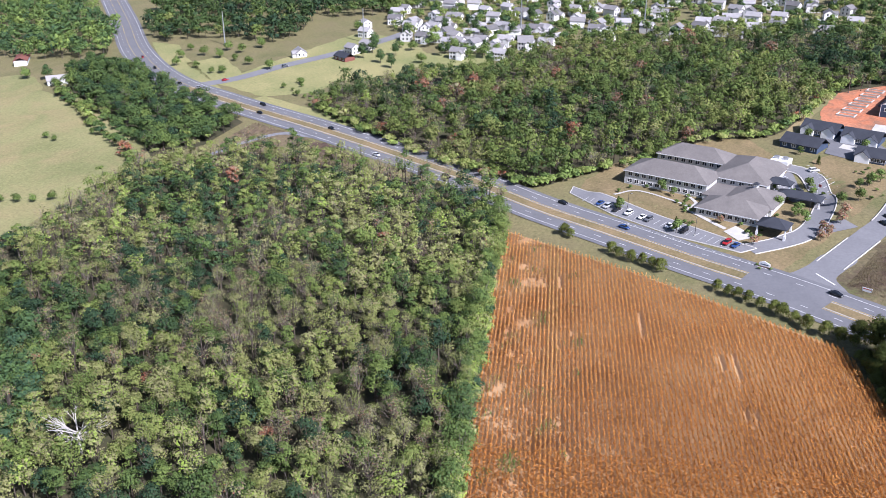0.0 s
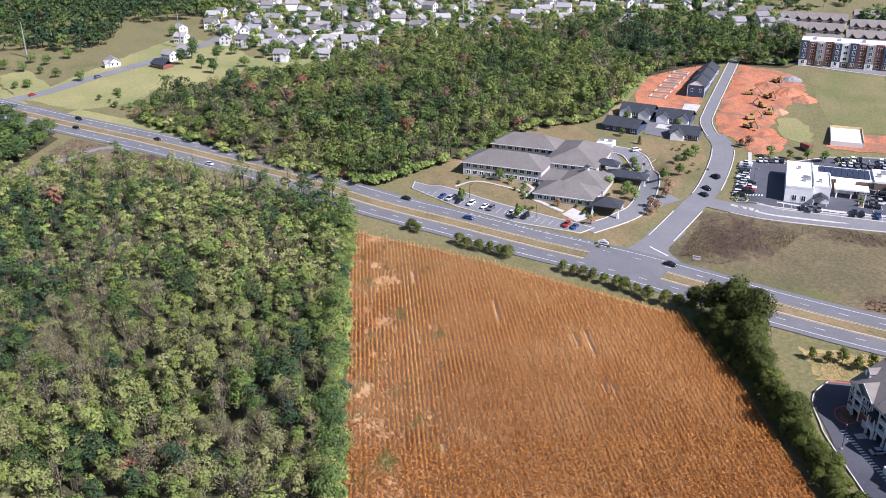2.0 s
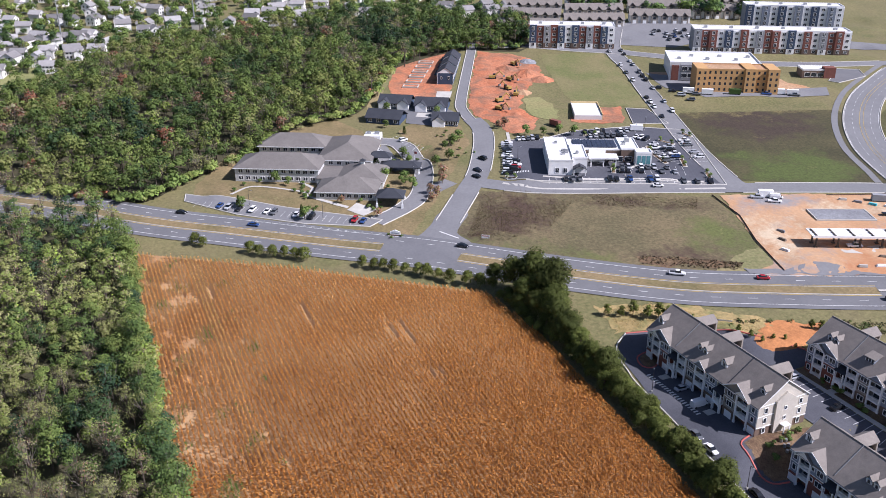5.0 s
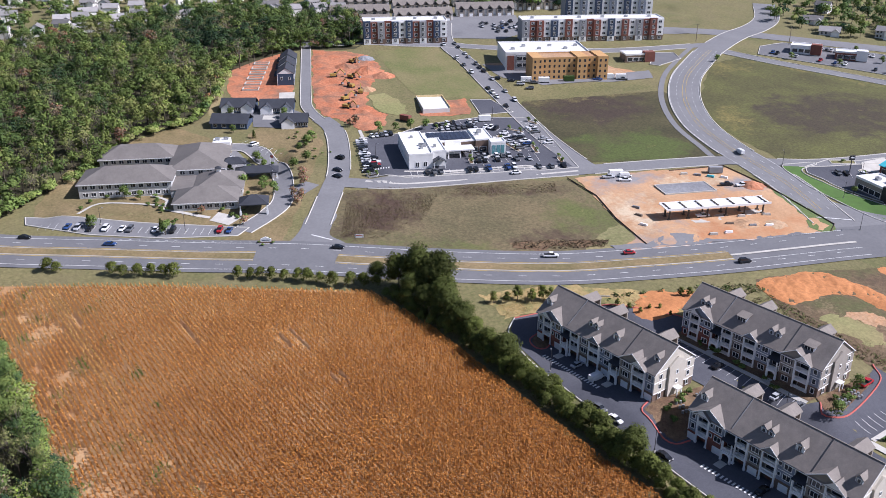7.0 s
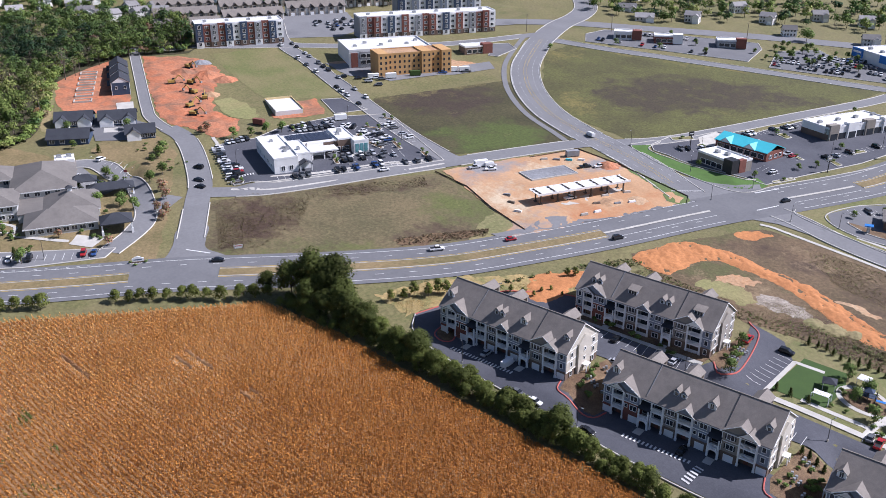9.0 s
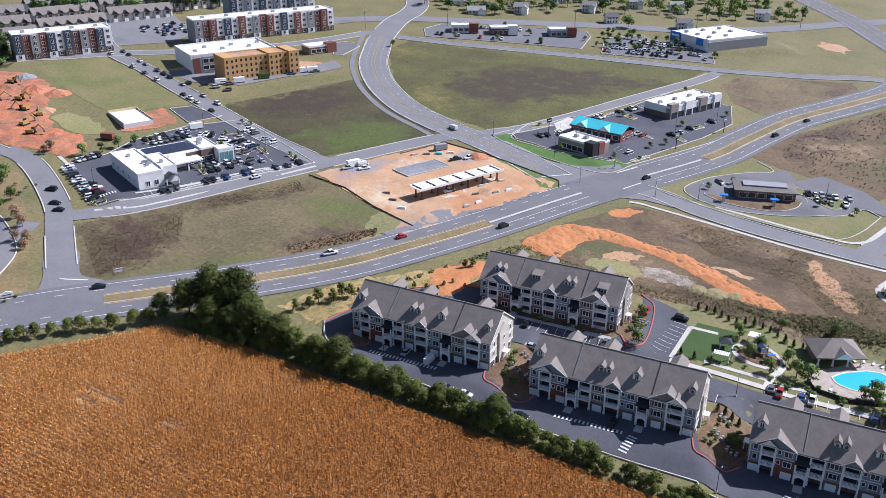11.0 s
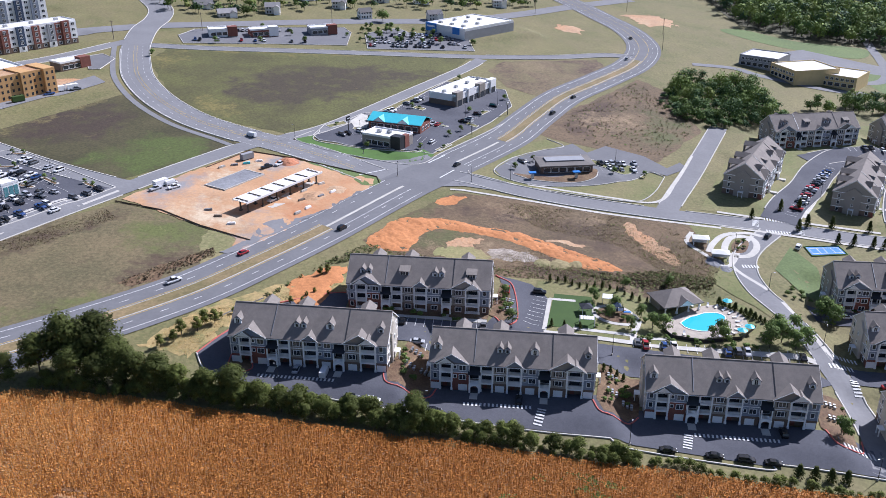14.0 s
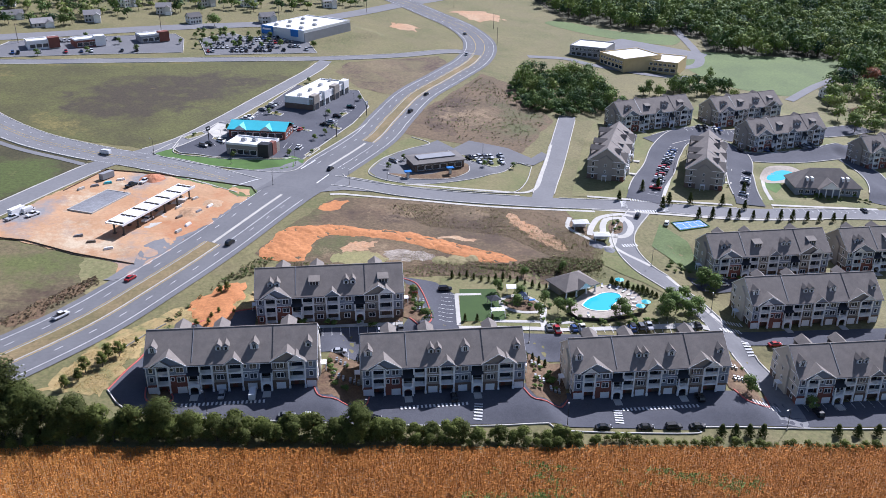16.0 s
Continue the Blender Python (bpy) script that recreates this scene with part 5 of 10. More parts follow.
def dormer(top, x, w, kind="small"):
    """A gabled roof window standing on the front slope."""
    y0 = 2.9
    zb = EAVE + y0 * PITCH - 0.1
    h, rise = 1.65, w * 0.5
    back = (h + rise) / PITCH + y0
    if kind == "wide":
        deep = h / (PITCH - 0.22)
        d = part("dormer", boxes((x - w / 2, x + w / 2, y0, y0 + deep * 0.8, zb - 0.3, zb + h - 0.1)), M["blue_siding"], top, "wide shed dormer")
        bm, a, b = bmesh.new(), w / 2 + 0.3, y0 + deep + 0.3
        poly_bm(bm, [(x - a, y0 - 0.4, zb + h - 0.09), (x + a, y0 - 0.4, zb + h - 0.09), (x + a, b, zb + h + 0.22 * (deep + 0.3)), (x - a, b, zb + h + 0.22 * (deep + 0.3)),
                     (x - a, y0 - 0.4, zb + h + 0.06), (x + a, y0 - 0.4, zb + h + 0.06), (x + a, b, zb + h + 0.22 * (deep + 0.3) + 0.15), (x - a, b, zb + h + 0.22 * (deep + 0.3) + 0.15)],
                [(0, 3, 2, 1), (4, 5, 6, 7), (0, 1, 5, 4), (1, 2, 6, 5), (2, 3, 7, 6), (3, 0, 4, 7)])
        part("dormer_roof", bm, M["shingle_light"], d)
        again("window", WIN[kind][3], d, pose(x, y0, zb + 0.15))
        return
    d = part("dormer", boxes((x - w / 2, x + w / 2, y0, y0 + h / PITCH + 0.2, zb - 0.3, zb + h)), M["blue_siding"], top, "small gabled dormer")
    part("gable", gable_wall(x - w / 2, x + w / 2, y0, y0 + 0.3, zb + h, rise), M["blue_siding"], d)
    part("dormer_roof", gable_roof(x - w / 2, x + w / 2, y0, back, zb + h, rise, over=0.3, thick=0.14, along="y"), M["shingle_light"], d)
    part("cheek_trim", boxes((x - w / 2 - 0.04, x - w / 2 + 0.12, y0 - 0.05, y0 + 0.1, zb - 0.2, zb + h), (x + w / 2 - 0.12, x + w / 2 + 0.04, y0 - 0.05, y0 + 0.1, zb - 0.2, zb + h)), M["trim"], d)
    again("window", WIN[kind][0], d, pose(x, y0, zb + 0.3))
    again("pane", WIN[kind][1], d, pose(x, y0 - 0.02, zb + 0.3))


def cross_gable(top, x0, x1, slope, y_front, material, back=False):
    """A gable that breaks forward from the main roof."""
    rise = (x1 - x0) / 2 * slope
    reach = rise / PITCH
    if not back:
        part("front_gable", gable_wall(x0, x1, y_front, y_front + 0.4, EAVE, rise), material, top)
        part("gable_roof", gable_roof(x0, x1, y_front, reach + 0.4, EAVE, rise, over=0.45, thick=0.2, along="y"), M["shingle_light"], top)
        bm = bmesh.new()
        xm = (x0 + x1) / 2
        for s in (-1, 1):
            xe = xm + s * ((x1 - x0) / 2 + 0.4)
            poly_bm(bm, [(xe, y_front - 0.52, EAVE - 0.5 * slope), (xm, y_front - 0.52, EAVE + rise - 0.06), (xm, y_front - 0.52, EAVE + rise + 0.2), (xe, y_front - 0.52, EAVE - 0.5 * slope + 0.26),
                         (xe, y_front - 0.42, EAVE - 0.5 * slope), (xm, y_front - 0.42, EAVE + rise - 0.06), (xm, y_front - 0.42, EAVE + rise + 0.2), (xe, y_front - 0.42, EAVE - 0.5 * slope + 0.26)],
                    [(0, 1, 2, 3), (4, 7, 6, 5), (0, 4, 5, 1), (3, 2, 6, 7), (0, 3, 7, 4)])
        part("bargeboard", bm, M["trim"], top)
    else:
        z = EAVE + RISE - rise - 1.2
        part("back_gable", gable_wall(x0, x1, DEEP - 0.2, DEEP + 0.2, z, rise), material, top)
        part("gable_roof", gable_roof(x0, x1, DEEP / 2, DEEP, z, rise, over=0.45, thick=0.2, along="y"), M["shingle_light"], top)
        part("back_bay", boxes((x0, x1, DEEP - 0.3, DEEP + 0.2, 0, z)), material, top)


BAYS = [(-23.0, -20.5, "wall", "blue_siding", "single"), (-20.5, -16.8, "balcony", "", ""), (-16.8, -12.0, "wall", "brick", "double"), (-12.0, -8.9, "porch", "", ""),
        (-8.9, -5.2, "balcony", "", ""), (-5.2, -1.4, "wall", "tan_siding", "double"), (-1.4, 2.9, "balcony", "", ""), (2.9, 7.6, "wall", "blue_siding", "double"),
        (7.6, 10.9, "porch", "", ""), (10.9, 15.3, "wall", "tan_siding", "double"), (15.3, 20.0, "balcony", "", ""), (20.0, 23.0, "wall", "blue_siding", "single")]


def apartment_block(label, garages=True, simple=False):
    top = thing("apartment_block", label, "apartment block", "apartment blocks of the estate")
    part("rear_wall", boxes((-HL, HL, 1.7, DEEP, -2.5, EAVE)), M["tan_siding"], top, "taupe clapboard walls")
    part("plinth", boxes((-HL - 0.06, HL + 0.06, 1.6, DEEP + 0.06, -2.5, 2.6)), M["brick_tan"], top, "brown brick base")
    for i, (x0, x1, kind, wall, win) in enumerate(BAYS):
        xm, w = (x0 + x1) / 2, x1 - x0
        if kind == "wall":
            f = -0.25 if i in (2, 9) else 0.0
            part("front_bay", boxes((x0, x1, f, 1.75, 3.0, 6.1)), M[wall], top)
            part("front_bay", boxes((x0, x1, f, 1.75, 6.1, EAVE)), M["blue_siding" if wall == "brick" else wall], top)
            part("front_bay", boxes((x0, x1, f, 1.75, -2.0, 3.0)), M["brick" if i % 2 == 0 else "brick_tan"], top)
            part("band_board", boxes((x0, x1, f - 0.05, f + 0.05, 6.0, 6.2), (x0, x1, f - 0.05, f + 0.05, 8.95, 9.2), (x0 - 0.08, x0 + 0.1, f - 0.06, f + 0.05, 3.0, EAVE), (x1 - 0.1, x1 + 0.08, f - 0.06, f + 0.05, 3.0, EAVE)), M["trim"], top)
            for z in (3.9, 6.9):
                add_window(top, win, xm + (0.5 if w > 4.5 else 0), f, z, shutters=(wall == "tan_siding"), simple=simple)
                if w > 4.5:
                    add_window(top, "small", x0 + 0.75, f, z + 0.4, simple=simple)
            if garages and i not in (2,):
                again("garage_door", GARAGE, top, pose(xm, f, 0.05))
            elif garages:
                again("garage_door", GARAGE, top, pose(xm + 0.6, f, 0.05))
            else:
                add_window(top, win, xm, f, 0.95, simple=simple)
        elif kind == "balcony":
            bw = round(w, 1)
            bw = min(BALCONY, key=lambda q: abs(q - bw))
            for z in (3.1, 6.15) + (() if garages else (0.15,)):
                again("balcony", BALCONY[bw], top, pose(xm, 0, z), "white railed balcony")
                add_window(top, "dark", xm, 1.7, z + 0.05, simple=True)
            again("column", COLUMN, top, pose(x0 + 0.22, 0, 0.0))
            again("column", COLUMN, top, pose(x1 - 0.22, 0, 0.0))
            part("header", boxes((x0, x1, -0.3, 0.1, 8.75, EAVE)), M["trim"], top)
            if garages:
                again("door", DOOR, top, pose(xm - 0.5, 1.6, 0.0))
        else:
            again("porch_arch", PORCH, top, pose(xm, -0.7, 0))
            again("awning", AWNING, top, pose(xm, 0, 0), "dark shingled lean-to roof")
            again("balcony", BALCONY[3.0], top, pose(xm, -0.7, 3.15))
            part("porch_post", boxes((xm - 1.55, xm - 1.25, -1.25, -0.95, 3.1, 6.15)), M["trim"], top)
            part("porch_post", boxes((xm + 1.25, xm + 1.55, -1.25, -0.95, 3.1, 6.15)), M["trim"], top)
            add_window(top, "dark", xm, 1.7, 6.9, simple=True)
            add_window(top, "dark", xm, 1.7, 3.3, simple=True)
            again("door", DOOR, top, pose(xm, 1.6, 0.0))
            part("porch_step", boxes((xm - 1.1, xm + 1.1, -4.4, -1.4, -0.6, 0.28)), M["concrete"], top)
    part("roof", gable_roof(-HL, HL, 0, DEEP, EAVE, RISE), M["shingle"], top, "grey-brown shingled roof")
    part("gutter", boxes((-HL - 0.5, HL + 0.5, -0.62, -0.48, EAVE - 0.5, EAVE - 0.34)), M["trim"], top)
    part("ridge_cap", boxes((-HL - 0.5, HL + 0.5, DEEP / 2 - 0.15, DEEP / 2 + 0.15, EAVE + RISE + 0.2, EAVE + RISE + 0.32)), M["shingle_light"], top)
    for x, m in ((-10.6, "steel"), (11.2, "shingle_dark")):
        bm = bmesh.new()
        poly_bm(bm, [(x - 0.07, 0.3, EAVE + 0.3 * PITCH + 0.24), (x + 0.07, 0.3, EAVE + 0.3 * PITCH + 0.24), (x + 0.07, 8.4, EAVE + 8.4 * PITCH + 0.24), (x - 0.07, 8.4, EAVE + 8.4 * PITCH + 0.24),
                     (x - 0.07, 0.3, EAVE + 0.3 * PITCH + 0.42), (x + 0.07, 0.3, EAVE + 0.3 * PITCH + 0.42), (x + 0.07, 8.4, EAVE + 8.4 * PITCH + 0.42), (x - 0.07, 8.4, EAVE + 8.4 * PITCH + 0.42)],
                [(0, 3, 2, 1), (4, 5, 6, 7), (0, 1, 5, 4), (1, 2, 6, 5), (2, 3, 7, 6), (3, 0, 4, 7)])
        part("roof_flashing", bm, M[m], top)
    end = M["cream_siding" if garages else "taupe_end"]
    for s in (-1, 1):
        x = s * HL
        part("end_wall", boxes((min(x, x + s * 0.2), max(x, x + s * 0.2), 1.5, DEEP, 2.6, EAVE)), end, top, "clapboard end wall")
        part("end_wall", boxes((min(x, x + s * 0.2), max(x, x + s * 0.2), 0.0, 1.5, 2.6, EAVE)), end, top)
        part("end_gable", gable_wall(min(x, x + s * 0.2), max(x, x + s * 0.2), 0.0, DEEP, EAVE, RISE, along="x"), end, top)
        bay = part("end_bay", boxes((min(x, x + s * 0.8), max(x, x + s * 0.8), 5.5, 12.0, 0, EAVE + 0.6)), end, top)
        part("bay_gable", gable_wall(min(x, x + s * 0.8), max(x, x + s * 0.8), 5.5, 12.0, EAVE + 0.6, 2.3, along="x"), end, bay)
        for z in (2.6, 5.95, 9.1):
            part("belt_board", boxes((min(x, x + s * 0.26), max(x, x + s * 0.26), 0.0, DEEP, z, z + 0.28)), M["trim"], top)
        turn = 90 * s
        for z in (0.9, 3.9, 6.9):
            for y in (2.6, 14.4):
                add_window(top, "single", x + s * 0.2, y, z, turn, simple=simple)
            if z > 1:
                add_window(top, "small", x + s * 0.8, 8.75, z, turn, simple=simple)
        part("entry_canopy", boxes((min(x + s * 0.8, x + s * 2.4), max(x + s * 0.8, x + s * 2.4), 7.6, 9.9, 2.5, 2.75), (min(x + s * 2.1, x + s * 2.35), max(x + s * 2.1, x + s * 2.35), 7.7, 7.95, 0, 2.5), (min(x + s * 2.1, x + s * 2.35), max(x + s * 2.1, x + s * 2.35), 9.55, 9.8, 0, 2.5)), M["trim"], top)
        part("verge_board", gable_roof(min(x + s * 0.48, x + s * 0.56), max(x + s * 0.48, x + s * 0.56), 0, DEEP, EAVE - 0.12, RISE, over=0.02, thick=0.3), M["trim"], top)
    cross_gable(top, -21.6, -12.4, 0.62, -0.3, M["blue_siding"])
    cross_gable(top, -20.8, -16.5, 0.75, -0.75, M["trim"])
    cross_gable(top, -1.6, 3.1, 0.8, -0.45, M["blue_siding"])
    cross_gable(top, 10.7, 19.8, 0.62, -0.3, M["tan_siding"])
    cross_gable(top, 15.2, 20.2, 0.75, -0.75, M["trim"])
    for x0 in (-17.0, -6.0, 13.0):
        cross_gable(top, x0, x0 + 3.8, 0.75, 0, M["tan_siding"], back=True)
    if garages:
        for x, w, k in ((-21.3, 2.1, "double"), (-3.6, 1.5, "small"), (-1.5, 1.5, "small"), (6.2, 2.2, "double"), (21.0, 1.7, "small")):
            dormer(top, x, w, k)
    else:
        for x, w, k in ((-18.5, 1.6, "small"), (-16.4, 1.6, "small"), (-4.8, 3.0, "wide"), (5.2, 1.6, "small"), (7.4, 1.6, "small"), (17.0, 3.0, "wide")):
            dormer(top, x, w, k)
    return top


BLOCK_LABEL = "three-storey apartment block with blue-grey siding, brick and white balconies"
block = apartment_block(BLOCK_LABEL)
block.matrix_basis = spot(-57.3, 205.3, 5.5)
for x, y, a in ((1.2, 211.0, 6.0), (61.5, 216.0, 6.0), (128.5, 220.5, 6.0), (128.5, 263.5, 6.5)):
    copy_thing(block, spot(x, y, a))
court = apartment_block("three-storey apartment block with taupe siding, brick base and white balconies", garages=False)
court.matrix_basis = spot(-35.0, 245.5, 6.5)
court = apartment_block("three-storey apartment block with taupe siding, brick base and white balconies", garages=False, simple=True)
court.matrix_basis = spot(91.0, 404.0, 73.0)
for x, y, a in ((124.5, 298.0, 8.0), (181.0, 312.0, 8.0), (119.0, 469.0, 22.0)):
    copy_thing(court, spot(x, y, a))
copy_thing(court, spot(136.5, 402.0, 73.0))
copy_thing(court, spot(178.0, 492.0, 24.0))
copy_thing(court, spot(187.0, 452.0, 20.0))
copy_thing(court, spot(243.0, 436.0, 15.0))


# ---- large single buildings ----
def walls_box(top, x0, x1, y0, y1, h, material, label="", down=2.5):
    return part("wall", boxes((x0, x1, y0, y1, -down, h)), M[material], top, label)


def flat_roof(top, x0, x1, y0, y1, h, roof="white_roof", trim="white_wall", parapet=0.7):
    part("flat_roof", boxes((x0 + 0.3, x1 - 0.3, y0 + 0.3, y1 - 0.3, h, h + 0.12)), M[roof], top)
    part("parapet", boxes((x0 - 0.06, x1 + 0.06, y0 - 0.06, y0 + 0.3, h - 0.3, h + parapet), (x0 - 0.06, x1 + 0.06, y1 - 0.3, y1 + 0.06, h - 0.3, h + parapet),
                          (x0 - 0.06, x0 + 0.3, y0 + 0.3, y1 - 0.3, h - 0.3, h + parapet), (x1 - 0.3, x1 + 0.06, y0 + 0.3, y1 - 0.3, h - 0.3, h + parapet)), M[trim], top)


def roof_unit(top, x, y, z, w=2.2, d=1.6, h=1.2):
    part("rooftop_unit", boxes((x - w / 2, x + w / 2, y - d / 2, y + d / 2, z, z + h), (x - w * 0.3, x + w * 0.3, y - d * 0.3, y + d * 0.3, z + h, z + h + 0.2)), M["steel"], top)


def window_row(top, kind, x0, x1, n, y, z, turn=0.0, simple=True):
    for i in range(n):
        add_window(top, kind, x0 + (x1 - x0) * (i + 0.5) / n, y, z, turn, simple=simple)


# care home
care = thing("care_home", "large care home with pale siding and broad grey hipped roofs", "care home", m=spot(-257, 102, 67))
care.matrix_basis = pose(-257, 102, gz(-250, 141), 0, 0, 67)
for x0, x1, y0, y1, h, rise in ((0, 37, 0, 19, 6.3, 4.6), (2, 34, 33, 50, 6.3, 4.4), (34, 58, 14, 50, 6.3, 4.8), (40, 65, -20, -4, 3.4, 4.0), (46, 66, -6, 16, 3.4, 4.6)):
    walls_box(care, x0, x1, y0, y1, h, "pale_siding", "pale grey clapboard walls")
    part("roof", hip_roof(x0, x1, y0, y1, h, rise, 0.7), M["shingle_grey"], care, "grey shingled hipped roof")
    part("fascia", boxes((x0 - 0.74, x1 + 0.74, y0 - 0.76, y0 - 0.66, h - 0.34, h)), M["trim"], care)
window_row(care, "double", 1, 36, 11, 0, 1.0)
window_row(care, "double", 1, 36, 11, 0, 4.1)
window_row(care, "double", 3, 33, 9, 33, 4.1)
window_row(care, "double", 41, 64, 8, -20, 1.0)
window_row(care, "double", 38, 57, 5, 14, 4.1)
for z in (1.0, 4.1):
    for y in (4, 9, 14):
        add_window(care, "single", 0, y, z, -90)
for y in (-17, -13, -9):
    add_window(care, "double", 65, y, 1.0, 90)
walls_box(care, 37, 46, -4, 14, 3.2, "pale_siding")
part("link_roof", boxes((36.8, 46.2, -4.2, 14, 3.2, 3.6)), M["shingle_grey"], care)


def canopy(top, x0, x1, y0, y1, h, rise, mat_roof="shingle_dark"):
    part("canopy_roof", hip_roof(x0, x1, y0, y1, h, rise, 0.4), M[mat_roof], top, "dark hipped canopy roof")
    for x in (x0 + 0.3, x1 - 0.3):
        for y in (y0 + 0.3, y1 - 0.3):
            part("post", boxes((x - 0.25, x + 0.25, y - 0.25, y + 0.25, -1, h - 0.3), (x - 0.4, x + 0.4, y - 0.4, y + 0.4, -1, 0.9)), M["trim"], top)


canopy(care, 66, 77, -26, -17, 3.6, 2.6)
canopy(care, 62, 80, 14, 22, 3.4, 2.0)
canopy(care, 56, 66, 20, 26, 6.0, 2.2)
part("cupola", boxes((55.2, 56.8, 4.2, 5.8, 7.2, 9.0), (54.8, 57.2, 3.8, 6.2, 9.0, 9.2)), M["trim"], care)
part("cupola_roof", hip_roof(54.8, 57.2, 3.8, 6.2, 9.2, 1.0, 0.1, 0.1), M["shingle_dark"], care)
walls_box(care, 50, 58, 46, 54, 8.2, "white_wall")
roof_unit(care, 52, 50, 8.2)
roof_unit(care, 56, 50, 8.2)

# clinic
clinic = thing("clinic", "white flat-roofed clinic with solar panels and teal glass corner", "clinic")
clinic.matrix_basis = pose(-210, 231, gz(-216, 256), 0, 0, 69)
walls_box(clinic, 0, 10.5, 0, 35, 6.6, "white_wall", "white rendered walls")
flat_roof(clinic, 0, 10.5, 0, 35, 6.6, parapet=0.5)
walls_box(clinic, 10.5, 17, 2.5, 22, 6.9, "white_wall", "white rendered walls")
flat_roof(clinic, 10.5, 17, 2.5, 22, 6.9, parapet=0.5)
walls_box(clinic, 10.5, 34, 19.6, 35.4, 5.8, "brick_tan", "brown brick walls")
flat_roof(clinic, 10.5, 34, 19.6, 35.4, 5.8, parapet=0.3)
walls_box(clinic, 34, 42, 18.5, 36, 6.3, "brick_tan", "brown brick walls")
flat_roof(clinic, 34, 42, 18.5, 36, 6.3, parapet=0.5)
walls_box(clinic, 40, 47, 13.5, 19.4, 6.0, "white_wall", "white walls with teal windows")
flat_roof(clinic, 40, 47, 13.5, 19.4, 6.0, parapet=0.6)
for x in (41.4, 43.5, 45.6):
    part("teal_window", boxes((x - 0.8, x + 0.8, 13.36, 13.6, 1.0, 4.9)), M["teal_glass"], clinic, "tall teal window")
for i in range(9):
    part("solar_panel", boxes((13.0 + i * 2.2, 15.05 + i * 2.2, 22.0, 34.2, 6.15, 6.3)), M["solar"], clinic)
part("entrance_canopy", boxes((19, 32, 11.5, 18.6, 3.7, 4.3)), M["white_wall"], clinic, "white entrance canopy")
part("entrance_wall", boxes((19.5, 27, 18.4, 19.7, -1, 6.4)), M["white_wall"], clinic)
for x in (20, 25.5, 31):
    part("post", boxes((x - 0.25, x + 0.25, 12.0, 12.5, -1, 3.7)), M["white_wall"], clinic)
window_row(clinic, "tall", 2, 9, 2, 0, 1.2)
window_row(clinic, "dark", 27.5, 39.5, 3, 18.5, 0.8)
for y in (5, 12, 19, 26, 32):
    add_window(clinic, "double", 0, y, 2.0, -90, simple=True)
part("porch_roof", gable_roof(10.8, 16.2, -1.5, 2.4, 3.2, 1.5, 0.3, 0.2, along="y"), M["shingle_dark"], clinic, "dark gabled porch roof")
for x in (11.0, 16.0):
    part("post", boxes((x - 0.2, x + 0.2, -1.4, -1.0, -1, 3.2)), M["white_wall"], clinic)
for i, (x, y) in enumerate(((7, 9), (8.5, 11), (7.5, 13.5), (13, 9), (36, 26), (38, 30), (5, 26))):
    roof_unit(clinic, x, y, 6.7 if x < 30 else 6.4, 1.2 + i % 3 * 0.5, 1.4, 0.9 + i % 2 * 0.6)


def panel_block(label, x, y, turn, length, depth, storeys, pattern, bay=6.0, pad=(0, 0), storey=3.1, roof="white_roof"):
    """A long block of flats whose bays alternate in colour, with windows in every storey."""
    top = thing("apartment_building", label, "apartment building")
    top.matrix_basis = pose(x, y, gz(*pad), 0, 0, turn)
    h = storey * storeys
    walls_box(top, 0, length, 1.2, depth, h, "grey_wall", down=4)
    n = int(length / bay)
    for i in range(n):
        m = pattern[i % len(pattern)]
        x0, x1 = length * i / n, length * (i + 1) / n
        f = 0.0 if i % 2 == 0 else 0.7
        part("bay", boxes((x0, x1, f, 1.25, 3.1, h + (0.7 if i % 3 == 0 else 0.0))), M[m], top)
        part("base_bay", boxes((x0, x1, f + 0.05, 1.25, -4, 3.1)), M["brick_tan" if i % 4 else "white_wall"], top)
        for s in range(storeys):
            add_window(top, "double" if i % 2 else "tall", (x0 + x1) / 2, f, s * storey + 0.9, simple=True)
    for s in range(storeys):
        for yy in (depth * 0.35, depth * 0.7):
            add_window(top, "double", length, yy, s * storey + 0.9, 90, simple=True)
    flat_roof(top, 0, length, 1.2, depth, h, roof)
    for i in range(max(2, n // 3)):
        roof_unit(top, length * (i + 0.5) / max(2, n // 3), depth * 0.55, h + 0.1)
    return top


panel_block("four-storey apartment building in red brick, grey and navy", -401.5, 307, 65.5, 54, 17, 4, ["navy_wall", "brick", "grey_wall", "brick", "navy_wall", "white_wall"], bay=4.5, pad=(-404, 340), storey=3.4)
panel_block("long four-storey apartment building with brick, white and navy bays", -353, 397, 64.0, 94, 17, 4, ["grey_wall", "brick", "brick", "white_wall", "navy_wall", "white_wall", "brick", "white_wall"], bay=4.5, pad=(-342, 450), storey=3.4)
panel_block("five-storey apartment building with blue and white bays", -380, 454, 62, 62, 17, 5, ["navy_wall", "white_wall", "blue_siding", "white_wall"], bay=5.0, pad=(-388, 506), storey=3.3)

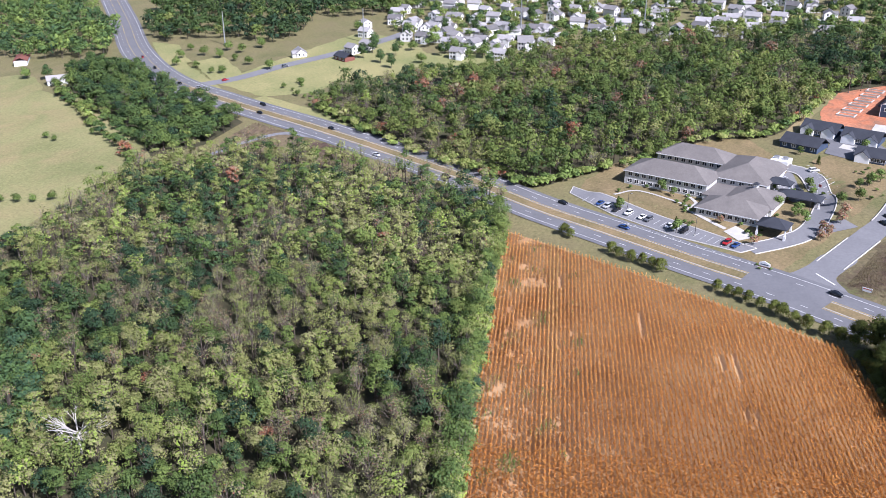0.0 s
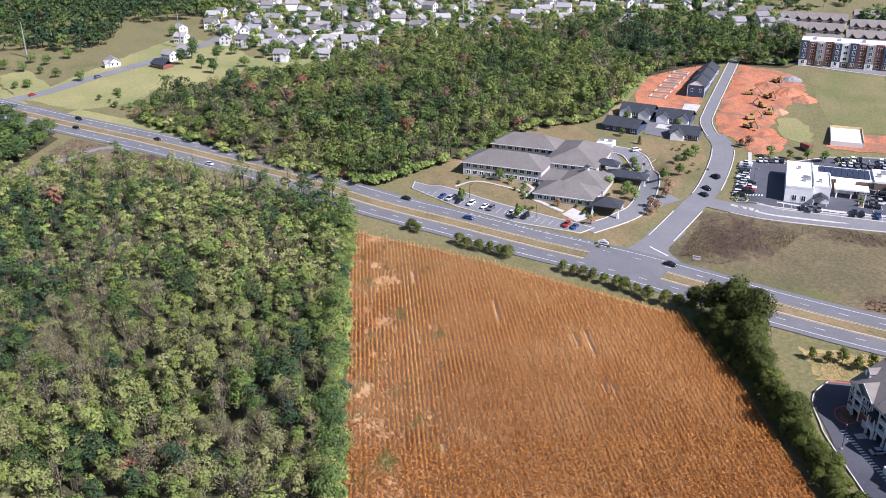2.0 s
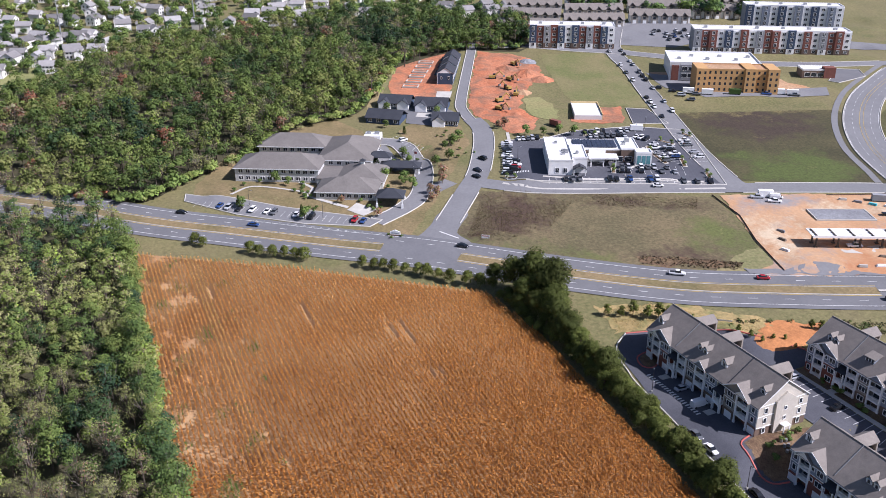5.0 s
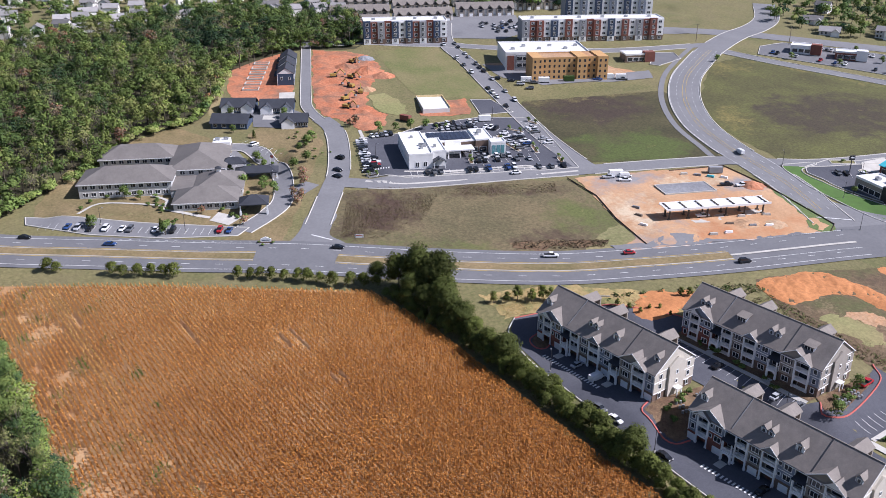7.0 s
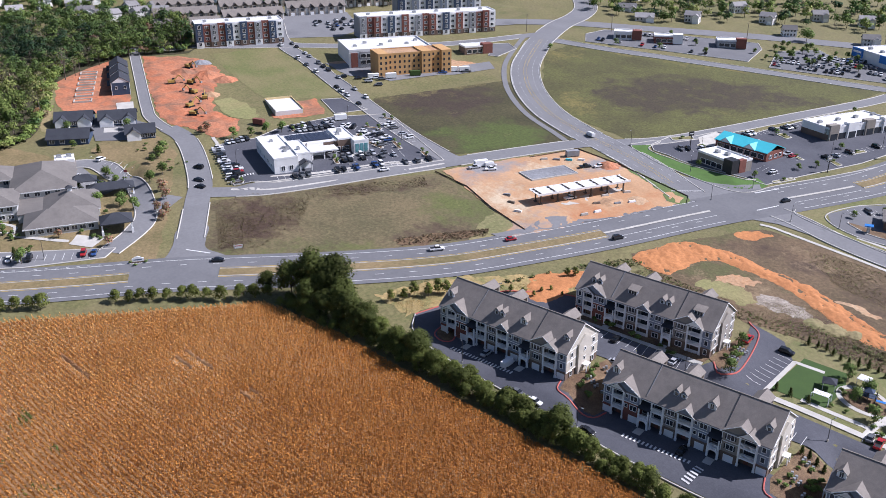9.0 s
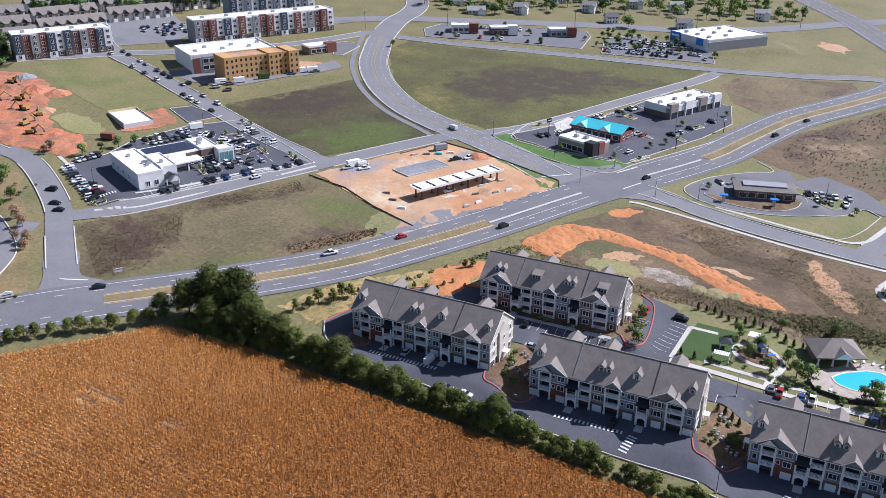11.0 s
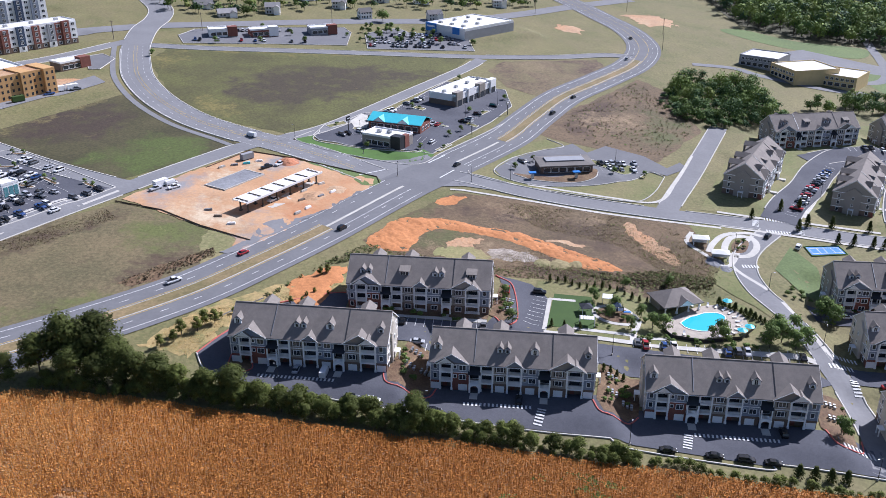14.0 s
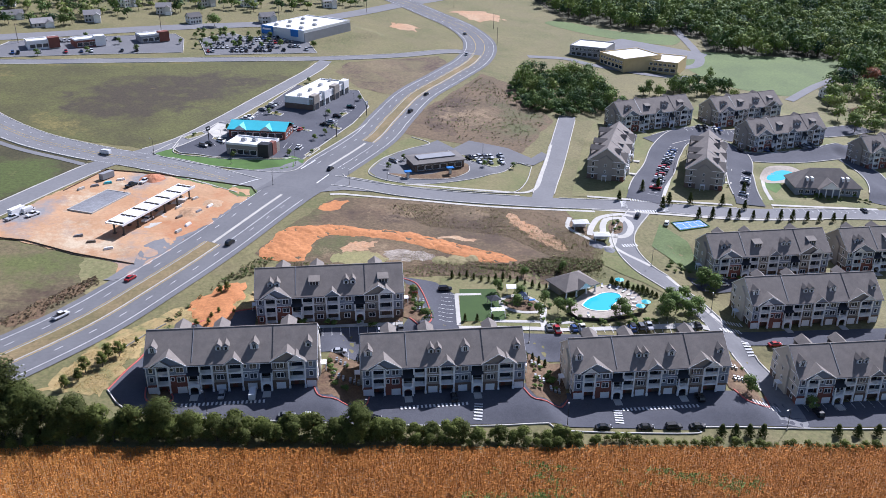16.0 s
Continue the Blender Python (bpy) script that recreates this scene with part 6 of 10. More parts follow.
# building shell in orange sheathing
shell = thing("building_shell", "four-storey hotel shell in orange sheathing boards", "building shell")
shell.matrix_basis = pose(-287, 355.3, gz(-290, 368), 0, 0, 66)
for x0, x1, y0 in ((0, 6, -1.5), (6, 26, 0), (26, 32, -1.5), (32, 38, 0), (38, 44, -2)):
    part("wall", boxes((x0, x1, y0, 15, -4, 12.2 + (0.9 if y0 < 0 else 0))), M["osb"], shell)
    n = max(1, int((x1 - x0) / 2.8))
    for i in range(n):
        for s in range(4):
            part("window_opening", boxes((x0 + (x1 - x0) * (i + 0.5) / n - 0.55, x0 + (x1 - x0) * (i + 0.5) / n + 0.55, y0 - 0.03, y0 + 0.1, s * 3.05 + 0.9, s * 3.05 + 2.4)), M["window"], shell)
for y in (3, 7, 11):
    for s in range(4):
        part("window_opening", boxes((43.9, 44.03, y - 0.55, y + 0.55, s * 3.05 + 0.9, s * 3.05 + 2.4)), M["window"], shell)
flat_roof(shell, 0, 44, 0, 15, 12.2, "clay", "osb", 0.6)

store = thing("retail_building", "big white flat-roofed building with a grey and navy front", "retail building")
store.matrix_basis = pose(-311, 354, gz(-315, 390), 0, 0, 63)
walls_box(store, 0, 50, 0, 34, 8.5, "white_wall", "white and grey front", 4)
flat_roof(store, 0, 50, 0, 34, 8.5, parapet=0.9)
part("front_panel", boxes((1, 5, -0.3, 0, -1, 7.4)), M["brick"], store)
part("front_panel", boxes((6, 14, -0.4, 0, -1, 7.8)), M["grey_wall"], store)
part("front_panel", boxes((17, 24, -0.3, 0, -1, 7.0)), M["navy_wall"], store)
part("front_panel", boxes((27, 38, -0.3, 0, -1, 6.6)), M["grey_wall"], store)
window_row(store, "dark", 6.5, 13.5, 2, -0.41, 4.5)
window_row(store, "dark", 6.5, 13.5, 2, -0.41, 0.8)
window_row(store, "dark", 27.5, 37.5, 3, -0.31, 3.5)
for i in range(6):
    roof_unit(store, 6 + i * 8, 12 + i % 2 * 9, 8.6)

# filling-station canopy under construction
deck = thing("canopy_frame", "long white steel canopy frame on a building site", "canopy")
deck.matrix_basis = pose(-115.6, 292.6, gz(-109, 310) + 0.15, 0, 0, 69.4)
for x in np.linspace(2, 42, 6):
    for y in (1.6, 5.8):
        part("post", boxes((x - 0.25, x + 0.25, y - 0.25, y + 0.25, -1, 4.6), (x - 0.6, x + 0.6, y - 0.6, y + 0.6, -1, 0.5)), M["bark"], deck)
part("deck", boxes((0, 44, 0, 7.4, 4.75, 4.95)), M["white_roof"], deck, "white metal deck")
for y in (0.0, 7.4):
    part("fascia", boxes((-0.2, 44.2, y - 0.15, y + 0.15, 4.5, 5.35)), M["trim"], deck)
for y in (2.5, 5.0):
    part("beam", boxes((0, 44, y - 0.12, y + 0.12, 4.95, 5.15)), M["trim"], deck)
for x in np.linspace(1.5, 42.5, 7):
    part("rib", boxes((x - 0.22, x + 0.22, 0.15, 7.25, 4.95, 5.3)), M["bark"], deck, "dark brown cross rib")
slab = thing("foundation_slab", "grey concrete foundation slab with pale forms", "foundation")
slab.matrix_basis = pose(-144, 314, gz(-133, 321) + 0.55, 0, 0, 70)
part("slab", boxes((0, 22.5, -11, 0, -1.5, 0.12)), M["gravel"], slab)
part("form_board", boxes((-0.4, 22.9, -11.4, -11, -1.5, 0.3), (-0.4, 22.9, 0, 0.4, -1.5, 0.3), (-0.4, 0, -11, 0, -1.5, 0.3), (22.5, 22.9, -11, 0, -1.5, 0.3)), M["concrete"], slab)

# restaurants and shops
aqua = thing("restaurant", "brick restaurant with a bright aqua metal roof", "restaurant")
aqua.matrix_basis = pose(-103, 409, gz(-87, 412), 0, 0, -8)
walls_box(aqua, 0, 28, 0, 13, 4.4, "brick", "red-brown brick walls")
part("roof", gable_roof(0, 28, 0, 13, 4.4, 2.6, 0.6), M["aqua"], aqua, "aqua metal roof")
for x in (6, 19):
    part("gable", gable_wall(x - 3, x + 3, -0.8, 3, 4.4, 2.2), M["trim"], aqua)
    part("gable_roof", gable_roof(x - 3, x + 3, -0.8, 5, 4.4, 2.2, 0.3, 0.15, along="y"), M["aqua"], aqua)
window_row(aqua, "dark", 1, 27, 7, 0, 1.0)
for y in (3, 7, 10.5):
    add_window(aqua, "double", 28, y, 1.2, 90)

cube = thing("restaurant", "small tan and dark box restaurant with a white flat roof", "restaurant")
cube.matrix_basis = pose(-99, 386, gz(-87, 388), 0, 0, -15)
walls_box(cube, 0, 21, 0, 12, 5.2, "tan_siding", "tan panelled walls")
flat_roof(cube, 0, 21, 0, 12, 5.2)
part("dark_tower", boxes((16, 21.2, -0.5, 4, 0, 6.4)), M["black_metal"], cube)
part("dark_tower", boxes((19, 21.4, 4, 8, 0, 6.0)), M["brick"], cube)
window_row(cube, "dark", 2, 15, 4, 0, 0.8)
roof_unit(cube, 6, 6, 5.3)
roof_unit(cube, 11, 7, 5.3)

strip = thing("shop_row", "white row of shops with a stepped parapet", "shop row")
strip.matrix_basis = pose(-68, 453, gz(-70, 477), 0, 0, 70)
walls_box(strip, 0, 42, 0, 17, 6.0, "white_wall", "cream rendered walls")
flat_roof(strip, 0, 42, 0, 17, 6.0)
for x in (0, 12, 24, 36):
    part("tower", boxes((x, x + 6, -0.8, 2.5, 0, 7.8)), M["white_wall" if x % 24 else "tan_siding"], strip)
    part("storefront", boxes((x + 0.8, x + 5.2, -0.88, -0.7, 0, 3.4)), M["window"], strip)
    part("storefront", boxes((x + 6.4, x + 11.6 if x < 36 else x + 6, -0.08, 0.1, 0, 3.2)), M["window"], strip)
    roof_unit(strip, x + 4, 10, 6.1)
part("dark_corner", boxes((-0.1, 5, 0, 17.1, 0, 3.0)), M["brick_tan"], strip)

big = thing("big_store", "big white flat-roofed store with a bright blue front corner", "store")
big.matrix_basis = pose(-126, 617, gz(-95, 628), 0, 0, -32) @ Matrix.Diagonal((1.25, 1.1, 1.0, 1.0))
walls_box(big, 0, 31, 0, 46, 7.0, "white_wall", "white walls", 4)
walls_box(big, 31, 31.4, 0, 46, 6.0, "grey_wall")
flat_roof(big, 0, 31, 0, 46, 7.0)
part("blue_front", boxes((1, 9, -0.6, 0, 2.4, 8.0)), M["blue_sign"], big)
part("blue_front", boxes((22, 27, -0.6, 0, 3.0, 7.6)), M["blue_sign"], big)
part("sign_bar", boxes((2, 8, -0.75, -0.6, 5.2, 6.4)), M["trim"], big)
for i in range(8):
    roof_unit(big, 6 + i % 3 * 9, 7 + i // 3 * 13, 7.1)

bank = thing("bank", "low brown brick bank with a grey panelled roof", "bank")
bank.matrix_basis = pose(-12, 379, gz(0, 390), 0, 0, 20)
walls_box(bank, 0, 24, 0, 13, 4.2, "brick_tan", "brown brick walls")
part("roof", hip_roof(0, 24, 0, 13, 4.2, 0.9, 0.9, 0.5), M["shingle_grey"], bank)
part("solar_roof_panel", boxes((3, 21, 3.5, 9.5, 4.9, 5.25)), M["grey_wall"], bank)
window_row(bank, "dark", 1, 23, 6, 0, 0.9)
for y in (3, 7, 10):
    add_window(bank, "double", 24, y, 1.1, 90)

for x, y, a, lx, ly, h, wall, lab in ((91, 626, -26, 26, 24, 7, "grey_wall", "grey block building with a white flat roof"), (110, 611, -63, 27, 32, 7.5, "yellow_wall", "sandy yellow block building with a white flat roof"), (135, 600, -27, 27, 26, 7, "yellow_wall", "sandy yellow block building with a pale roof")):
    b = thing("block_building", lab, "commercial building", "block buildings in a row")
    b.matrix_basis = pose(x, y, gz(x + 12, y), 0, 0, a)
    walls_box(b, 0, lx, 0, ly, h, wall, down=4)
    flat_roof(b, 0, lx, 0, ly, h, trim=wall)
    window_row(b, "dark", 1, lx - 1, 6, 0, 1.0)
    window_row(b, "double", 1, lx - 1, 8, 0, 4.6)

# three small restaurants by the far road
for x, y, a, w in ((-250, 531, 32, "white_wall"), (-226, 543, 36, "brick"), (-193, 566, 35, "grey_wall"), (-287.5, 427, 66, "brick_tan")):
    b = thing("small_restaurant", "small flat-roofed restaurant with a raised corner", "restaurant", "restaurants by the far road")
    b.matrix_basis = spot(x, y, a)
    walls_box(b, 0, 18, 0, 11, 4.6, w)
    flat_roof(b, 0, 18, 0, 11, 4.6)
    part("tower", boxes((12, 18.3, -0.6, 5, 0, 6.2)), M["brick" if w != "brick" else "white_wall"], b)
    window_row(b, "dark", 1, 12, 3, 0, 0.9)

# cottages with dark roofs
def cottage(label, lx, ly, h=3.0, gables=2):
    c = thing("cottage", label, "cottage", "cottages with dark roofs")
    walls_box(c, -lx / 2, lx / 2, 0, ly, h, "navy_wall", "navy siding")
    part("roof", gable_roof(-lx / 2, lx / 2, 0, ly, h, ly * 0.27, 0.6), M["shingle_dark"], c, "charcoal shingled roof")
    for x0 in (-lx / 2 + 0.4, lx / 2 - 6.6)[:gables]:
        part("front_gable", boxes((x0, x0 + 6.2, -1.6, 1, -1.5, h)), M["trim"], c, "white garage front")
        part("gable", gable_wall(x0, x0 + 6.2, -1.6, -1.2, h, 2.2), M["trim"], c)
        part("gable_roof", gable_roof(x0, x0 + 6.2, -1.6, 4.5, h, 2.2, 0.35, 0.15, along="y"), M["shingle_dark"], c)
    for x in (-0.9, 0.9) if gables == 2 else (0.5, 3.0, 5.6) if gables else (-lx * 0.38, -lx * 0.13, lx * 0.13, lx * 0.38):
        add_window(c, "double", x, 0, 1.0, simple=True)
    return c


cot = cottage("low cottage with charcoal roof and white garage gables", 17, 12)
cot.matrix_basis = spot(-323.4, 193.8, 60)
copy_thing(cot, spot(-311.8, 210.5, 62))
back = cottage("low navy cottage with charcoal roof", 18, 12, gables=0)
back.matrix_basis = spot(-302.8, 181.8, 56)
small = cottage("small dark cottage with a charcoal roof", 13, 11, gables=1)
small.matrix_basis = spot(-287.8, 210, 64)
# terrace of new houses standing end-on to the street
terrace = thing("terrace", "terrace of new navy houses with charcoal roofs and white trim", "terraced houses")
terrace.matrix_basis = pose(-350.8, 237.0, gz(-374, 244), 0, 0, 155.2)
for i in range(3):
    x0, x1, up = i * 17.0, i * 17.0 + 17.0, 0.6 * i
    part("wall", boxes((x0, x1, 0, 9.2, -2.5, 4.6 + up)), M["navy_wall"], terrace, "navy clapboard wall")
    part("roof", gable_roof(x0 + 0.3, x1 - 0.3, 0, 9.2, 4.6 + up, 3.0, 0.5), M["shingle_dark"], terrace, "charcoal shingled roof")
    part("gable", gable_wall(x0, x0 + 0.3, 0, 9.2, 4.6 + up, 3.0, along="x"), M["trim"], terrace, "white gable end")
    part("porch_roof", boxes((x0 + 2, x1 - 2, 9.2, 11.2, 2.8 + up, 3.05 + up)), M["shingle_dark"], terrace)
    part("corner_board", boxes((x0 - 0.08, x0 + 0.2, -0.08, 0.2, -2, 4.6 + up), (x0 - 0.08, x0 + 0.2, 9.0, 9.28, -2, 4.6 + up)), M["trim"], terrace)
    for k in range(4):
        add_window(terrace, "double", x0 + 2.2 + k * 4.2, 0, 1.2 + up, simple=True)
    for y in (2.4, 6.8):
        add_window(terrace, "single", x0, y, 1.2, -90, simple=True)

# clubhouse and pool pavilion
club = thing("clubhouse", "grey clubhouse with steep shingled roof and white porch", "clubhouse")
club.matrix_basis = pose(167, 387, gz(185, 402), 0, 0, -3)
walls_box(club, 0, 30, 0, 16, 4.0, "blue_siding")
part("roof", hip_roof(0, 30, 0, 16, 4.0, 7.0, 0.8), M["shingle"], club)
part("porch_gable", gable_wall(10, 20, -2.5, -2.0, 4.0, 3.6), M["trim"], club)
part("gable_roof", gable_roof(10, 20, -2.5, 6, 4.0, 3.6, 0.4, 0.2, along="y"), M["shingle"], club)
for x in (10.3, 13.4, 16.6, 19.7):
    part("post", boxes((x - 0.2, x + 0.2, -2.4, -2.0, -1, 4.0)), M["trim"], club)
for x in (5, 7.3, 21.5, 23.8):
    part("skylight", boxes((x, x + 1.0, 2.0, 4.6, 5.8, 8.0)), M["trim"], club)
window_row(club, "double", 1, 10, 3, 0, 1.0)
window_row(club, "double", 20, 29, 3, 0, 1.0)

pav = thing("pool_pavilion", "open pool pavilion with hipped shingle roof on white posts", "pavilion")
pav.matrix_basis = pose(47, 279.5, gz(60, 272), 0, 0, 30)
part("roof", hip_roof(-7, 7, -5.5, 5.5, 3.6, 3.6, 0.6), M["shingle"], pav)
part("store_room", boxes((-6.5, 0, -1, 5, -1, 3.5)), M["tan_siding"], pav)
for x in (-6.4, -2.0, 2.4, 6.4):
    for y in (-5, 5):
        part("post", boxes((x - 0.2, x + 0.2, y - 0.2, y + 0.2, -1, 3.5), (x - 0.32, x + 0.32, y - 0.32, y + 0.32, -1, 0.9)), M["trim"], pav)
part("cross_gable", gable_wall(-2.5, 3.5, -6.4, -6.0, 3.4, 2.2), M["trim"], pav)
part("gable_roof", gable_roof(-2.5, 3.5, -6.4, -1, 3.4, 2.2, 0.3, 0.15, along="y"), M["shingle"], pav)


# ---- suburban houses ----
def house(label, lx, ly, h, wing=True, category="house"):
    """A small far house; its windows and garage door are shallow fields of the wall's mesh."""
    c = thing("house", label, category, "suburban houses")
    bm = boxes((-lx / 2, lx / 2, 0, ly, -2, h))
    for z in (1.0,) if h < 4 else (1.0, 3.7):
        for x in (-lx * 0.36, -lx * 0.16) + (() if wing else (lx * 0.08, lx * 0.32)):
            box_bm(bm, x - 0.5, x + 0.5, -0.08, 0.02, z, z + 1.4, 1)
        for y in (ly * 0.3, ly * 0.7):
            box_bm(bm, lx / 2 - 0.02, lx / 2 + 0.08, y - 0.5, y + 0.5, z, z + 1.4, 1)
            box_bm(bm, -lx / 2 - 0.08, -lx / 2 + 0.02, y - 0.5, y + 0.5, z, z + 1.4, 1)
    for k in (0, 1):
        gx = (-lx / 2, lx / 2 - 0.2)[k]
        v = [bm.verts.new(q) for q in ((gx, 0, h), (gx, ly, h), (gx, ly / 2, h + ly * 0.33), (gx + 0.2, 0, h), (gx + 0.2, ly, h), (gx + 0.2, ly / 2, h + ly * 0.33))]
        for q in ((0, 2, 1), (3, 4, 5), (0, 3, 5, 2), (1, 2, 5, 4)):
            bm.faces.new([v[i] for i in q])
    part("wall", bm, [M["house_wall"], M["window"]], c)
    part("roof", gable_roof(-lx / 2, lx / 2, 0, ly, h, ly * 0.33, 0.5), M["house_roof"], c)
    if wing:
        bm = gable_wall(lx * 0.08, lx * 0.5, -2.6, -2.3, h - 0.4, lx * 0.14)
        box_bm(bm, lx * 0.08, lx * 0.5, -2.6, 0.5, -2, h - 0.4)
        box_bm(bm, lx * 0.14, lx * 0.44, -2.68, -2.58, 0, 2.2, 1)
        part("wing_wall", bm, [M["house_wall"], M["trim"]], c)
        part("wing_roof", gable_roof(lx * 0.08, lx * 0.5, -2.6, ly * 0.45, h - 0.4, lx * 0.14, 0.35, 0.18, along="y"), M["house_roof"], c)
    return c


H_RNG = random.Random(5)
HOUSES = [house("two-storey suburban house with pale siding", 10.5, 7.6, 5.2), house("two-storey pale house with grey roof", 9, 7.5, 5.0, False), house("single-storey suburban house with pale siding", 13, 7.8, 3.0)]
SUBURB = [(-548, -80), (-480, -30), (-486, 35), (-505, 90), (-528, 170), (-535, 205), (-512, 275), (-480, 335), (-520, 350), (-610, 330), (-680, 250), (-690, 100), (-690, -60), (-640, -110)]
spots = []
for i in range(-14, 26):
    for j in range(-2, 16):
        u, v = i * 18.0 + H_RNG.uniform(-5, 5), j * 22.0 + (j % 2) * 6 + H_RNG.uniform(-5, 5)
        x, y = -490 + u * 0.25 - v * 0.95, 60 + u * 0.95 + v * 0.25
        if inside(SUBURB, np.array(x), np.array(y)) and H_RNG.random() < 0.66:
            spots.append((x, y, 76 + (180 if j % 2 else 0) + H_RNG.choice((0, 0, 90)) + H_RNG.uniform(-25, 25)))
spots += [(-560, -110, 40), (-530, -100, 70), (-512, -50, 75), (-505, -10, 100), (-264, 588, 35), (-240, 612, 20), (-174, 630, 40), (-126, 648, 30), (-203, 652, 10), (-180, 690, 40), (-232, 668, 60), (-290, 604, 35), (-310, 640, 20), (-150, 700, 30), (-90, 720, 20), (-480, -96, 55), (-491, -88, 60), (-476, -135, 30), (370, 560, 10), (340, 700, 30), (255, 560, 20), (-401, -277, 130), (-498, -22, 70), (-502, -5, 80), (-502, 12, 75), (-545, -49, 60), (-535, 31, 80), (-467, -15, 75), (-464, 14, 75), (-491, 29, 80)]
for k, (x, y, a) in enumerate(spots):
    src = HOUSES[H_RNG.choice((0, 0, 1, 2))] if k > 2 else HOUSES[k]
    if k < 3:
        src.matrix_basis = spot(x, y, a)
    else:
        copy_thing(src, spot(x, y, a))
barn = thing("red_lodge", "low brick-red lodge with a dark gabled roof", "lodge", m=spot(-463, -97, 50))
walls_box(barn, -7, 7, 0, 8, 3.0, "brick", down=2)
part("roof", gable_roof(-7, 7, 0, 8, 3.0, 2.4, 0.6), M["shingle_dark"], barn)
for x in (-4.5, 0, 4.5):
    add_window(barn, "double", x, 0, 1.0, simple=True)
shed = thing("farm_shed", "long white farm shed with a brick-red roof", "shed", m=spot(-455, -348, 30))
walls_box(shed, -12, 12, 0, 9, 3.6, "white_wall", down=3)
part("roof", gable_roof(-12, 12, 0, 9, 3.6, 2.2, 0.5), M["brick"], shed)
# dense townhouse rows with grey roofs
town = thing("townhouse_row", "row of townhouses with brown-grey shingled roofs", "townhouses", "townhouse rows")
walls_box(town, 0, 42, 0, 11, 5.4, "house_wall", down=3)
part("roof", gable_roof(0, 42, 0, 11, 5.4, 3.8, 0.5), M["shingle_light"], town)
for i in range(6):
    part("bay", boxes((i * 7 + 1, i * 7 + 5.5, -1.5, 0.3, -2, 5.0), (i * 7 + 2.2, i * 7 + 4.2, -1.6, -1.45, 3.3, 4.7, 1), (i * 7 + 2.0, i * 7 + 4.5, -1.6, -1.45, 0, 2.2, 2)), [M["tan_siding"], M["window"], M["trim"]], town)
    part("gable_roof", gable_roof(i * 7 + 1, i * 7 + 5.5, -1.5, 3.5, 5.0, 2.2, 0.3, 0.18, along="y"), M["shingle_light"], town)
first = True
for i in range(4):
    for j in range(3):
        x, y = -450 - j * 27 + i * 6, 325 + i * 48 + j * 14 - 20
        if x > -425:
            continue
        m = spot(x, y, 66 + (i % 2) * 6)
        if first:
            town.matrix_basis, first = m, False
        else:
            copy_thing(town, m)

# ---- trees ----
TREE_RNG = np.random.default_rng(7)


def leaf_quads(rng, centres, radii, count, leaf, flat=0.8, low=-0.5):
    """Small leaf sprays on the outside of a crown made of several lobes, each with the rounded crown's normal."""
    k = rng.integers(0, len(centres), count)
    d = rng.normal(size=(count, 3))
    d /= np.linalg.norm(d, axis=1)[:, None]
    d[:, 2] = np.where(d[:, 2] < low, -d[:, 2], d[:, 2])
    r = radii[k] * rng.uniform(0.45, 1.22, count)
    p = centres[k] + d * r[:, None] * np.array([1, 1, flat])
    nrm = d + rng.normal(size=(count, 3)) * 0.40 + np.array([0, 0, 0.3])
    nrm /= np.linalg.norm(nrm, axis=1)[:, None]
    a = np.cross(nrm, rng.normal(size=(count, 3)))
    a /= np.linalg.norm(a, axis=1)[:, None]
    b = np.cross(nrm, a)
    s = leaf * rng.uniform(0.55, 1.25, count)[:, None]
    w = rng.uniform(0.55, 1.0, count)[:, None]
    v = np.stack([p - a * s * 0.5 - b * s * w * 0.45, p + a * s * 0.6 - b * s * w * 0.1 + nrm * s * 0.1, p - a * s * 0.15 + b * s * w * 0.65], 1)
    soft = d * 0.55 + (p - centres.mean(0)) / (np.abs(centres - centres.mean(0)).max() + radii.max()) * 0.75 + nrm * 0.6 + np.array([0, 0, 0.1])
    soft /= np.linalg.norm(soft, axis=1)[:, None]
    return v.reshape(-1, 3), np.repeat(soft, 3, 0)


def sticks(rng, starts, ends, r0, r1):
    """Three-sided tapering branches from starts to ends."""
    n = len(starts)
    d = ends - starts
    d = d / np.maximum(np.linalg.norm(d, axis=1), 1e-6)[:, None]
    a = np.cross(d, np.array([0.3, 0.9, 0.31]))
    a /= np.maximum(np.linalg.norm(a, axis=1), 1e-6)[:, None]
    b = np.cross(d, a)
    v = []
    for q, r in ((starts, r0), (ends, r1)):
        for ang in (0, 2.094, 4.189):
            v.append(q + (a * math.cos(ang) + b * math.sin(ang)) * np.reshape(r, (-1, 1)))
    v = np.stack(v, 1).reshape(-1, 3)
    i = np.arange(n)[:, None] * 6
    f = np.concatenate([i + np.array([[0, 1, 4, 3]]), i + np.array([[1, 2, 5, 4]]), i + np.array([[2, 0, 3, 5]])])
    return v, f


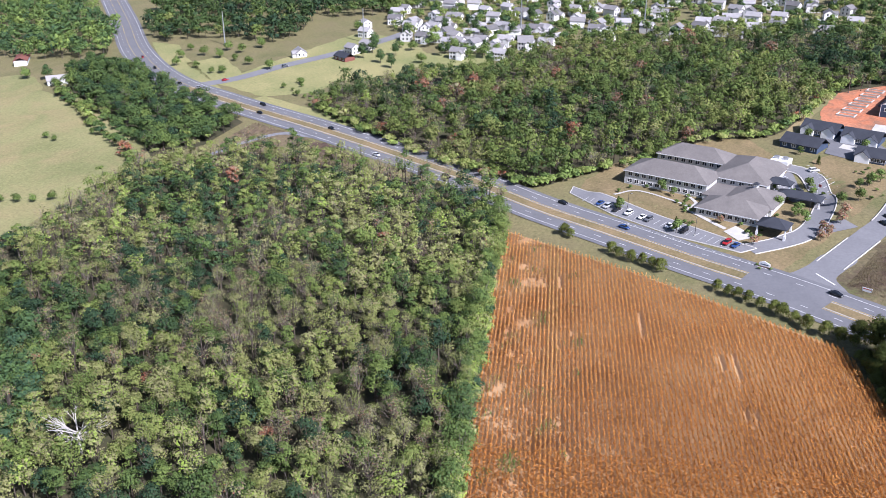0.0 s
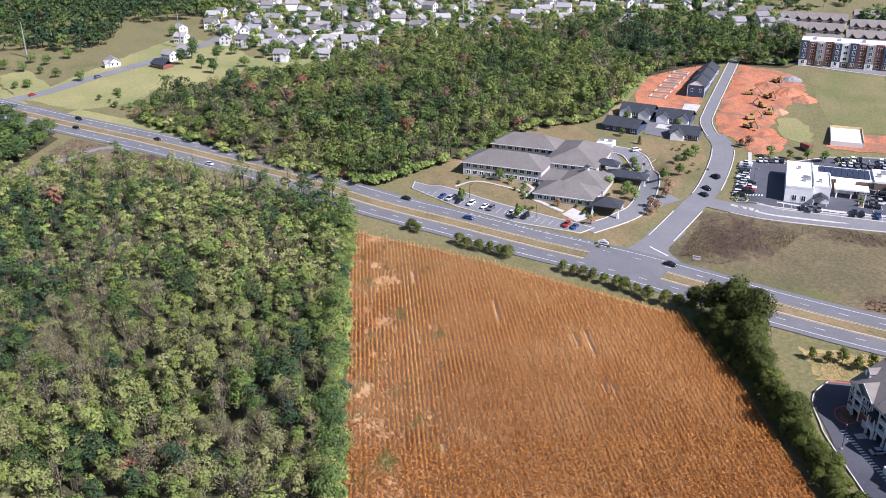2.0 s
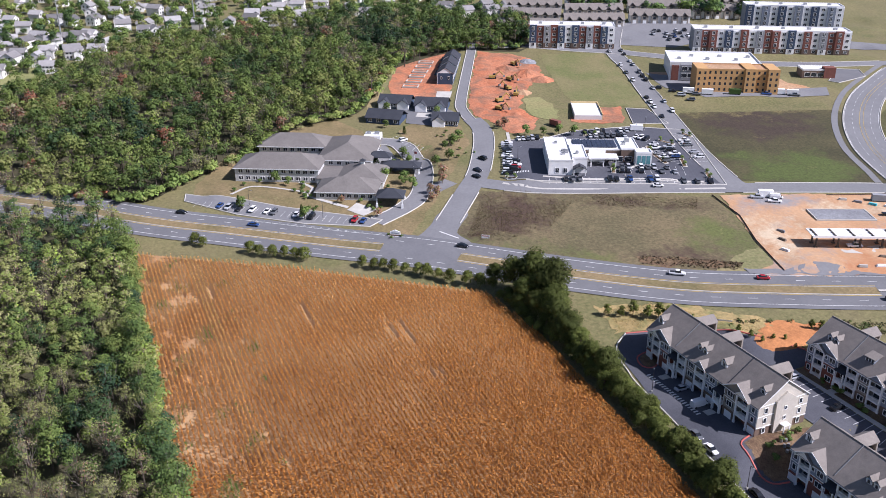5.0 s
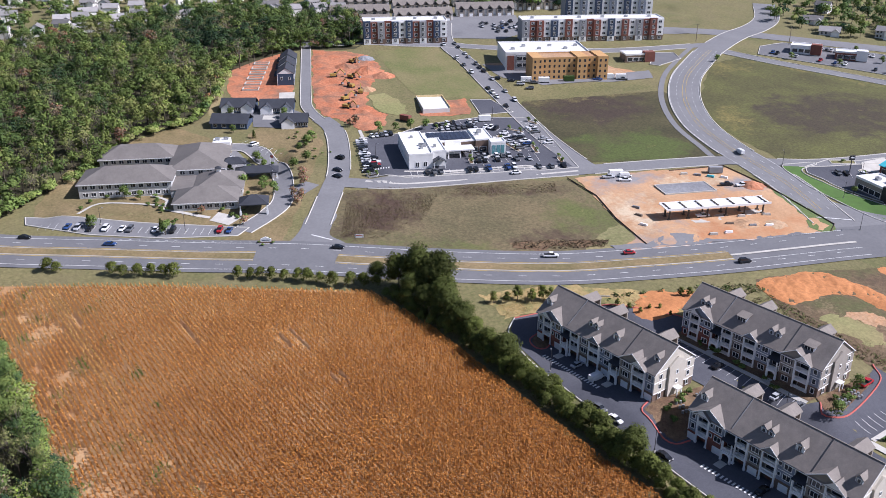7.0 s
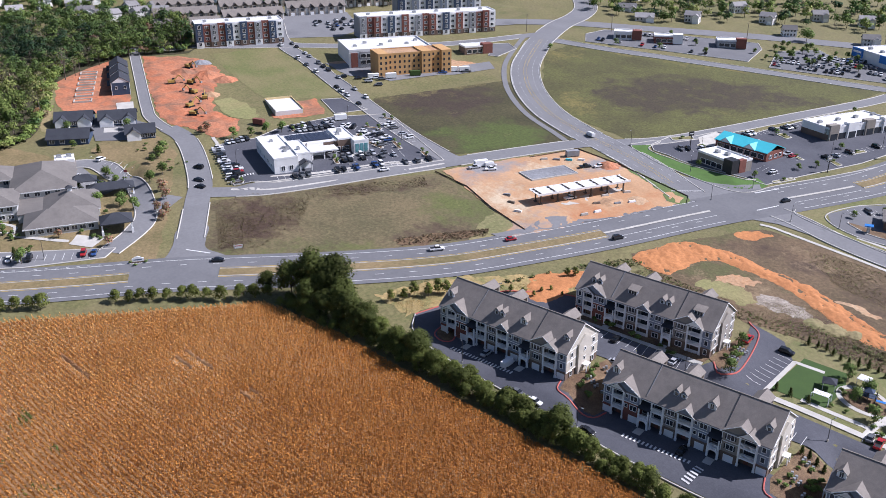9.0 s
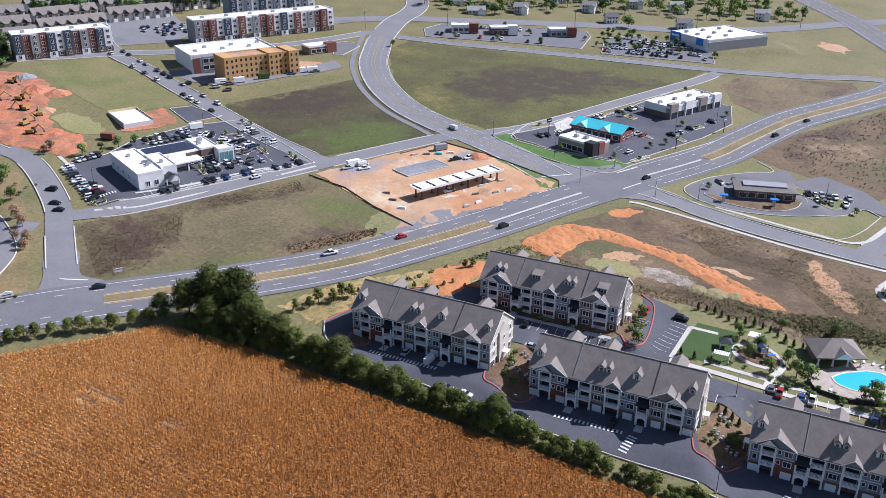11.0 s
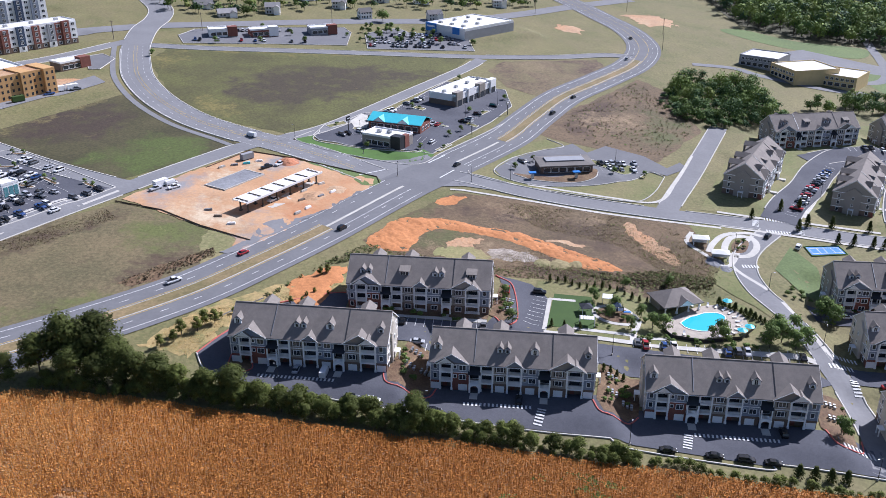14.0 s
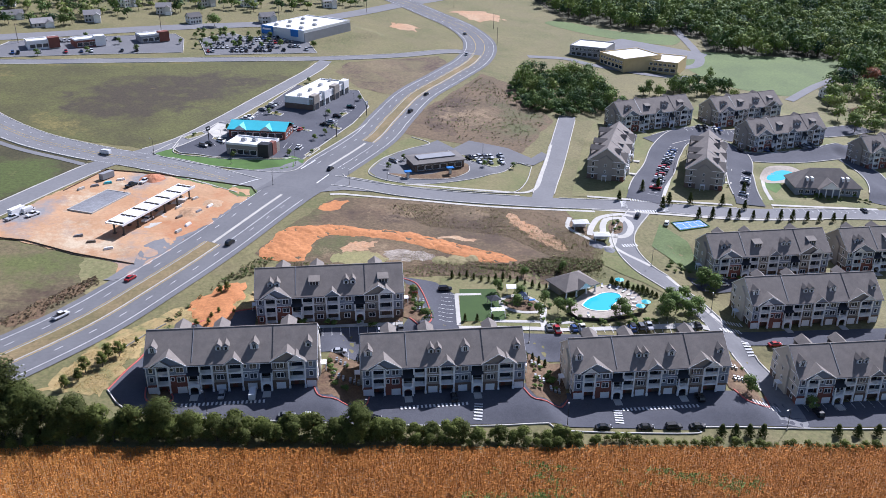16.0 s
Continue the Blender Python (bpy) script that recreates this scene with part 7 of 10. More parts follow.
def crown_lobes(rng, height, spread, kind):
    base = height * (0.30 if kind != "young" else 0.2)
    if kind == "cone":
        m = 7
        t = np.linspace(0, 1, m)
        c = np.c_[rng.normal(0, 0.06, m) * spread, rng.normal(0, 0.06, m) * spread, height * (0.12 + 0.8 * t)]
        return c, spread * (1.0 - 0.85 * t) * 0.9 + 0.25
    if kind == "ragged":
        m = 26
        ang, u = rng.uniform(0, 6.283, m), rng.uniform(0.05, 1.0, m) ** 0.8
        rad = spread * (1.0 - 0.72 * u ** 2.2) * np.sqrt(rng.uniform(0.15, 1.0, m)) * 0.78
        return np.c_[np.cos(ang) * rad, np.sin(ang) * rad, height * (0.16 + 0.74 * u)], spread * rng.uniform(0.25, 0.46, m)
    m = int(rng.integers(9, 14))
    ang = rng.uniform(0, 6.283, m)
    rad = spread * np.sqrt(rng.uniform(0.0, 1.0, m)) * 0.68
    c = np.c_[np.cos(ang) * rad, np.sin(ang) * rad, rng.uniform(min(base + spread * 0.3, height * 0.5), max(height - spread * 0.45, height * 0.55), m)]
    c[0] = (0, 0, height - spread * 0.5)
    return c, spread * (rng.uniform(0.42, 0.66, m) if kind == "young" else rng.uniform(0.36, 0.58, m))


def tree_arrays(rng, height, spread, leaves, leaf, kind="round", low=-0.5):
    c, r = crown_lobes(rng, height, spread, kind)
    lv, ln = leaf_quads(rng, c, r, leaves, leaf, low=low)
    base = np.zeros((1, 3)) - np.array([[0, 0, 0.5]])
    fork = np.array([[rng.normal(0, 0.15), rng.normal(0, 0.15), height * 0.45]])
    st, en = [base], [fork]
    r0, r1 = [height * 0.022 + 0.04], [height * 0.014 + 0.02]
    for q in c:
        st.append(fork * np.array([[1, 1, rng.uniform(0.6, 1.0)]]))
        en.append(q[None] + np.array([[0, 0, 0.1]]))
        r0.append(height * 0.010 + 0.02)
        r1.append(0.03)
    wood = sticks(rng, np.concatenate(st), np.concatenate(en), np.array(r0), np.array(r1))
    return lv, ln, wood


def tris_of(n):
    return np.arange(n).reshape(-1, 3)


def quads_of(n):
    return np.arange(n).reshape(-1, 4)


def scatter(rng, poly, gap, jitter=0.45, keep=1.0):
    poly = np.asarray(poly, float)
    lo, hi = poly.min(0), poly.max(0)
    x, y = np.meshgrid(np.arange(lo[0], hi[0], gap), np.arange(lo[1], hi[1], gap * 0.87))
    x = x + (np.arange(x.shape[0])[:, None] % 2) * gap * 0.5
    x, y = x.ravel() + rng.uniform(-jitter, jitter, x.size) * gap, y.ravel() + rng.uniform(-jitter, jitter, y.size) * gap
    ok = inside(poly, x, y) & (rng.uniform(size=x.size) < keep)
    return np.c_[x[ok], y[ok]]


def woodland(name, label, places, rng, heights, spreads, leaves, leaf, tints, bare=0.25, twigs=12, proto=10, zone=0.0, low=-0.25):
    """Many trees as one mass: crowns of leaf sprays, trunks, and bare twigs that stand out of thin crowns."""
    protos = []
    for i in range(proto):
        thin = i < proto * bare
        h, s = rng.uniform(*heights), rng.uniform(*spreads)
        lv, nr, wood = tree_arrays(rng, h, s, int(leaves * (0.6 if thin else 1.0)), leaf * (0.62 if thin else 1.0), "round" if bare else "young", low)
        tw = None
        if thin or i % 3 == 0:
            n = twigs * (2 if thin else 1)
            a = rng.uniform(0, 6.283, n)
            rad = s * rng.uniform(0.1, 0.9, n)
            st = np.c_[np.cos(a) * rad * 0.35, np.sin(a) * rad * 0.35, h * rng.uniform(0.45, 0.7, n)]
            mid = np.c_[np.cos(a) * rad * 0.75, np.sin(a) * rad * 0.75, st[:, 2] + h * 0.1] + rng.normal(0, 0.25, (n, 3))
            en = np.c_[np.cos(a) * rad * 1.25, np.sin(a) * rad * 1.25, h * rng.uniform(0.75, 1.02, n)] + rng.normal(0, 0.3, (n, 3))
            tw = sticks(rng, np.r_[st, mid], np.r_[mid, en], np.r_[np.full(n, 0.05), np.full(n, 0.03)], np.r_[np.full(n, 0.03), np.full(n, 0.012)])
        if not thin:
            wood = (wood[0][:24], wood[1][wood[1].max(1) < 24])    # the trunk and three main limbs of a closed crown
        protos.append((lv, nr, wood, tw, thin))
    LV, LN, LT, WV, WF, TV, TF = [], [], [], [], [], [], []
    nw = nt = 0
    z = zg(places[:, 0], places[:, 1])
    for (x, y), zz in zip(places, z):
        n_thin = int(math.ceil(proto * bare))
        share = bare + zone * noise.noise(Vector((x * 0.022, y * 0.022, 4.4)))
        pick = int(rng.integers(n_thin)) if n_thin and rng.uniform() < share else int(rng.integers(n_thin, proto))
        lv, nr, wood, tw, thin = protos[pick]
        a, k = rng.uniform(0, 6.283), rng.uniform(0.72, 1.28)
        R = np.array([[math.cos(a), -math.sin(a), 0], [math.sin(a), math.cos(a), 0], [0, 0, rng.uniform(0.85, 1.15)]]) * k
        o = np.array([x, y, zz])
        LV.append(lv @ R.T + o)
        LN.append(nr @ R.T / k)
        LT.append(np.full(len(lv) // 3, tints(rng, x, y, thin)) + rng.normal(0, 0.045, len(lv) // 3))
        WV.append(wood[0] @ R.T + o)
        WF.append(wood[1] + nw)
        nw += len(wood[0])
        if tw is not None:
            TV.append(tw[0] @ R.T + o)
            TF.append(tw[1] + nt)
            nt += len(tw[0])
    lv = np.concatenate(LV)
    top = thing(name, label, "woodland", kind="stuff")
    for nm, me in (("foliage", np_mesh("foliage", lv, tris_of(len(lv)), M["leaf"], np.clip(np.concatenate(LT), 0, 1), normals=np.concatenate(LN))),
                   ("trunks", np_mesh("trunks", np.concatenate(WV), np.concatenate(WF), M["bark"])),
                   ("twigs", np_mesh("twigs", np.concatenate(TV), np.concatenate(TF), M["twig"])) if TV else (None, None)):
        if nm:
            ob = new(nm, me)
            ob.parent = top
            tagged(ob, kind="stuff")
    return top


def mixed_tint(rng, x, y, thin):
    """Greens drift over the wood; a few trees have turned yellow or red."""
    drift = noise.noise(Vector((x * 0.018, y * 0.018, 0.3)))
    if thin:
        return rng.choice([0.52, 0.62, 0.70, 0.89, 0.87])
    t = 0.37 + 0.60 * drift + rng.normal(0, 0.24)
    u = rng.uniform()
    if u < 0.05:
        return 0.78
    if u < 0.053:
        return 0.97
    return float(np.clip(t, 0.02, 0.74))


def far_tint(rng, x, y, thin):
    u = rng.uniform()
    if u < 0.035:
        return rng.uniform(0.92, 1.0)
    if thin:
        return rng.choice([0.6, 0.7, 0.88])
    if u < 0.08:
        return 0.78
    drift = noise.noise(Vector((x * 0.016, y * 0.016, 2.3)))
    return float(np.clip(rng.normal(0.30, 0.10) + 0.38 * drift, 0.0, 0.72))


def dark_tint(rng, x, y, thin):
    return float(np.clip(rng.normal(0.20, 0.10), 0.0, 0.45))


def wood_tint(rng, x, y, thin):
    """Summer greens of the woods beyond the estate, from blue-green to light green."""
    return float(np.clip(rng.normal(0.27, 0.13), 0.02, 0.5))


def clear_of(places, gaps):
    for x, y, r in gaps:
        places = places[np.hypot(places[:, 0] - x, places[:, 1] - y) > r]
    return places


NEAR = [(-28, 66), (-150, 56), (-150, -146), (-120, -128), (-70, -92), (-28, -62)]
FAR = [(-150, 56), (-203, 53), (-232, 51), (-250, 22), (-262, -32), (-283, -84), (-270, -115), (-254, -133), (-225, -138), (-189, -139), (-150, -150)]
woodland("near_woodland", "dense mixed woodland, green with grey bare crowns", clear_of(scatter(TREE_RNG, NEAR, 5.4), ((-51, -39, 4.5), (-46, -35, 2.5))), TREE_RNG, (7, 13), (2.3, 4.1), 640, 0.56, mixed_tint, bare=0.36, twigs=5, proto=16, zone=0.8, low=-0.05)
woodland("near_woodland", "dense mixed woodland, green with grey bare crowns", scatter(TREE_RNG, FAR, 5.6), TREE_RNG, (7, 13), (2.5, 4.0), 340, 0.68, mixed_tint, bare=0.38, twigs=4, proto=14, zone=0.8, low=-0.05)
edge = straight_line([(-30, 66), (-136, 57), (-203, 54)], 4.0)
woodland("woodland_edge", "row of leafy green trees along the maize field", edge + TREE_RNG.uniform(-1.5, 1.5, edge.shape), TREE_RNG, (9, 13), (3.0, 4.2), 1300, 0.5,
         lambda r, x, y, t: float(np.clip(r.normal(0.36, 0.12), 0, 0.6)) if r.uniform() > (0.65 if -122 < x < -78 else 0.12) else 0.79, bare=0.0)
woodland("north_woodland", "dense mixed woodland with some red crowns beyond the highway", scatter(TREE_RNG, NORTH, 7.0), TREE_RNG, (9, 14), (3.2, 5.0), 260, 1.0, far_tint, bare=0.24, twigs=7, proto=14, zone=0.5, low=-0.1)
woodland("meadow_woodland", "belt of leafy trees beside the meadow", scatter(TREE_RNG, WOODS, 7.2), TREE_RNG, (8, 12), (3.8, 5.2), 420, 0.98, dark_tint, bare=0.1, twigs=6)
rim = straight_line([(-357, -76), (-318, -36), (-290, -2), (-262, 38), (-248, 62), (-262, 80), (-278, 103), (-296, 122), (-314, 142), (-322, 172), (-350, 190), (-390, 210), (-415, 230), (-419, 262), (-404, 300), (-440, 322)], 2.6)
woodland("woodland_thicket", "low green thicket along the edge of the wood", rim + TREE_RNG.uniform(-2.5, 2.5, rim.shape), TREE_RNG, (3, 6), (2.4, 3.6), 260, 0.85, far_tint, bare=0.1, twigs=4)
rim = straight_line([(-288, -150), (-333, -200), (-382, -262), (-254, -133), (-225, -138), (-189, -139), (-160, -152)], 3.0)
woodland("woodland_thicket", "low green thicket along the meadow", rim + TREE_RNG.uniform(-2.5, 2.5, rim.shape), TREE_RNG, (3, 6), (2.4, 3.6), 220, 0.9, far_tint, bare=0.1, twigs=4)
rim = straight_line([(-30, 67), (-136, 59), (-203, 55)], 2.2)
woodland("woodland_thicket", "low green thicket along the maize", rim + TREE_RNG.uniform(-1.0, 1.0, rim.shape), TREE_RNG, (2.5, 5), (1.8, 2.8), 320, 0.62, mixed_tint, bare=0.0, twigs=4)

# ---- single trees, shrubs and hedges ----
P_RNG = np.random.default_rng(21)


def single_tree(name, label, category, height, spread, leaves, leaf, tint, kind="round", group="", foliage="leaf"):
    if category in ("bush", "shrub"):
        lv, nr = leaf_quads(P_RNG, *crown_lobes(P_RNG, height, spread, kind), leaves, leaf)
        t = np.clip(np.full(len(lv) // 3, tint) + P_RNG.normal(0, 0.05, len(lv) // 3), 0, 1)
        return tagged(new(name, np_mesh(name, lv, tris_of(len(lv)), M[foliage], t, normals=nr)), label, category, group)
    top = thing(name, label, category, group) if name != "yard_tree" else None
    lv, nr, wood = tree_arrays(P_RNG, height, spread, leaves, leaf, kind)
    t = np.clip(np.full(len(lv) // 3, tint) + P_RNG.normal(0, 0.05, len(lv) // 3), 0, 1)
    c = new("crown", np_mesh("crown", lv, tris_of(len(lv)), M[foliage], t, normals=nr))
    w = new("trunk" if top else name, np_mesh("trunk", wood[0], wood[1], M["bark"]))
    if top is None:
        top = tagged(w, label, category, group)
    else:
        w.parent = top
    c.parent = top
    return top


KINDS = {
    "hedge_big": single_tree("hedgerow_tree", "tall dark green hedgerow tree beside the maize", "tree", 10.5, 4.8, 6400, 0.46, 0.26, "ragged", group="hedgerow trees", foliage="leaf_dark"),
    "hedge_tree": single_tree("hedgerow_tree", "leafy green hedgerow tree beside the maize", "tree", 7.5, 3.4, 3000, 0.42, 0.5, "ragged", group="hedgerow trees", foliage="leaf_dark"),
    "hedge_shrub": single_tree("hedge_shrub", "dense green hedge shrub beside the maize", "shrub", 4.8, 2.8, 1150, 0.44, 0.6, "ragged", group="hedge shrubs", foliage="leaf_dark"),
    "hedge_low": single_tree("hedge_shrub", "low green hedge shrub beside the maize", "shrub", 2.8, 2.3, 700, 0.42, 0.8, "ragged", group="hedge shrubs", foliage="leaf_dark"),
    "sapling": single_tree("bank_sapling", "bushy young green tree on the grassy bank", "tree", 4.6, 1.7, 900, 0.36, 0.75, "ragged", group="saplings on the bank", foliage="leaf_dark"),
    "pine": single_tree("young_pine", "young dark green conical pine on a bank", "pine", 4.2, 1.5, 714, 0.5, 0.25, "cone", group="young conical trees", foliage="leaf_dark"),
    "cedar": single_tree("conical_cedar", "slender dark green conical evergreen", "evergreen", 5.2, 1.2, 714, 0.45, 0.15, "cone", group="conical evergreens", foliage="leaf_dark"),
    "street": single_tree("street_tree", "small planted broadleaf tree with green crown", "tree", 5.8, 2.5, 620, 0.55, 0.32, "young", group="small planted trees"),
    "maple": single_tree("street_tree", "small planted tree with reddish brown crown", "tree", 5.2, 2.1, 620, 0.5, 0.95, "young", group="small planted trees"),
    "yard": single_tree("yard_tree", "broad green yard tree among houses", "tree", 9.0, 4.6, 620, 1.0, 0.32, "young", group="yard trees"),
    "yard_dark": single_tree("yard_tree", "tall dark green tree among houses", "tree", 11.0, 3.8, 620, 1.0, 0.14, "young", group="yard trees"),
    "bush": single_tree("round_bush", "rounded green garden bush", "bush", 1.8, 1.2, 289, 0.42, 0.30, "young", group="garden bushes"),
    "lime": single_tree("bright_green_tree", "bright lime-green crown standing out of the wood", "tree", 11.5, 4.0, 1190, 0.9, 0.82),
}
used = set()


def plant(kind, x, y, k=1.0, squash=1.0):
    m = spot(x, y, float(P_RNG.uniform(0, 360)), 0.1)
    if kind in used:
        s0 = KINDS[kind].scale
        m = m @ Matrix.Diagonal((k / s0.x, k / s0.y, k * squash / s0.z, 1))
    else:
        m = m @ Matrix.Diagonal((k, k, k * squash, 1))
    if kind not in used:
        used.add(kind)
        KINDS[kind].matrix_basis = m
        return KINDS[kind]
    return copy_thing(KINDS[kind], m)


# hedgerow between the maize and the estate
for x, y, k in ((-119, 183.5, 1.7), (-112.5, 186, 1.75), (-126, 179, 1.3), (-105, 184, 1.3), (-116, 178, 1.1), (-134, 175, 0.75), (-21, 188.5, 1.0), (-99, 182, 1.15), (-92, 182.5, 1.1), (-108, 179, 1.0), (-71, 184, 1.12)):
    plant("hedge_big", x, y, k)
for x, y, k in ((-101, 179, 0.9), (-95, 180, 0.8), (-86, 183, 1.2), (-78, 183, 1.3), (-64, 184, 1.1), (-57, 184, 0.85), (-27, 187, 0.9), (-16, 188, 0.9), (-112, 176, 0.7), (-121, 175, 0.75)):
    plant("hedge_tree", x, y, k)
for x, y, k in ((-82, 181, 0.95), (-75, 181.5, 0.9), (-68, 182, 0.9), (-53, 184.5, 1.05), (-45, 185, 0.95), (-38, 186, 0.9), (-31, 186.5, 0.8), (-11, 188.5, 0.95), (-3, 188.8, 0.75), (6, 189.5, 0.9), (16, 190.5, 0.75)):
    plant("hedge_tree", x, y, k, 0.92)
for x, y in ((-124, 172.5), (-119, 174), (-115, 174.5), (-110, 175), (-105, 175.6), (-101, 176.5), (-97, 177.5)):
    plant("hedge_shrub", x, y + P_RNG.uniform(-0.6, 0.6), P_RNG.uniform(0.7, 1.0))
for i, x in enumerate(np.arange(-98, 40, 3.0)):
    plant("hedge_shrub", x + P_RNG.uniform(-1, 1), 185.2 + (x + 90) * 0.055 + P_RNG.uniform(-1.4, 1.4), P_RNG.uniform(0.6, 1.45) * (1.0 if x < 12 else 0.75))
    plant("hedge_shrub", x + P_RNG.uniform(-1, 1), 180.6 + (x + 90) * 0.075 + P_RNG.uniform(-1.2, 1.2), P_RNG.uniform(0.5, 1.2) * (1.0 if x < 12 else 0.7))
for x in np.arange(30, 128, 2.6):
    plant("hedge_low", x + P_RNG.uniform(-1, 1), 185.8 + (x + 90) * 0.055 + P_RNG.uniform(-1, 1), P_RNG.uniform(0.5, 1.0))
for x, y in ((-201, 80), (-199, 83), (-186.5, 98.5), (-184, 102), (-181, 106.5), (-179, 110), (-176.5, 113.5), (-174.5, 117), (-161.4, 135), (-159, 138.4), (-157, 141.6), (-154.6, 145), (-152, 148.4), (-149.4, 152), (-147, 155), (-143.5, 158.4), (-140, 161.5), (-137, 165.5), (-134, 169.5), (-131, 173.5)):
    plant("hedge_shrub", x + P_RNG.uniform(-0.6, 0.6), y + P_RNG.uniform(-0.6, 0.6), P_RNG.uniform(0.8, 1.15))
for x, y, k in ((-102.2, 201.5, 0.95), (-100, 205.4, 0.9), (-99.7, 209.5, 1.15), (-96, 212.6, 1.1), (-95.4, 216.4, 1.2), (-93.2, 218.4, 1.1), (-92.6, 221.7, 0.5), (-90.3, 225.7, 0.5), (-79.5, 235.3, 0.6), (-75.5, 236.9, 0.6), (-72.2, 238.7, 0.5), (-70.7, 245.9, 0.45), (-72.3, 242.8, 0.45), (-72.9, 257.6, 0.75), (-71.1, 259.7, 0.8), (-66, 246, 0.4), (-62, 262, 0.6), (-55, 264, 0.6)):
    plant("sapling", x, y, k)
for x in (78, 82, 86, 90, 112, 118, 124):
    plant("pine", x, 199.5 + (x - 78) * 0.1, 0.9)
# estate planting
for x, y in ((91, 218), (110, 216), (99, 284), (96, 288), (80, 270), (85, 272), (77, 266), (59, 260), (62, 262), (30, 285), (40, 262), (20, 272), (45, 292), (33, 258), (27, 268), (-9, 262), (-4, 246), (104, 300), (88, 268), (76, 259), (84, 264)):
    plant("street", x, y, P_RNG.uniform(0.75, 1.15))
for x, y in ((97, 357), (79, 363), (101, 362), (111, 364), (126, 366), (135, 362), (140, 380), (100, 380), (92, 376)):
    plant("cedar", x, y, P_RNG.uniform(0.9, 1.2))
for i in range(12):
    plant("cedar", 112 + i * 6 + P_RNG.uniform(-1, 1), 350 + i * 0.6, P_RNG.uniform(0.7, 1.0))
for x, y in ((8, 251), (12, 251.5), (17, 252), (28, 229), (30, 229.3), (32, 229.6), (26, 228.8), (86, 235), (88, 235)):
    plant("cedar", x, y, 0.55)
for i in range(16):
    plant("cedar", 4 + i * 2.6, 280 + math.sin(i) * 1.2, P_RNG.uniform(0.4, 0.7))
for i in range(14):
    plant("pine", 62 + i * 1.6 + P_RNG.uniform(-0.6, 0.6), 284 - i * 1.1, P_RNG.uniform(0.5, 0.8))
for cx, cy, n, sx, sy in ((-29, 215, 10, 4, 7), (30, 220, 14, 4, 7), (-8, 256, 10, 2.5, 7), (-35, 242.5, 14, 18, 0.8), (60, 256, 18, 14, 2.5), (40, 255, 10, 8, 2), (125, 296, 10, 20, 0.8), (94, 226, 8, 2, 8), (90, 300, 8, 4, 5), (78, 396, 8, 8, 14), (128, 392, 8, 12, 14), (185, 383, 16, 16, 3), (-80, 212, 8, 2.5, 7), (-232, 128, 16, 20, 2), (-206, 152, 6, 5, 3), (-262, 208, 10, 18, 6), (28, 262, 10, 10, 7)):
    for _ in range(n):
        plant("bush", cx + P_RNG.uniform(-sx, sx), cy + P_RNG.uniform(-sy, sy), P_RNG.uniform(0.5, 1.0))
for x, y, k in ((76, 258, 1.35), (80, 262, 1.45), (84, 259, 1.2), (62, 258, 1.1), (44, 261, 1.1), (88, 264, 1.3), (101, 287, 1.2), (98, 290, 1.35), (26, 262, 0.9), (36, 268, 0.9)):
    plant("street", x, y, k)
# round the care home and the clinic
for x, y in ((-222, 173), (-230, 172), (-207, 123), (-227, 101), (-250, 172), (-264, 181), (-297, 182), (-262, 205), (-240, 189), (-258, 200), (-266, 210), (-317, 188), (-303, 211), (-261, 243), (-258, 251), (-256, 258), (-252, 264)):
    plant("street", x, y, P_RNG.uniform(0.7, 1.1))
for x, y in ((-199, 151), (-208, 179), (-213, 178), (-221, 186), (-229, 189), (-275, 234), (-276, 238), (-216, 140), (-205, 176)):
    plant("maple", x, y, P_RNG.uniform(0.7, 1.1))
for i, (x, y) in enumerate(((-258, 166), (-247, 170), (-236, 164), (-229, 170), (-220, 149), (-248, 118), (-243, 123), (-261, 204), (-244, 197), (-255, 181), (-259, 183))):
    plant("street", x, y, (0.75, 0.55, 1.05)[i % 3])
for x, y in ((-226, 163), (-250, 105), (-244, 100), (-227, 127), (-235, 124), (-240, 138), (-252, 112), (-232, 150), (-214, 148), (-209, 150), (-258, 186)):
    plant("bush", x, y, 0.9)
for x, y in ((-231, 100), (-213, 123), (-285, 188)):
    plant("cedar", x, y, 0.8)
# meadow and country trees
for x, y, k in ((-297, -216, 0.45), (-293, -208, 0.4), (-305, -192, 0.45), (-212, -174, 0.5), (-213, -166, 0.45), (-216, -158, 0.5), (-211, -182, 0.4), (-414, -310, 0.9), (-388, -268, 0.8), (-396, -276, 0.7), (-440, -140, 0.8), (-452, -160, 0.7), (-462, -175, 0.6), (-470, -190, 0.8), (-430, -170, 0.6), (-485, -180, 0.8), (-500, -170, 0.9)):
    plant("yard", x, y, k)
for _ in range(40):
    u, v = P_RNG.uniform(0, 1), P_RNG.uniform(-9, 9)
    plant("yard", -425 + u * 110 + v, -130 + u * 100 - v * 0.5, P_RNG.uniform(0.2, 0.45)) if u > 0.2 else None
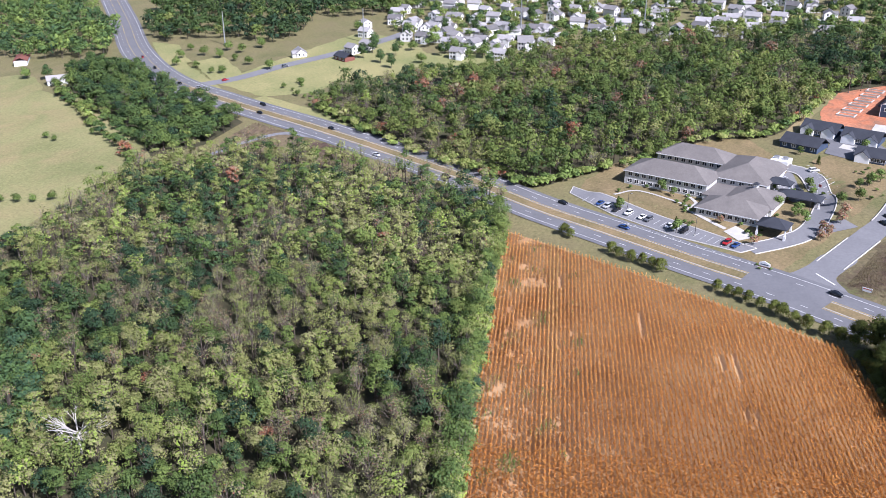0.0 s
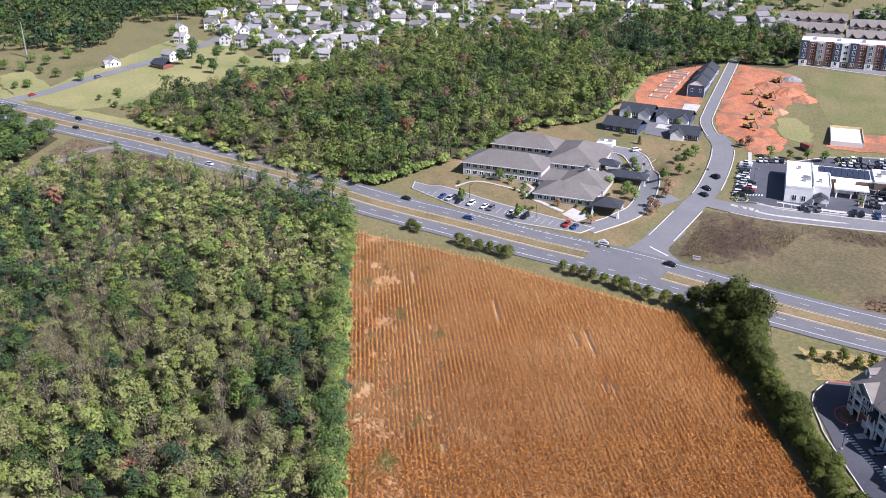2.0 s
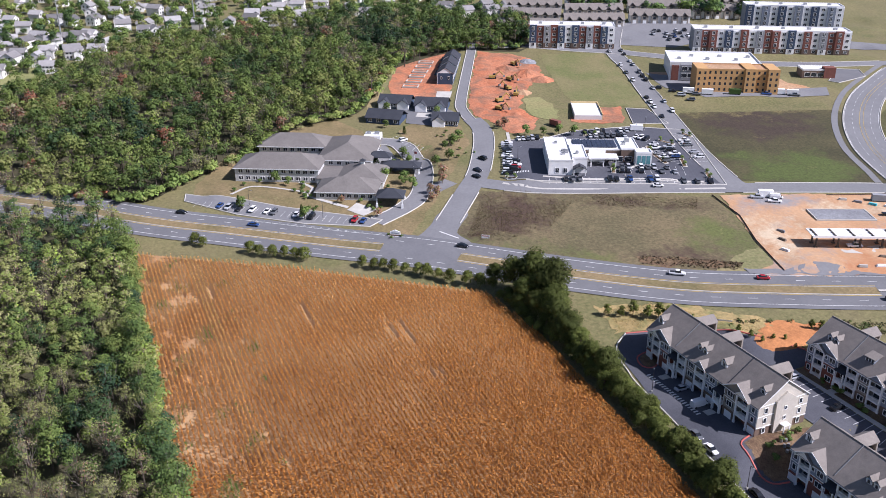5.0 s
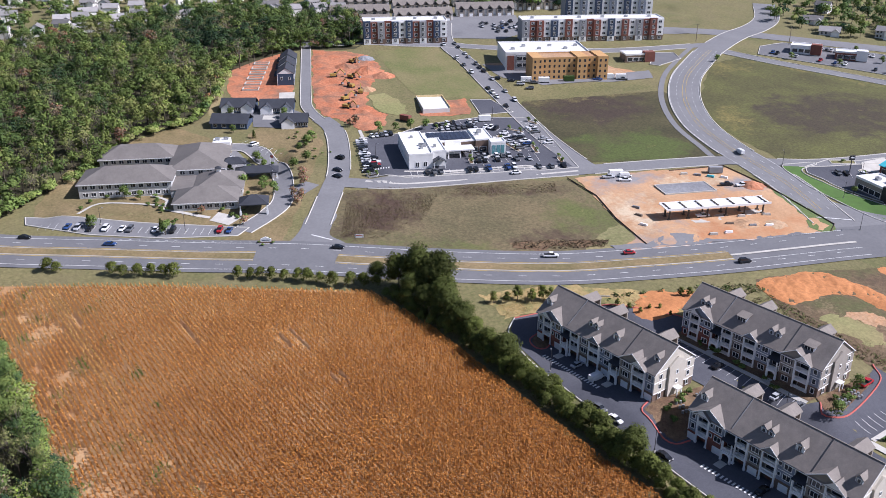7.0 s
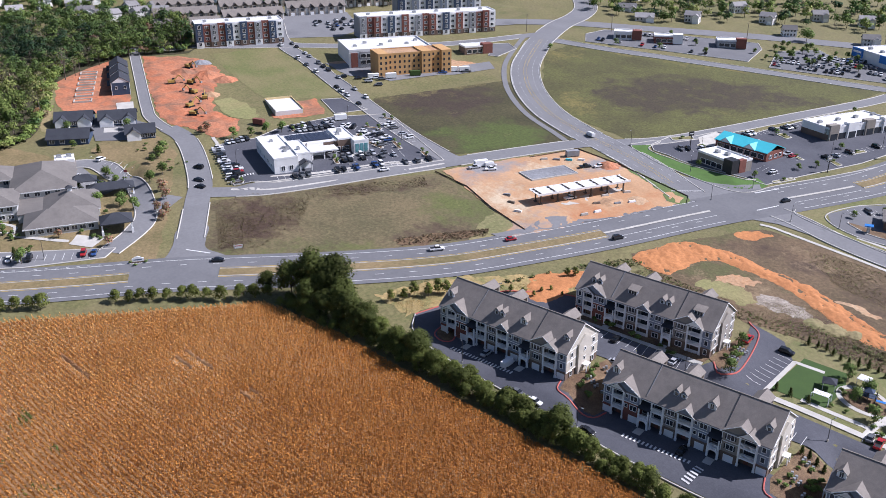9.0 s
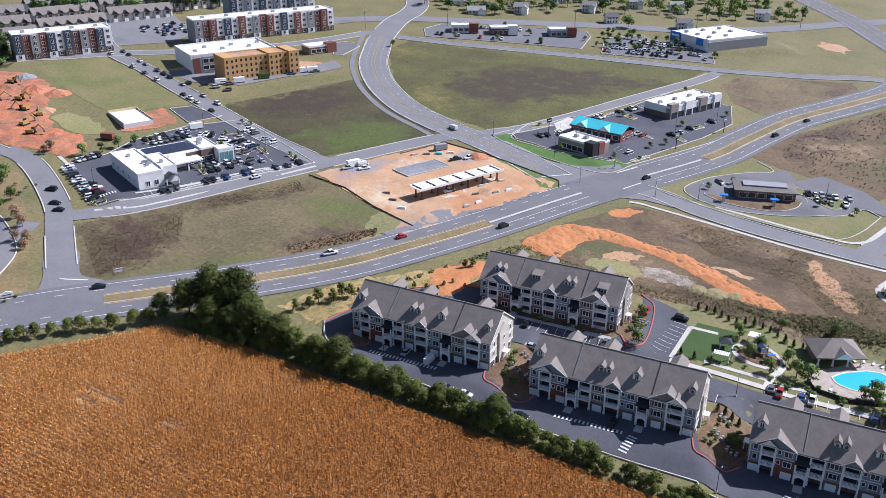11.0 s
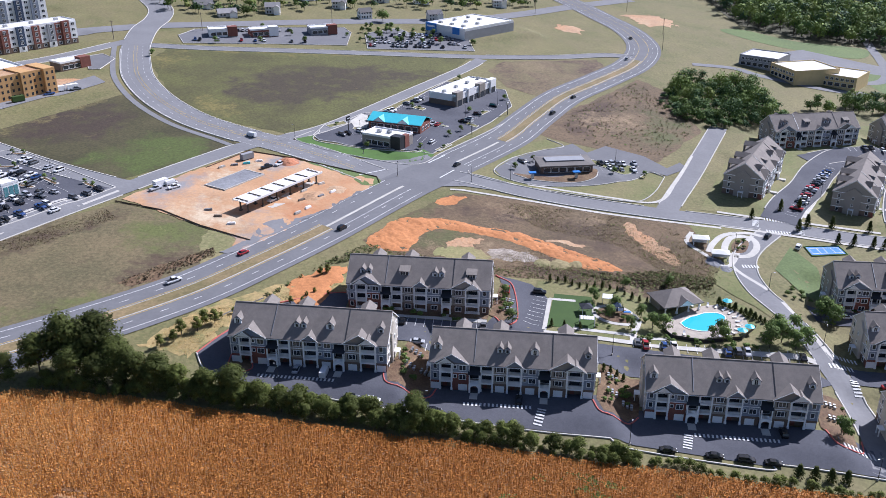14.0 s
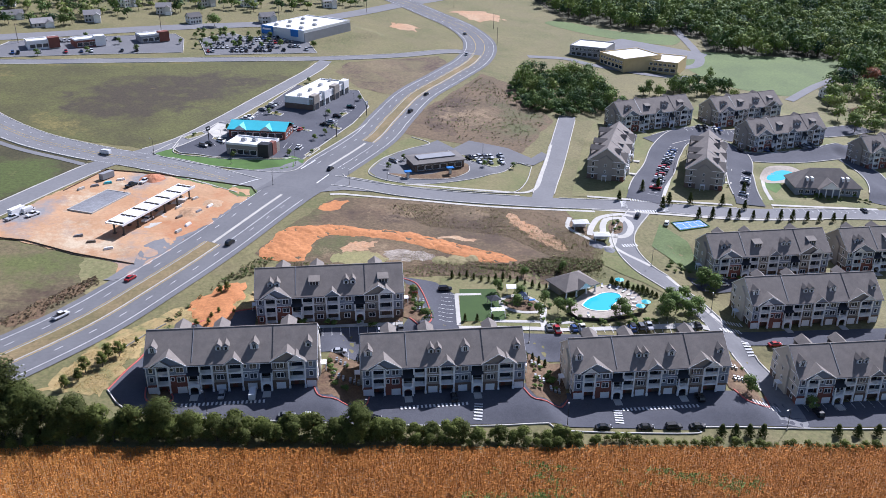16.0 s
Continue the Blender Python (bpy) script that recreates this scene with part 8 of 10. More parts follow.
# among the houses and beyond the shops
for x, y, a in spots[::2]:
    plant("yard" if P_RNG.uniform() < 0.7 else "yard_dark", x + P_RNG.uniform(-9, 9) * 1.3 + 8, y + P_RNG.uniform(-11, 11) + 4, P_RNG.uniform(0.7, 1.15))
for _ in range(44):
    x = P_RNG.uniform(-175, -85)
    plant("street", x, 558 + (x + 175) * 0.38 + P_RNG.choice([0, 14, 28, 40]) + P_RNG.uniform(-2, 2), P_RNG.uniform(0.6, 0.9))
for x, y in ((-95, 380), (-70, 385), (-106, 420), (-62, 410), (-60, 450), (-58, 420), (-90, 445), (-78, 508), (-46, 480), (20, 388), (34, 392), (-18, 396), (-24, 380)):
    plant("street", x, y, 0.6)
for x, y in ((-260, 476), (-240, 520), (-215, 533), (-190, 546), (-205, 560), (-228, 566)):
    plant("street", x, y, 0.8)
plant("lime", -159, -25, 1.0)

# bleached dead tree
dead = thing("dead_tree", "bleached white dead tree with bare spreading branches", "dead tree", m=spot(-52, -40, 0))
q = np.random.default_rng(3)
st, en, r0, r1 = [np.array([0, 0, -0.5])], [np.array([0.4, 0.2, 7.0])], [0.6], [0.45]
for i in range(15):
    a = i * 2.4
    b = np.array([0.3, 0.2, q.uniform(4.0, 7.0)])
    e = b + np.array([math.cos(a) * q.uniform(3.5, 6.0), math.sin(a) * q.uniform(3.5, 6.0), q.uniform(1.5, 4.5)])
    st.append(b), en.append(e), r0.append(0.3), r1.append(0.16)
    for j in range(5):
        u = q.uniform(0.4, 1.0)
        c = b + (e - b) * u
        g = c + (e - b) * q.uniform(0.25, 0.5) + q.normal(size=3) * np.array([0.8, 0.8, 0.4])
        st.append(c), en.append(g), r0.append(0.13), r1.append(0.06)
        for _ in range(2):
            st.append(g), en.append(g + (g - c) * 0.4 + q.normal(size=3) * 0.5), r0.append(0.065), r1.append(0.03)
v, f = sticks(q, np.array(st), np.array(en), np.array(r0), np.array(r1))
ob = new("branches", np_mesh("branches", v, f, M["dead_wood"]))
ob.parent = dead

# broad dark crowns where the wood comes nearest
DEEP_WOOD = [(-40, -66), (-56, -78), (-80, -100), (-104, -112), (-104, -92), (-84, -74), (-66, -60), (-48, -52)]
woodland("broad_trees", "broad blue-green crowns of a dense wood", scatter(P_RNG, DEEP_WOOD, 6.5), P_RNG, (11, 14), (4.2, 5.4), 1000, 0.8, lambda r, x, y, t: float(np.clip(r.normal(0.13, 0.1), 0, 0.4)), bare=0.0, twigs=3)

# more woods at the edge of the view
EAST = [(78, 850), (99, 758), (125, 737), (151, 725), (188, 728), (208, 712), (204, 668), (246, 664), (302, 672), (290, 620), (330, 600), (420, 560), (540, 640), (540, 980), (200, 980), (60, 940)]
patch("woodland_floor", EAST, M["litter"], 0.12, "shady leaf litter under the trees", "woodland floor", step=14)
woodland("east_woodland", "dark green woodland behind the block buildings", scatter(P_RNG, EAST, 9.0, keep=0.97), P_RNG, (11, 16), (5.0, 7.5), 170, 1.8, wood_tint, bare=0.0, twigs=2, low=-0.7)
GROVE = [(41, 501), (43, 536), (56, 559), (82, 576), (102, 545), (108, 514), (92, 488), (70, 481), (51, 487)]
woodland("grove", "grove of broad dark green trees beside the estate", scatter(P_RNG, GROVE, 8.5, keep=0.72), P_RNG, (7, 14), (3.0, 5.8), 460, 0.9, wood_tint, bare=0.0, twigs=4, low=-0.9)
GROVE = [(138, 543), (155, 567), (182, 578), (196, 560), (186, 545), (164, 540), (120, 524), (112, 532)]
woodland("grove", "small grove of dark green trees behind the apartment blocks", scatter(P_RNG, GROVE, 8.0, keep=0.8), P_RNG, (6, 12), (3.0, 5.2), 400, 0.95, wood_tint, bare=0.0, twigs=4, low=-0.9)
THICKET = [(40, 500), (43, 538), (56, 561), (82, 578), (104, 545), (110, 514), (92, 486), (70, 478), (51, 485)]
woodland("low_thicket", "low dark thicket under the grove", scatter(P_RNG, THICKET, 5.0), P_RNG, (3, 5), (2.4, 3.4), 90, 1.2, dark_tint, bare=0.0, twigs=2)
GROVE = [(238, 540), (285, 625), (350, 690), (380, 640), (300, 500), (258, 486), (236, 484)]
woodland("grove", "grove of broad green trees beside the estate", scatter(P_RNG, GROVE, 11.0, keep=0.75), P_RNG, (9, 13), (4.6, 6.2), 300, 1.4, far_tint, bare=0.0, twigs=4)
RIDGE = [(-480, 380), (-440, 425), (-400, 455), (-420, 500), (-500, 470), (-520, 400)]
woodland("town_woodland", "dark trees behind the apartment buildings", scatter(P_RNG, RIDGE, 10.0, keep=0.6), P_RNG, (9, 13), (4.5, 6.0), 200, 1.8, dark_tint, bare=0.0, twigs=4)
FARWEST = [(-461, -360), (-470, -280), (-548, -318), (-626, -376), (-680, -430), (-760, -520), (-640, -520), (-560, -470)]
woodland("west_woodland", "woodland beyond the meadow", scatter(P_RNG, FARWEST, 11.0, keep=0.95), P_RNG, (9, 13), (5.0, 6.5), 150, 1.8, dark_tint, bare=0.0, twigs=4)
FARWEST = [(-524, -276), (-513, -240), (-527, -205), (-512, -168), (-554, -156), (-602, -160), (-608, -92), (-640, -70), (-800, -60), (-840, -360), (-690, -345), (-613, -325)]
woodland("west_woodland", "woodland beyond the highway junction", scatter(P_RNG, FARWEST, 11.0, keep=0.9), P_RNG, (9, 13), (5.0, 6.5), 140, 1.8, lambda r, x, y, t: far_tint(r, x, y, t) * 0.5, bare=0.0, twigs=4)
GREEN_ROWS = [(-446, -300), (-459, -280), (-456, -258), (-415, -227), (-402, -246), (-414, -275)]
woodland("low_thicket", "low green thicket beside a farmhouse", scatter(P_RNG, GREEN_ROWS, 4.5), P_RNG, (3, 5), (2.2, 3.0), 120, 1.0, dark_tint, bare=0.0, twigs=2)
# gardens full of trees between the houses
homes = np.array([(x, y) for x, y, a in spots])
def gardens(poly, gap, keep):
    p = scatter(P_RNG, poly, gap, keep=keep)
    d = np.min(np.hypot(p[:, :1] - homes[:, 0], p[:, 1:] - homes[:, 1]), 1)
    return p[d > 8.0]
woodland("garden_trees", "leafy garden trees between suburban houses", gardens(SUBURB, 11.0, 0.85), P_RNG, (6, 10), (3.0, 4.6), 130, 1.5, lambda r, x, y, t: float(np.clip(r.normal(0.3, 0.14), 0, 0.6)), bare=0.0, twigs=3)
woodland("garden_trees", "leafy garden trees behind the townhouses", gardens([(-535, 205), (-512, 275), (-480, 335), (-520, 350), (-560, 420), (-700, 480), (-760, 330), (-690, 250)], 17.0, 0.7), P_RNG, (6, 10), (3.2, 5.0), 130, 1.7, dark_tint, bare=0.0, twigs=3)
woodland("garden_trees", "leafy garden trees beyond the shops", gardens([(-330, 585), (-257, 590), (-215, 640), (-120, 690), (-60, 740), (-120, 800), (-340, 720)], 11.5, 0.75), P_RNG, (6, 10), (3.0, 4.6), 130, 1.5, lambda r, x, y, t: float(np.clip(r.normal(0.3, 0.14), 0, 0.6)), bare=0.0, twigs=3)
# shrubs on the bank beside the estate and along the country road
for x, y, k in ((-470, -82, 1.0), (-484, -79, 1.0), (-491, -51, 0.8), (-499, -62, 0.6), (-477, -60, 0.9), (-457, -66, 0.9), (-457, -37, 0.8), (-477, -27, 0.9), (-438, -21, 0.6), (-427, -4, 0.6), (-451, 11, 0.9), (-436, 2, 0.6), (-471, -7, 0.8), (-477, 3, 1.0), (-484, 11, 0.8), (-448, 31, 0.9), (-432, -38, 0.7), (-444, -55, 0.9), (-470, -221, 0.7), (-492, -224, 0.6), (-477, -206, 0.8), (-449, -214, 0.7), (-430, -178, 0.5), (-433, -172, 0.5), (-492, -193, 0.8), (-443, -196, 0.6), (-412, -292, 1.0)):
    plant("yard_dark" if k > 0.85 else "yard", x, y, k)

# weeds and dry brush on the vacant lots
def brush(name, label, poly, count, size, tint, spread=0.25, material="shrub"):
    poly = np.asarray(poly, float)
    lo, hi = poly.min(0), poly.max(0)
    p = P_RNG.uniform(lo, hi, (count * 2, 2))
    p = p[inside(poly, p[:, 0], p[:, 1])]
    keep = np.array([noise.noise(Vector((x * 0.05, y * 0.05, 1.7))) for x, y in p]) + P_RNG.normal(0, 0.35, len(p)) > 0.0
    p = p[keep]
    n = len(p) * 5
    c = np.repeat(np.c_[p, zg(p[:, 0], p[:, 1]) + 0.1 + size * 0.3], 5, 0)
    lv = leaf_quads(P_RNG, np.zeros((1, 3)), np.array([size * 0.55]), n, size * 0.8)[0].reshape(-1, 3, 3) + c[:, None, :]
    t = np.clip(np.repeat(P_RNG.normal(tint, spread, len(p)), 5), 0, 1)
    up = P_RNG.normal(0, 0.4, (n, 3)) + np.array([0.0, 0.0, 1.0])
    up /= np.linalg.norm(up, axis=1)[:, None]
    return tagged(new(name, np_mesh(name, lv.reshape(-1, 3), tris_of(n * 3), M[material], t, normals=np.repeat(up, 3, 0))), label, "weeds", kind="stuff")


brush("dry_brush", "dry brown weeds and brush on a vacant lot", [(-206, 199), (-203, 214), (-168, 279), (-160, 274), (-171, 249), (-184, 230), (-166, 212), (-162, 190), (-171, 179)], 9000, 0.34, 0.15, 0.15)
brush("dry_brush", "dry brown brush on the slope", [(-40, 278), (0, 284), (58, 293), (66, 318), (40, 345), (-30, 342), (-6, 322), (26, 317), (44, 300), (0, 306)], 26000, 0.24, 0.22, 0.2)
brush("long_grass", "long yellow grass on the bank", [(-106, 202), (-93, 200), (-88, 230), (-66, 248), (-42, 262), (-58, 266), (-104, 220)], 9000, 0.26, 0.8, material="straw")

brush("verge_brush", "dark green and brown shrubs on the bank below the highway", [(-87, 236), (-81, 249), (-76, 263), (-68, 281), (-60, 288), (-63, 274), (-73, 266), (-78, 256), (-82, 243), (-83, 234)], 1600, 1.0, 0.75)
brush("slope_shrubs", "dark brown and green shrubs scattered on the slope", [(-36, 326), (-6, 328), (30, 318), (44, 300), (62, 296), (66, 316), (46, 342), (0, 343), (-36, 340)], 420, 0.7, 0.35, 0.35)
brush("slope_shrubs", "dense dark shrubs at the foot of the slope", [(14, 289), (28, 288), (60, 294), (62, 302), (44, 302), (30, 296)], 1700, 0.8, 0.5, 0.4)
brush("verge_brush", "dark shrubs behind the apartment blocks", [(-60, 268), (-58, 284), (-40, 284), (-12, 284), (0, 292), (60, 300), (62, 290), (10, 280), (-14, 279), (-40, 270)], 5200, 0.5, 0.5, 0.35)
brush("field_shrubs", "low green and brown shrubs in the weedy field", [(-8, 470), (10, 512), (24, 545), (42, 530), (60, 480), (44, 424), (10, 426), (-10, 440)], 900, 0.8, 0.5, 0.4)
brush("dry_brush", "dark brown dead weeds along the silt fence", [(-134, 231), (-131, 238), (-125, 249), (-116, 264), (-113, 259), (-122, 241), (-128, 229)], 1200, 0.7, 0.05, 0.1)
brush("dry_brush", "brown brush on the mound of the wedge", [(-330, -104), (-312, -75), (-290, -40), (-264, -16), (-262, -34), (-283, -84), (-300, -112)], 1500, 0.7, 0.3)

# ---- maize ----
C_RNG = np.random.default_rng(11)
RA = radians(4.6)
cu, cv = np.array([math.cos(RA), math.sin(RA)]), np.array([-math.sin(RA), math.cos(RA)])
rows_v = np.arange(-60, 160, 1.3)
cols_u = np.arange(-230, 160, 0.37)
V_, U_ = np.meshgrid(rows_v, cols_u, indexing="ij")
U_ = U_ + C_RNG.uniform(-0.14, 0.14, U_.shape)
V_ = V_ + C_RNG.normal(0, 0.06, V_.shape)
px_, py_ = U_ * cu[0] + V_ * cv[0], 60 + U_ * cu[1] + V_ * cv[1]
MAIZE = [(-201, 57.5), (-171, 109), (-128, 170), (-98, 176.5), (-60, 179), (10, 186.5), (112, 197), (140, 200), (140, 150), (0, 130), (-20, 69), (-136, 59.5)]
ok = inside(MAIZE, px_, py_)
pts = np.c_[px_[ok], py_[ok]]
# gaps where the stand is thin: sown tracks, bare spots, and a weak stretch towards the wood
thin = np.array([noise.noise(Vector((x * 0.09, y * 0.09, 5.0))) for x, y in pts])
near_wood = pts[:, 1] - (62 + 0.075 * (pts[:, 0] + 116))
weak = near_wood < 17
strip = (near_wood > 18.5) & (near_wood < 22.5)
drop = (thin + C_RNG.normal(0, 0.2, len(thin)) > 0.42) & (near_wood < 24) & ~strip
drop |= weak & (C_RNG.uniform(size=len(pts)) < 0.14)
for cx, cy, r in ((-172, 68, 2.6), (-96, 70, 2.8), (-141, 67, 2.2), (-128, 89, 1.6), (-127, 68, 1.6), (-114, 71, 1.8), (-68, 92, 1.8), (-56, 79, 1.8)):
    drop |= (np.hypot(pts[:, 0] - cx, (pts[:, 1] - cy) * 1.6) + C_RNG.normal(0, 0.5, len(pts)) < r)
for x0, x1, y in ((-144, -128, 110), (-122, -108, 137), (-121, -112, 133.5), (-94, -89, 140.5), (-94, -89, 138)):
    drop |= (pts[:, 0] > x0) & (pts[:, 0] < x1) & (np.abs(pts[:, 1] - y - (pts[:, 0] - x0) * 0.08) < 0.6)
keep = ~drop & (C_RNG.uniform(size=len(pts)) > 0.05)
pts, strip = pts[keep], strip[keep]
n = len(pts)
base = np.c_[pts, zg(pts[:, 0], pts[:, 1]) + 0.1]
hgt = C_RNG.uniform(1.7, 2.4, n) * (0.9 + 0.12 * np.array([noise.noise(Vector((x * 0.05, y * 0.05, 9.0))) for x, y in pts]))
vs, tints = [], []
for k in range(3):
    a = RA + C_RNG.normal(0, 1.0, n) * np.where(pts[:, 0] < -70, 0.35, 0.65) + math.pi * C_RNG.integers(0, 2, n)
    d = np.c_[np.cos(a), np.sin(a), np.zeros(n)]
    s = np.c_[-np.sin(a), np.cos(a), np.zeros(n)]
    z0 = (0.42 + 0.2 * k) * hgt
    root = base + np.c_[np.zeros((n, 2)), z0]
    tip = root + d * (C_RNG.uniform(0.4, 0.75, n) + np.where(pts[:, 0] > -70, 0.15, 0.0))[:, None] + np.c_[np.zeros((n, 2)), C_RNG.uniform(-0.25, 0.25, n)]
    w = 0.15
    vs.append(np.stack([root + s * 0.07, root - s * 0.07, tip - s * w, tip + s * w], 1))
    tints.append(np.where(strip, C_RNG.uniform(0.45, 0.88, n), C_RNG.uniform(0.12, 0.74, n)))
s = np.c_[np.full(n, cu[0]), np.full(n, cu[1]), np.zeros(n)]
up = np.c_[C_RNG.normal(0, 0.08, (n, 2)), hgt]
vs.append(np.stack([base - s * 0.07, base + s * 0.07, base + up + s * 0.10, base + up - s * 0.10], 1))
tints.append(C_RNG.uniform(0.2, 0.75, n))
cv_ = np.concatenate(vs).reshape(-1, 3)
green = np.array([noise.noise(Vector((x * 0.11, y * 0.11, 2.0))) for x, y in pts])
mark = np.tile(((green + C_RNG.normal(0, 0.15, n) > 0.47) & (pts[:, 1] < 92)), 4)
pale = np.tile(0.24 * np.clip((-95 - pts[:, 0]) / 80, 0, 1) - 0.48 * np.clip((pts[:, 0] + 110) / 90, 0, 1), 4)
weeds = np.array([noise.noise(Vector((x * 0.06, y * 0.13, 6.0))) for x, y in pts])
mark |= np.tile((weeds + C_RNG.normal(0, 0.22, n) > 0.34) & (pts[:, 0] > 5) & (pts[:, 0] < 85) & (pts[:, 1] < 182), 4)
tt = np.where(mark, 1.0, np.clip(np.concatenate(tints) + pale, 0.0, 0.9))
nrm_ = C_RNG.normal(0, 0.34, (len(cv_) // 4, 3)) + np.array([0.0, 0.0, 1.0])
nrm_[3 * n:] = C_RNG.normal(0, 0.2, (n, 3)) + np.array([0.0, -0.6, 0.8])
nrm_ /= np.linalg.norm(nrm_, axis=1)[:, None]
maize = tagged(new("maize", np_mesh("maize", cv_, quads_of(len(cv_)), M["corn"], tt, normals=np.repeat(nrm_, 4, 0))), "dry orange-brown maize standing in rows", "maize crop", kind="stuff")

# ---- vehicles ----
def loft(bm, stations, mi=0):
    """A closed body through stations of (x, half width, low z, high z)."""
    rings = []
    for x, w, z0, z1 in stations:
        zm = z0 + (z1 - z0) * 0.55
        rings.append([bm.verts.new(p) for p in ((x, -w * 0.92, z0), (x, -w, zm), (x, -w * 0.86, z1), (x, w * 0.86, z1), (x, w, zm), (x, w * 0.92, z0))])
    for a, b in zip(rings, rings[1:]):
        for i in range(6):
            bm.faces.new((a[i], b[i], b[(i + 1) % 6], a[(i + 1) % 6])).material_index = mi
    bm.faces.new(rings[0][::-1]).material_index = mi
    bm.faces.new(rings[-1]).material_index = mi


SHAPES = {
    "sedan": ([(-2.35, 0.72, 0.42, 0.80), (-2.2, 0.88, 0.26, 0.98), (-1.2, 0.91, 0.24, 1.0), (0.9, 0.91, 0.24, 0.98), (2.0, 0.87, 0.26, 0.80), (2.35, 0.68, 0.36, 0.62)], (-1.75, 1.25, -1.05, 0.35, 0.80, 0.98, 1.44, 0.64)),
    "suv": ([(-2.35, 0.82, 0.45, 1.0), (-2.25, 0.94, 0.30, 1.12), (-1.2, 0.96, 0.28, 1.14), (0.9, 0.96, 0.28, 1.10), (2.1, 0.92, 0.30, 0.98), (2.38, 0.76, 0.40, 0.76)], (-2.2, 1.25, -1.95, 0.45, 0.84, 1.10, 1.74, 0.72)),
    "pickup": ([(-2.85, 0.90, 0.50, 1.0), (-2.75, 0.97, 0.42, 1.1), (-0.8, 0.97, 0.36, 1.12), (0.9, 0.97, 0.36, 1.12), (2.5, 0.93, 0.36, 1.02), (2.8, 0.80, 0.45, 0.80)], (-0.9, 1.35, -0.6, 0.75, 0.86, 1.10, 1.82, 0.72)),
    "van": ([(-2.7, 0.90, 0.40, 1.9), (-2.65, 0.97, 0.30, 2.1), (-1.0, 0.98, 0.28, 2.15), (1.2, 0.98, 0.28, 2.1), (2.2, 0.94, 0.30, 1.1), (2.7, 0.8, 0.4, 0.8)], (0.7, 2.1, 0.9, 1.5, 0.90, 1.15, 2.0, 0.80)),
}


def cabin(bm, spec, mi=0):
    x0, x1, t0, t1, w, z0, z1, wt = spec
    v = [bm.verts.new(p) for p in ((x0, -w, z0), (x1, -w, z0), (x1, w, z0), (x0, w, z0), (t0, -wt, z1), (t1, -wt, z1), (t1, wt, z1), (t0, wt, z1))]
    for q in ((0, 3, 2, 1), (4, 5, 6, 7), (0, 1, 5, 4), (1, 2, 6, 5), (2, 3, 7, 6), (3, 0, 4, 7)):
        bm.faces.new([v[i] for i in q]).material_index = mi


def wheel_bm(bm=None, at=(0, 0), mi=0):
    bm = bm or bmesh.new()
    r = bmesh.ops.create_cone(bm, cap_ends=True, segments=10, radius1=0.33, radius2=0.33, depth=0.22, matrix=pose(at[0], at[1], 0.33, 90, 0, 0))
    for f in {f for v in r["verts"] for f in v.link_faces}:
        f.material_index = mi
    return bm


WHEEL = data_of("wheel", wheel_bm(), M["tyre"])
CAR_DATA, CAR_FIRST = {}, {}
CAR_WORDS = {"sedan": "saloon car", "suv": "sport utility car", "pickup": "pickup truck", "van": "panel van"}


def car(kind, colour, x, y, turn, near=True, lift=0.19, where="parked on the asphalt"):
    key = (kind, colour, near)
    m = spot(x, y, turn, lift)
    if key in CAR_FIRST:
        ob = copy_thing(CAR_FIRST[key], m)
        return tagged(ob, "%s %s %s" % (colour, CAR_WORDS[kind], where))
    st, cb = SHAPES[kind]
    paint = M["car_" + colour]
    roof = (cb[2] - 0.04, cb[3] + 0.04, -cb[7] - 0.02, cb[7] + 0.02, cb[6] - 0.02, cb[6] + 0.05)
    label = "%s %s %s" % (colour, CAR_WORDS[kind], where)
    glass = bmesh.new()
    cabin(glass, cb)
    body = bmesh.new()
    loft(body, st)
    if near:
        top = thing("car" if kind in ("sedan", "suv") else kind, label, "car" if kind in ("sedan", "suv") else kind, "vehicles", m)
        part("body", body, paint, top)
        part("cabin_glass", glass, M["car_glass"], top)
        part("roof_panel", boxes(roof), paint, top)
        if kind == "pickup":
            part("bed_liner", boxes((-2.6, -1.0, -0.75, 0.75, 1.08, 1.14)), M["black_metal"], top)
        for wx in (st[0][0] + 0.9, st[-1][0] - 0.95):
            for wy in (-0.82, 0.82):
                again("wheel", WHEEL, top, pose(wx, wy, 0))
        for s in (-1, 1):
            part("headlight", boxes((st[-1][0] - 0.25, st[-1][0] - 0.05, s * 0.62 - 0.16, s * 0.62 + 0.16, 0.60, 0.74)), M["trim"], top)
    else:
        box_bm(body, *roof)
        cabin(body, cb, 2)
        glass.free()
        for wx in (st[0][0] + 0.9, st[-1][0] - 0.95):
            for wy in (-0.82, 0.82):
                wheel_bm(body, (wx, wy), 1)
        top = tagged(new("car" if kind in ("sedan", "suv") else kind, data_of("car", body, [paint, M["tyre"], M["car_glass"]])), label, "car" if kind in ("sedan", "suv") else kind, "vehicles")
        top.matrix_basis = m
    CAR_FIRST[key] = top
    return top


CAR_RNG = random.Random(9)
MIX = ["white"] * 5 + ["black"] * 5 + ["silver"] * 4 + ["grey"] * 5 + ["red"] * 1 + ["blue"] * 1


def any_car(x, y, turn, near=False, lift=0.19):
    return car(CAR_RNG.choice(("sedan", "sedan", "suv", "suv", "pickup")), CAR_RNG.choice(MIX), x, y, turn + CAR_RNG.choice((0, 180)) + CAR_RNG.uniform(-2, 2), near, lift)


STALLS = []


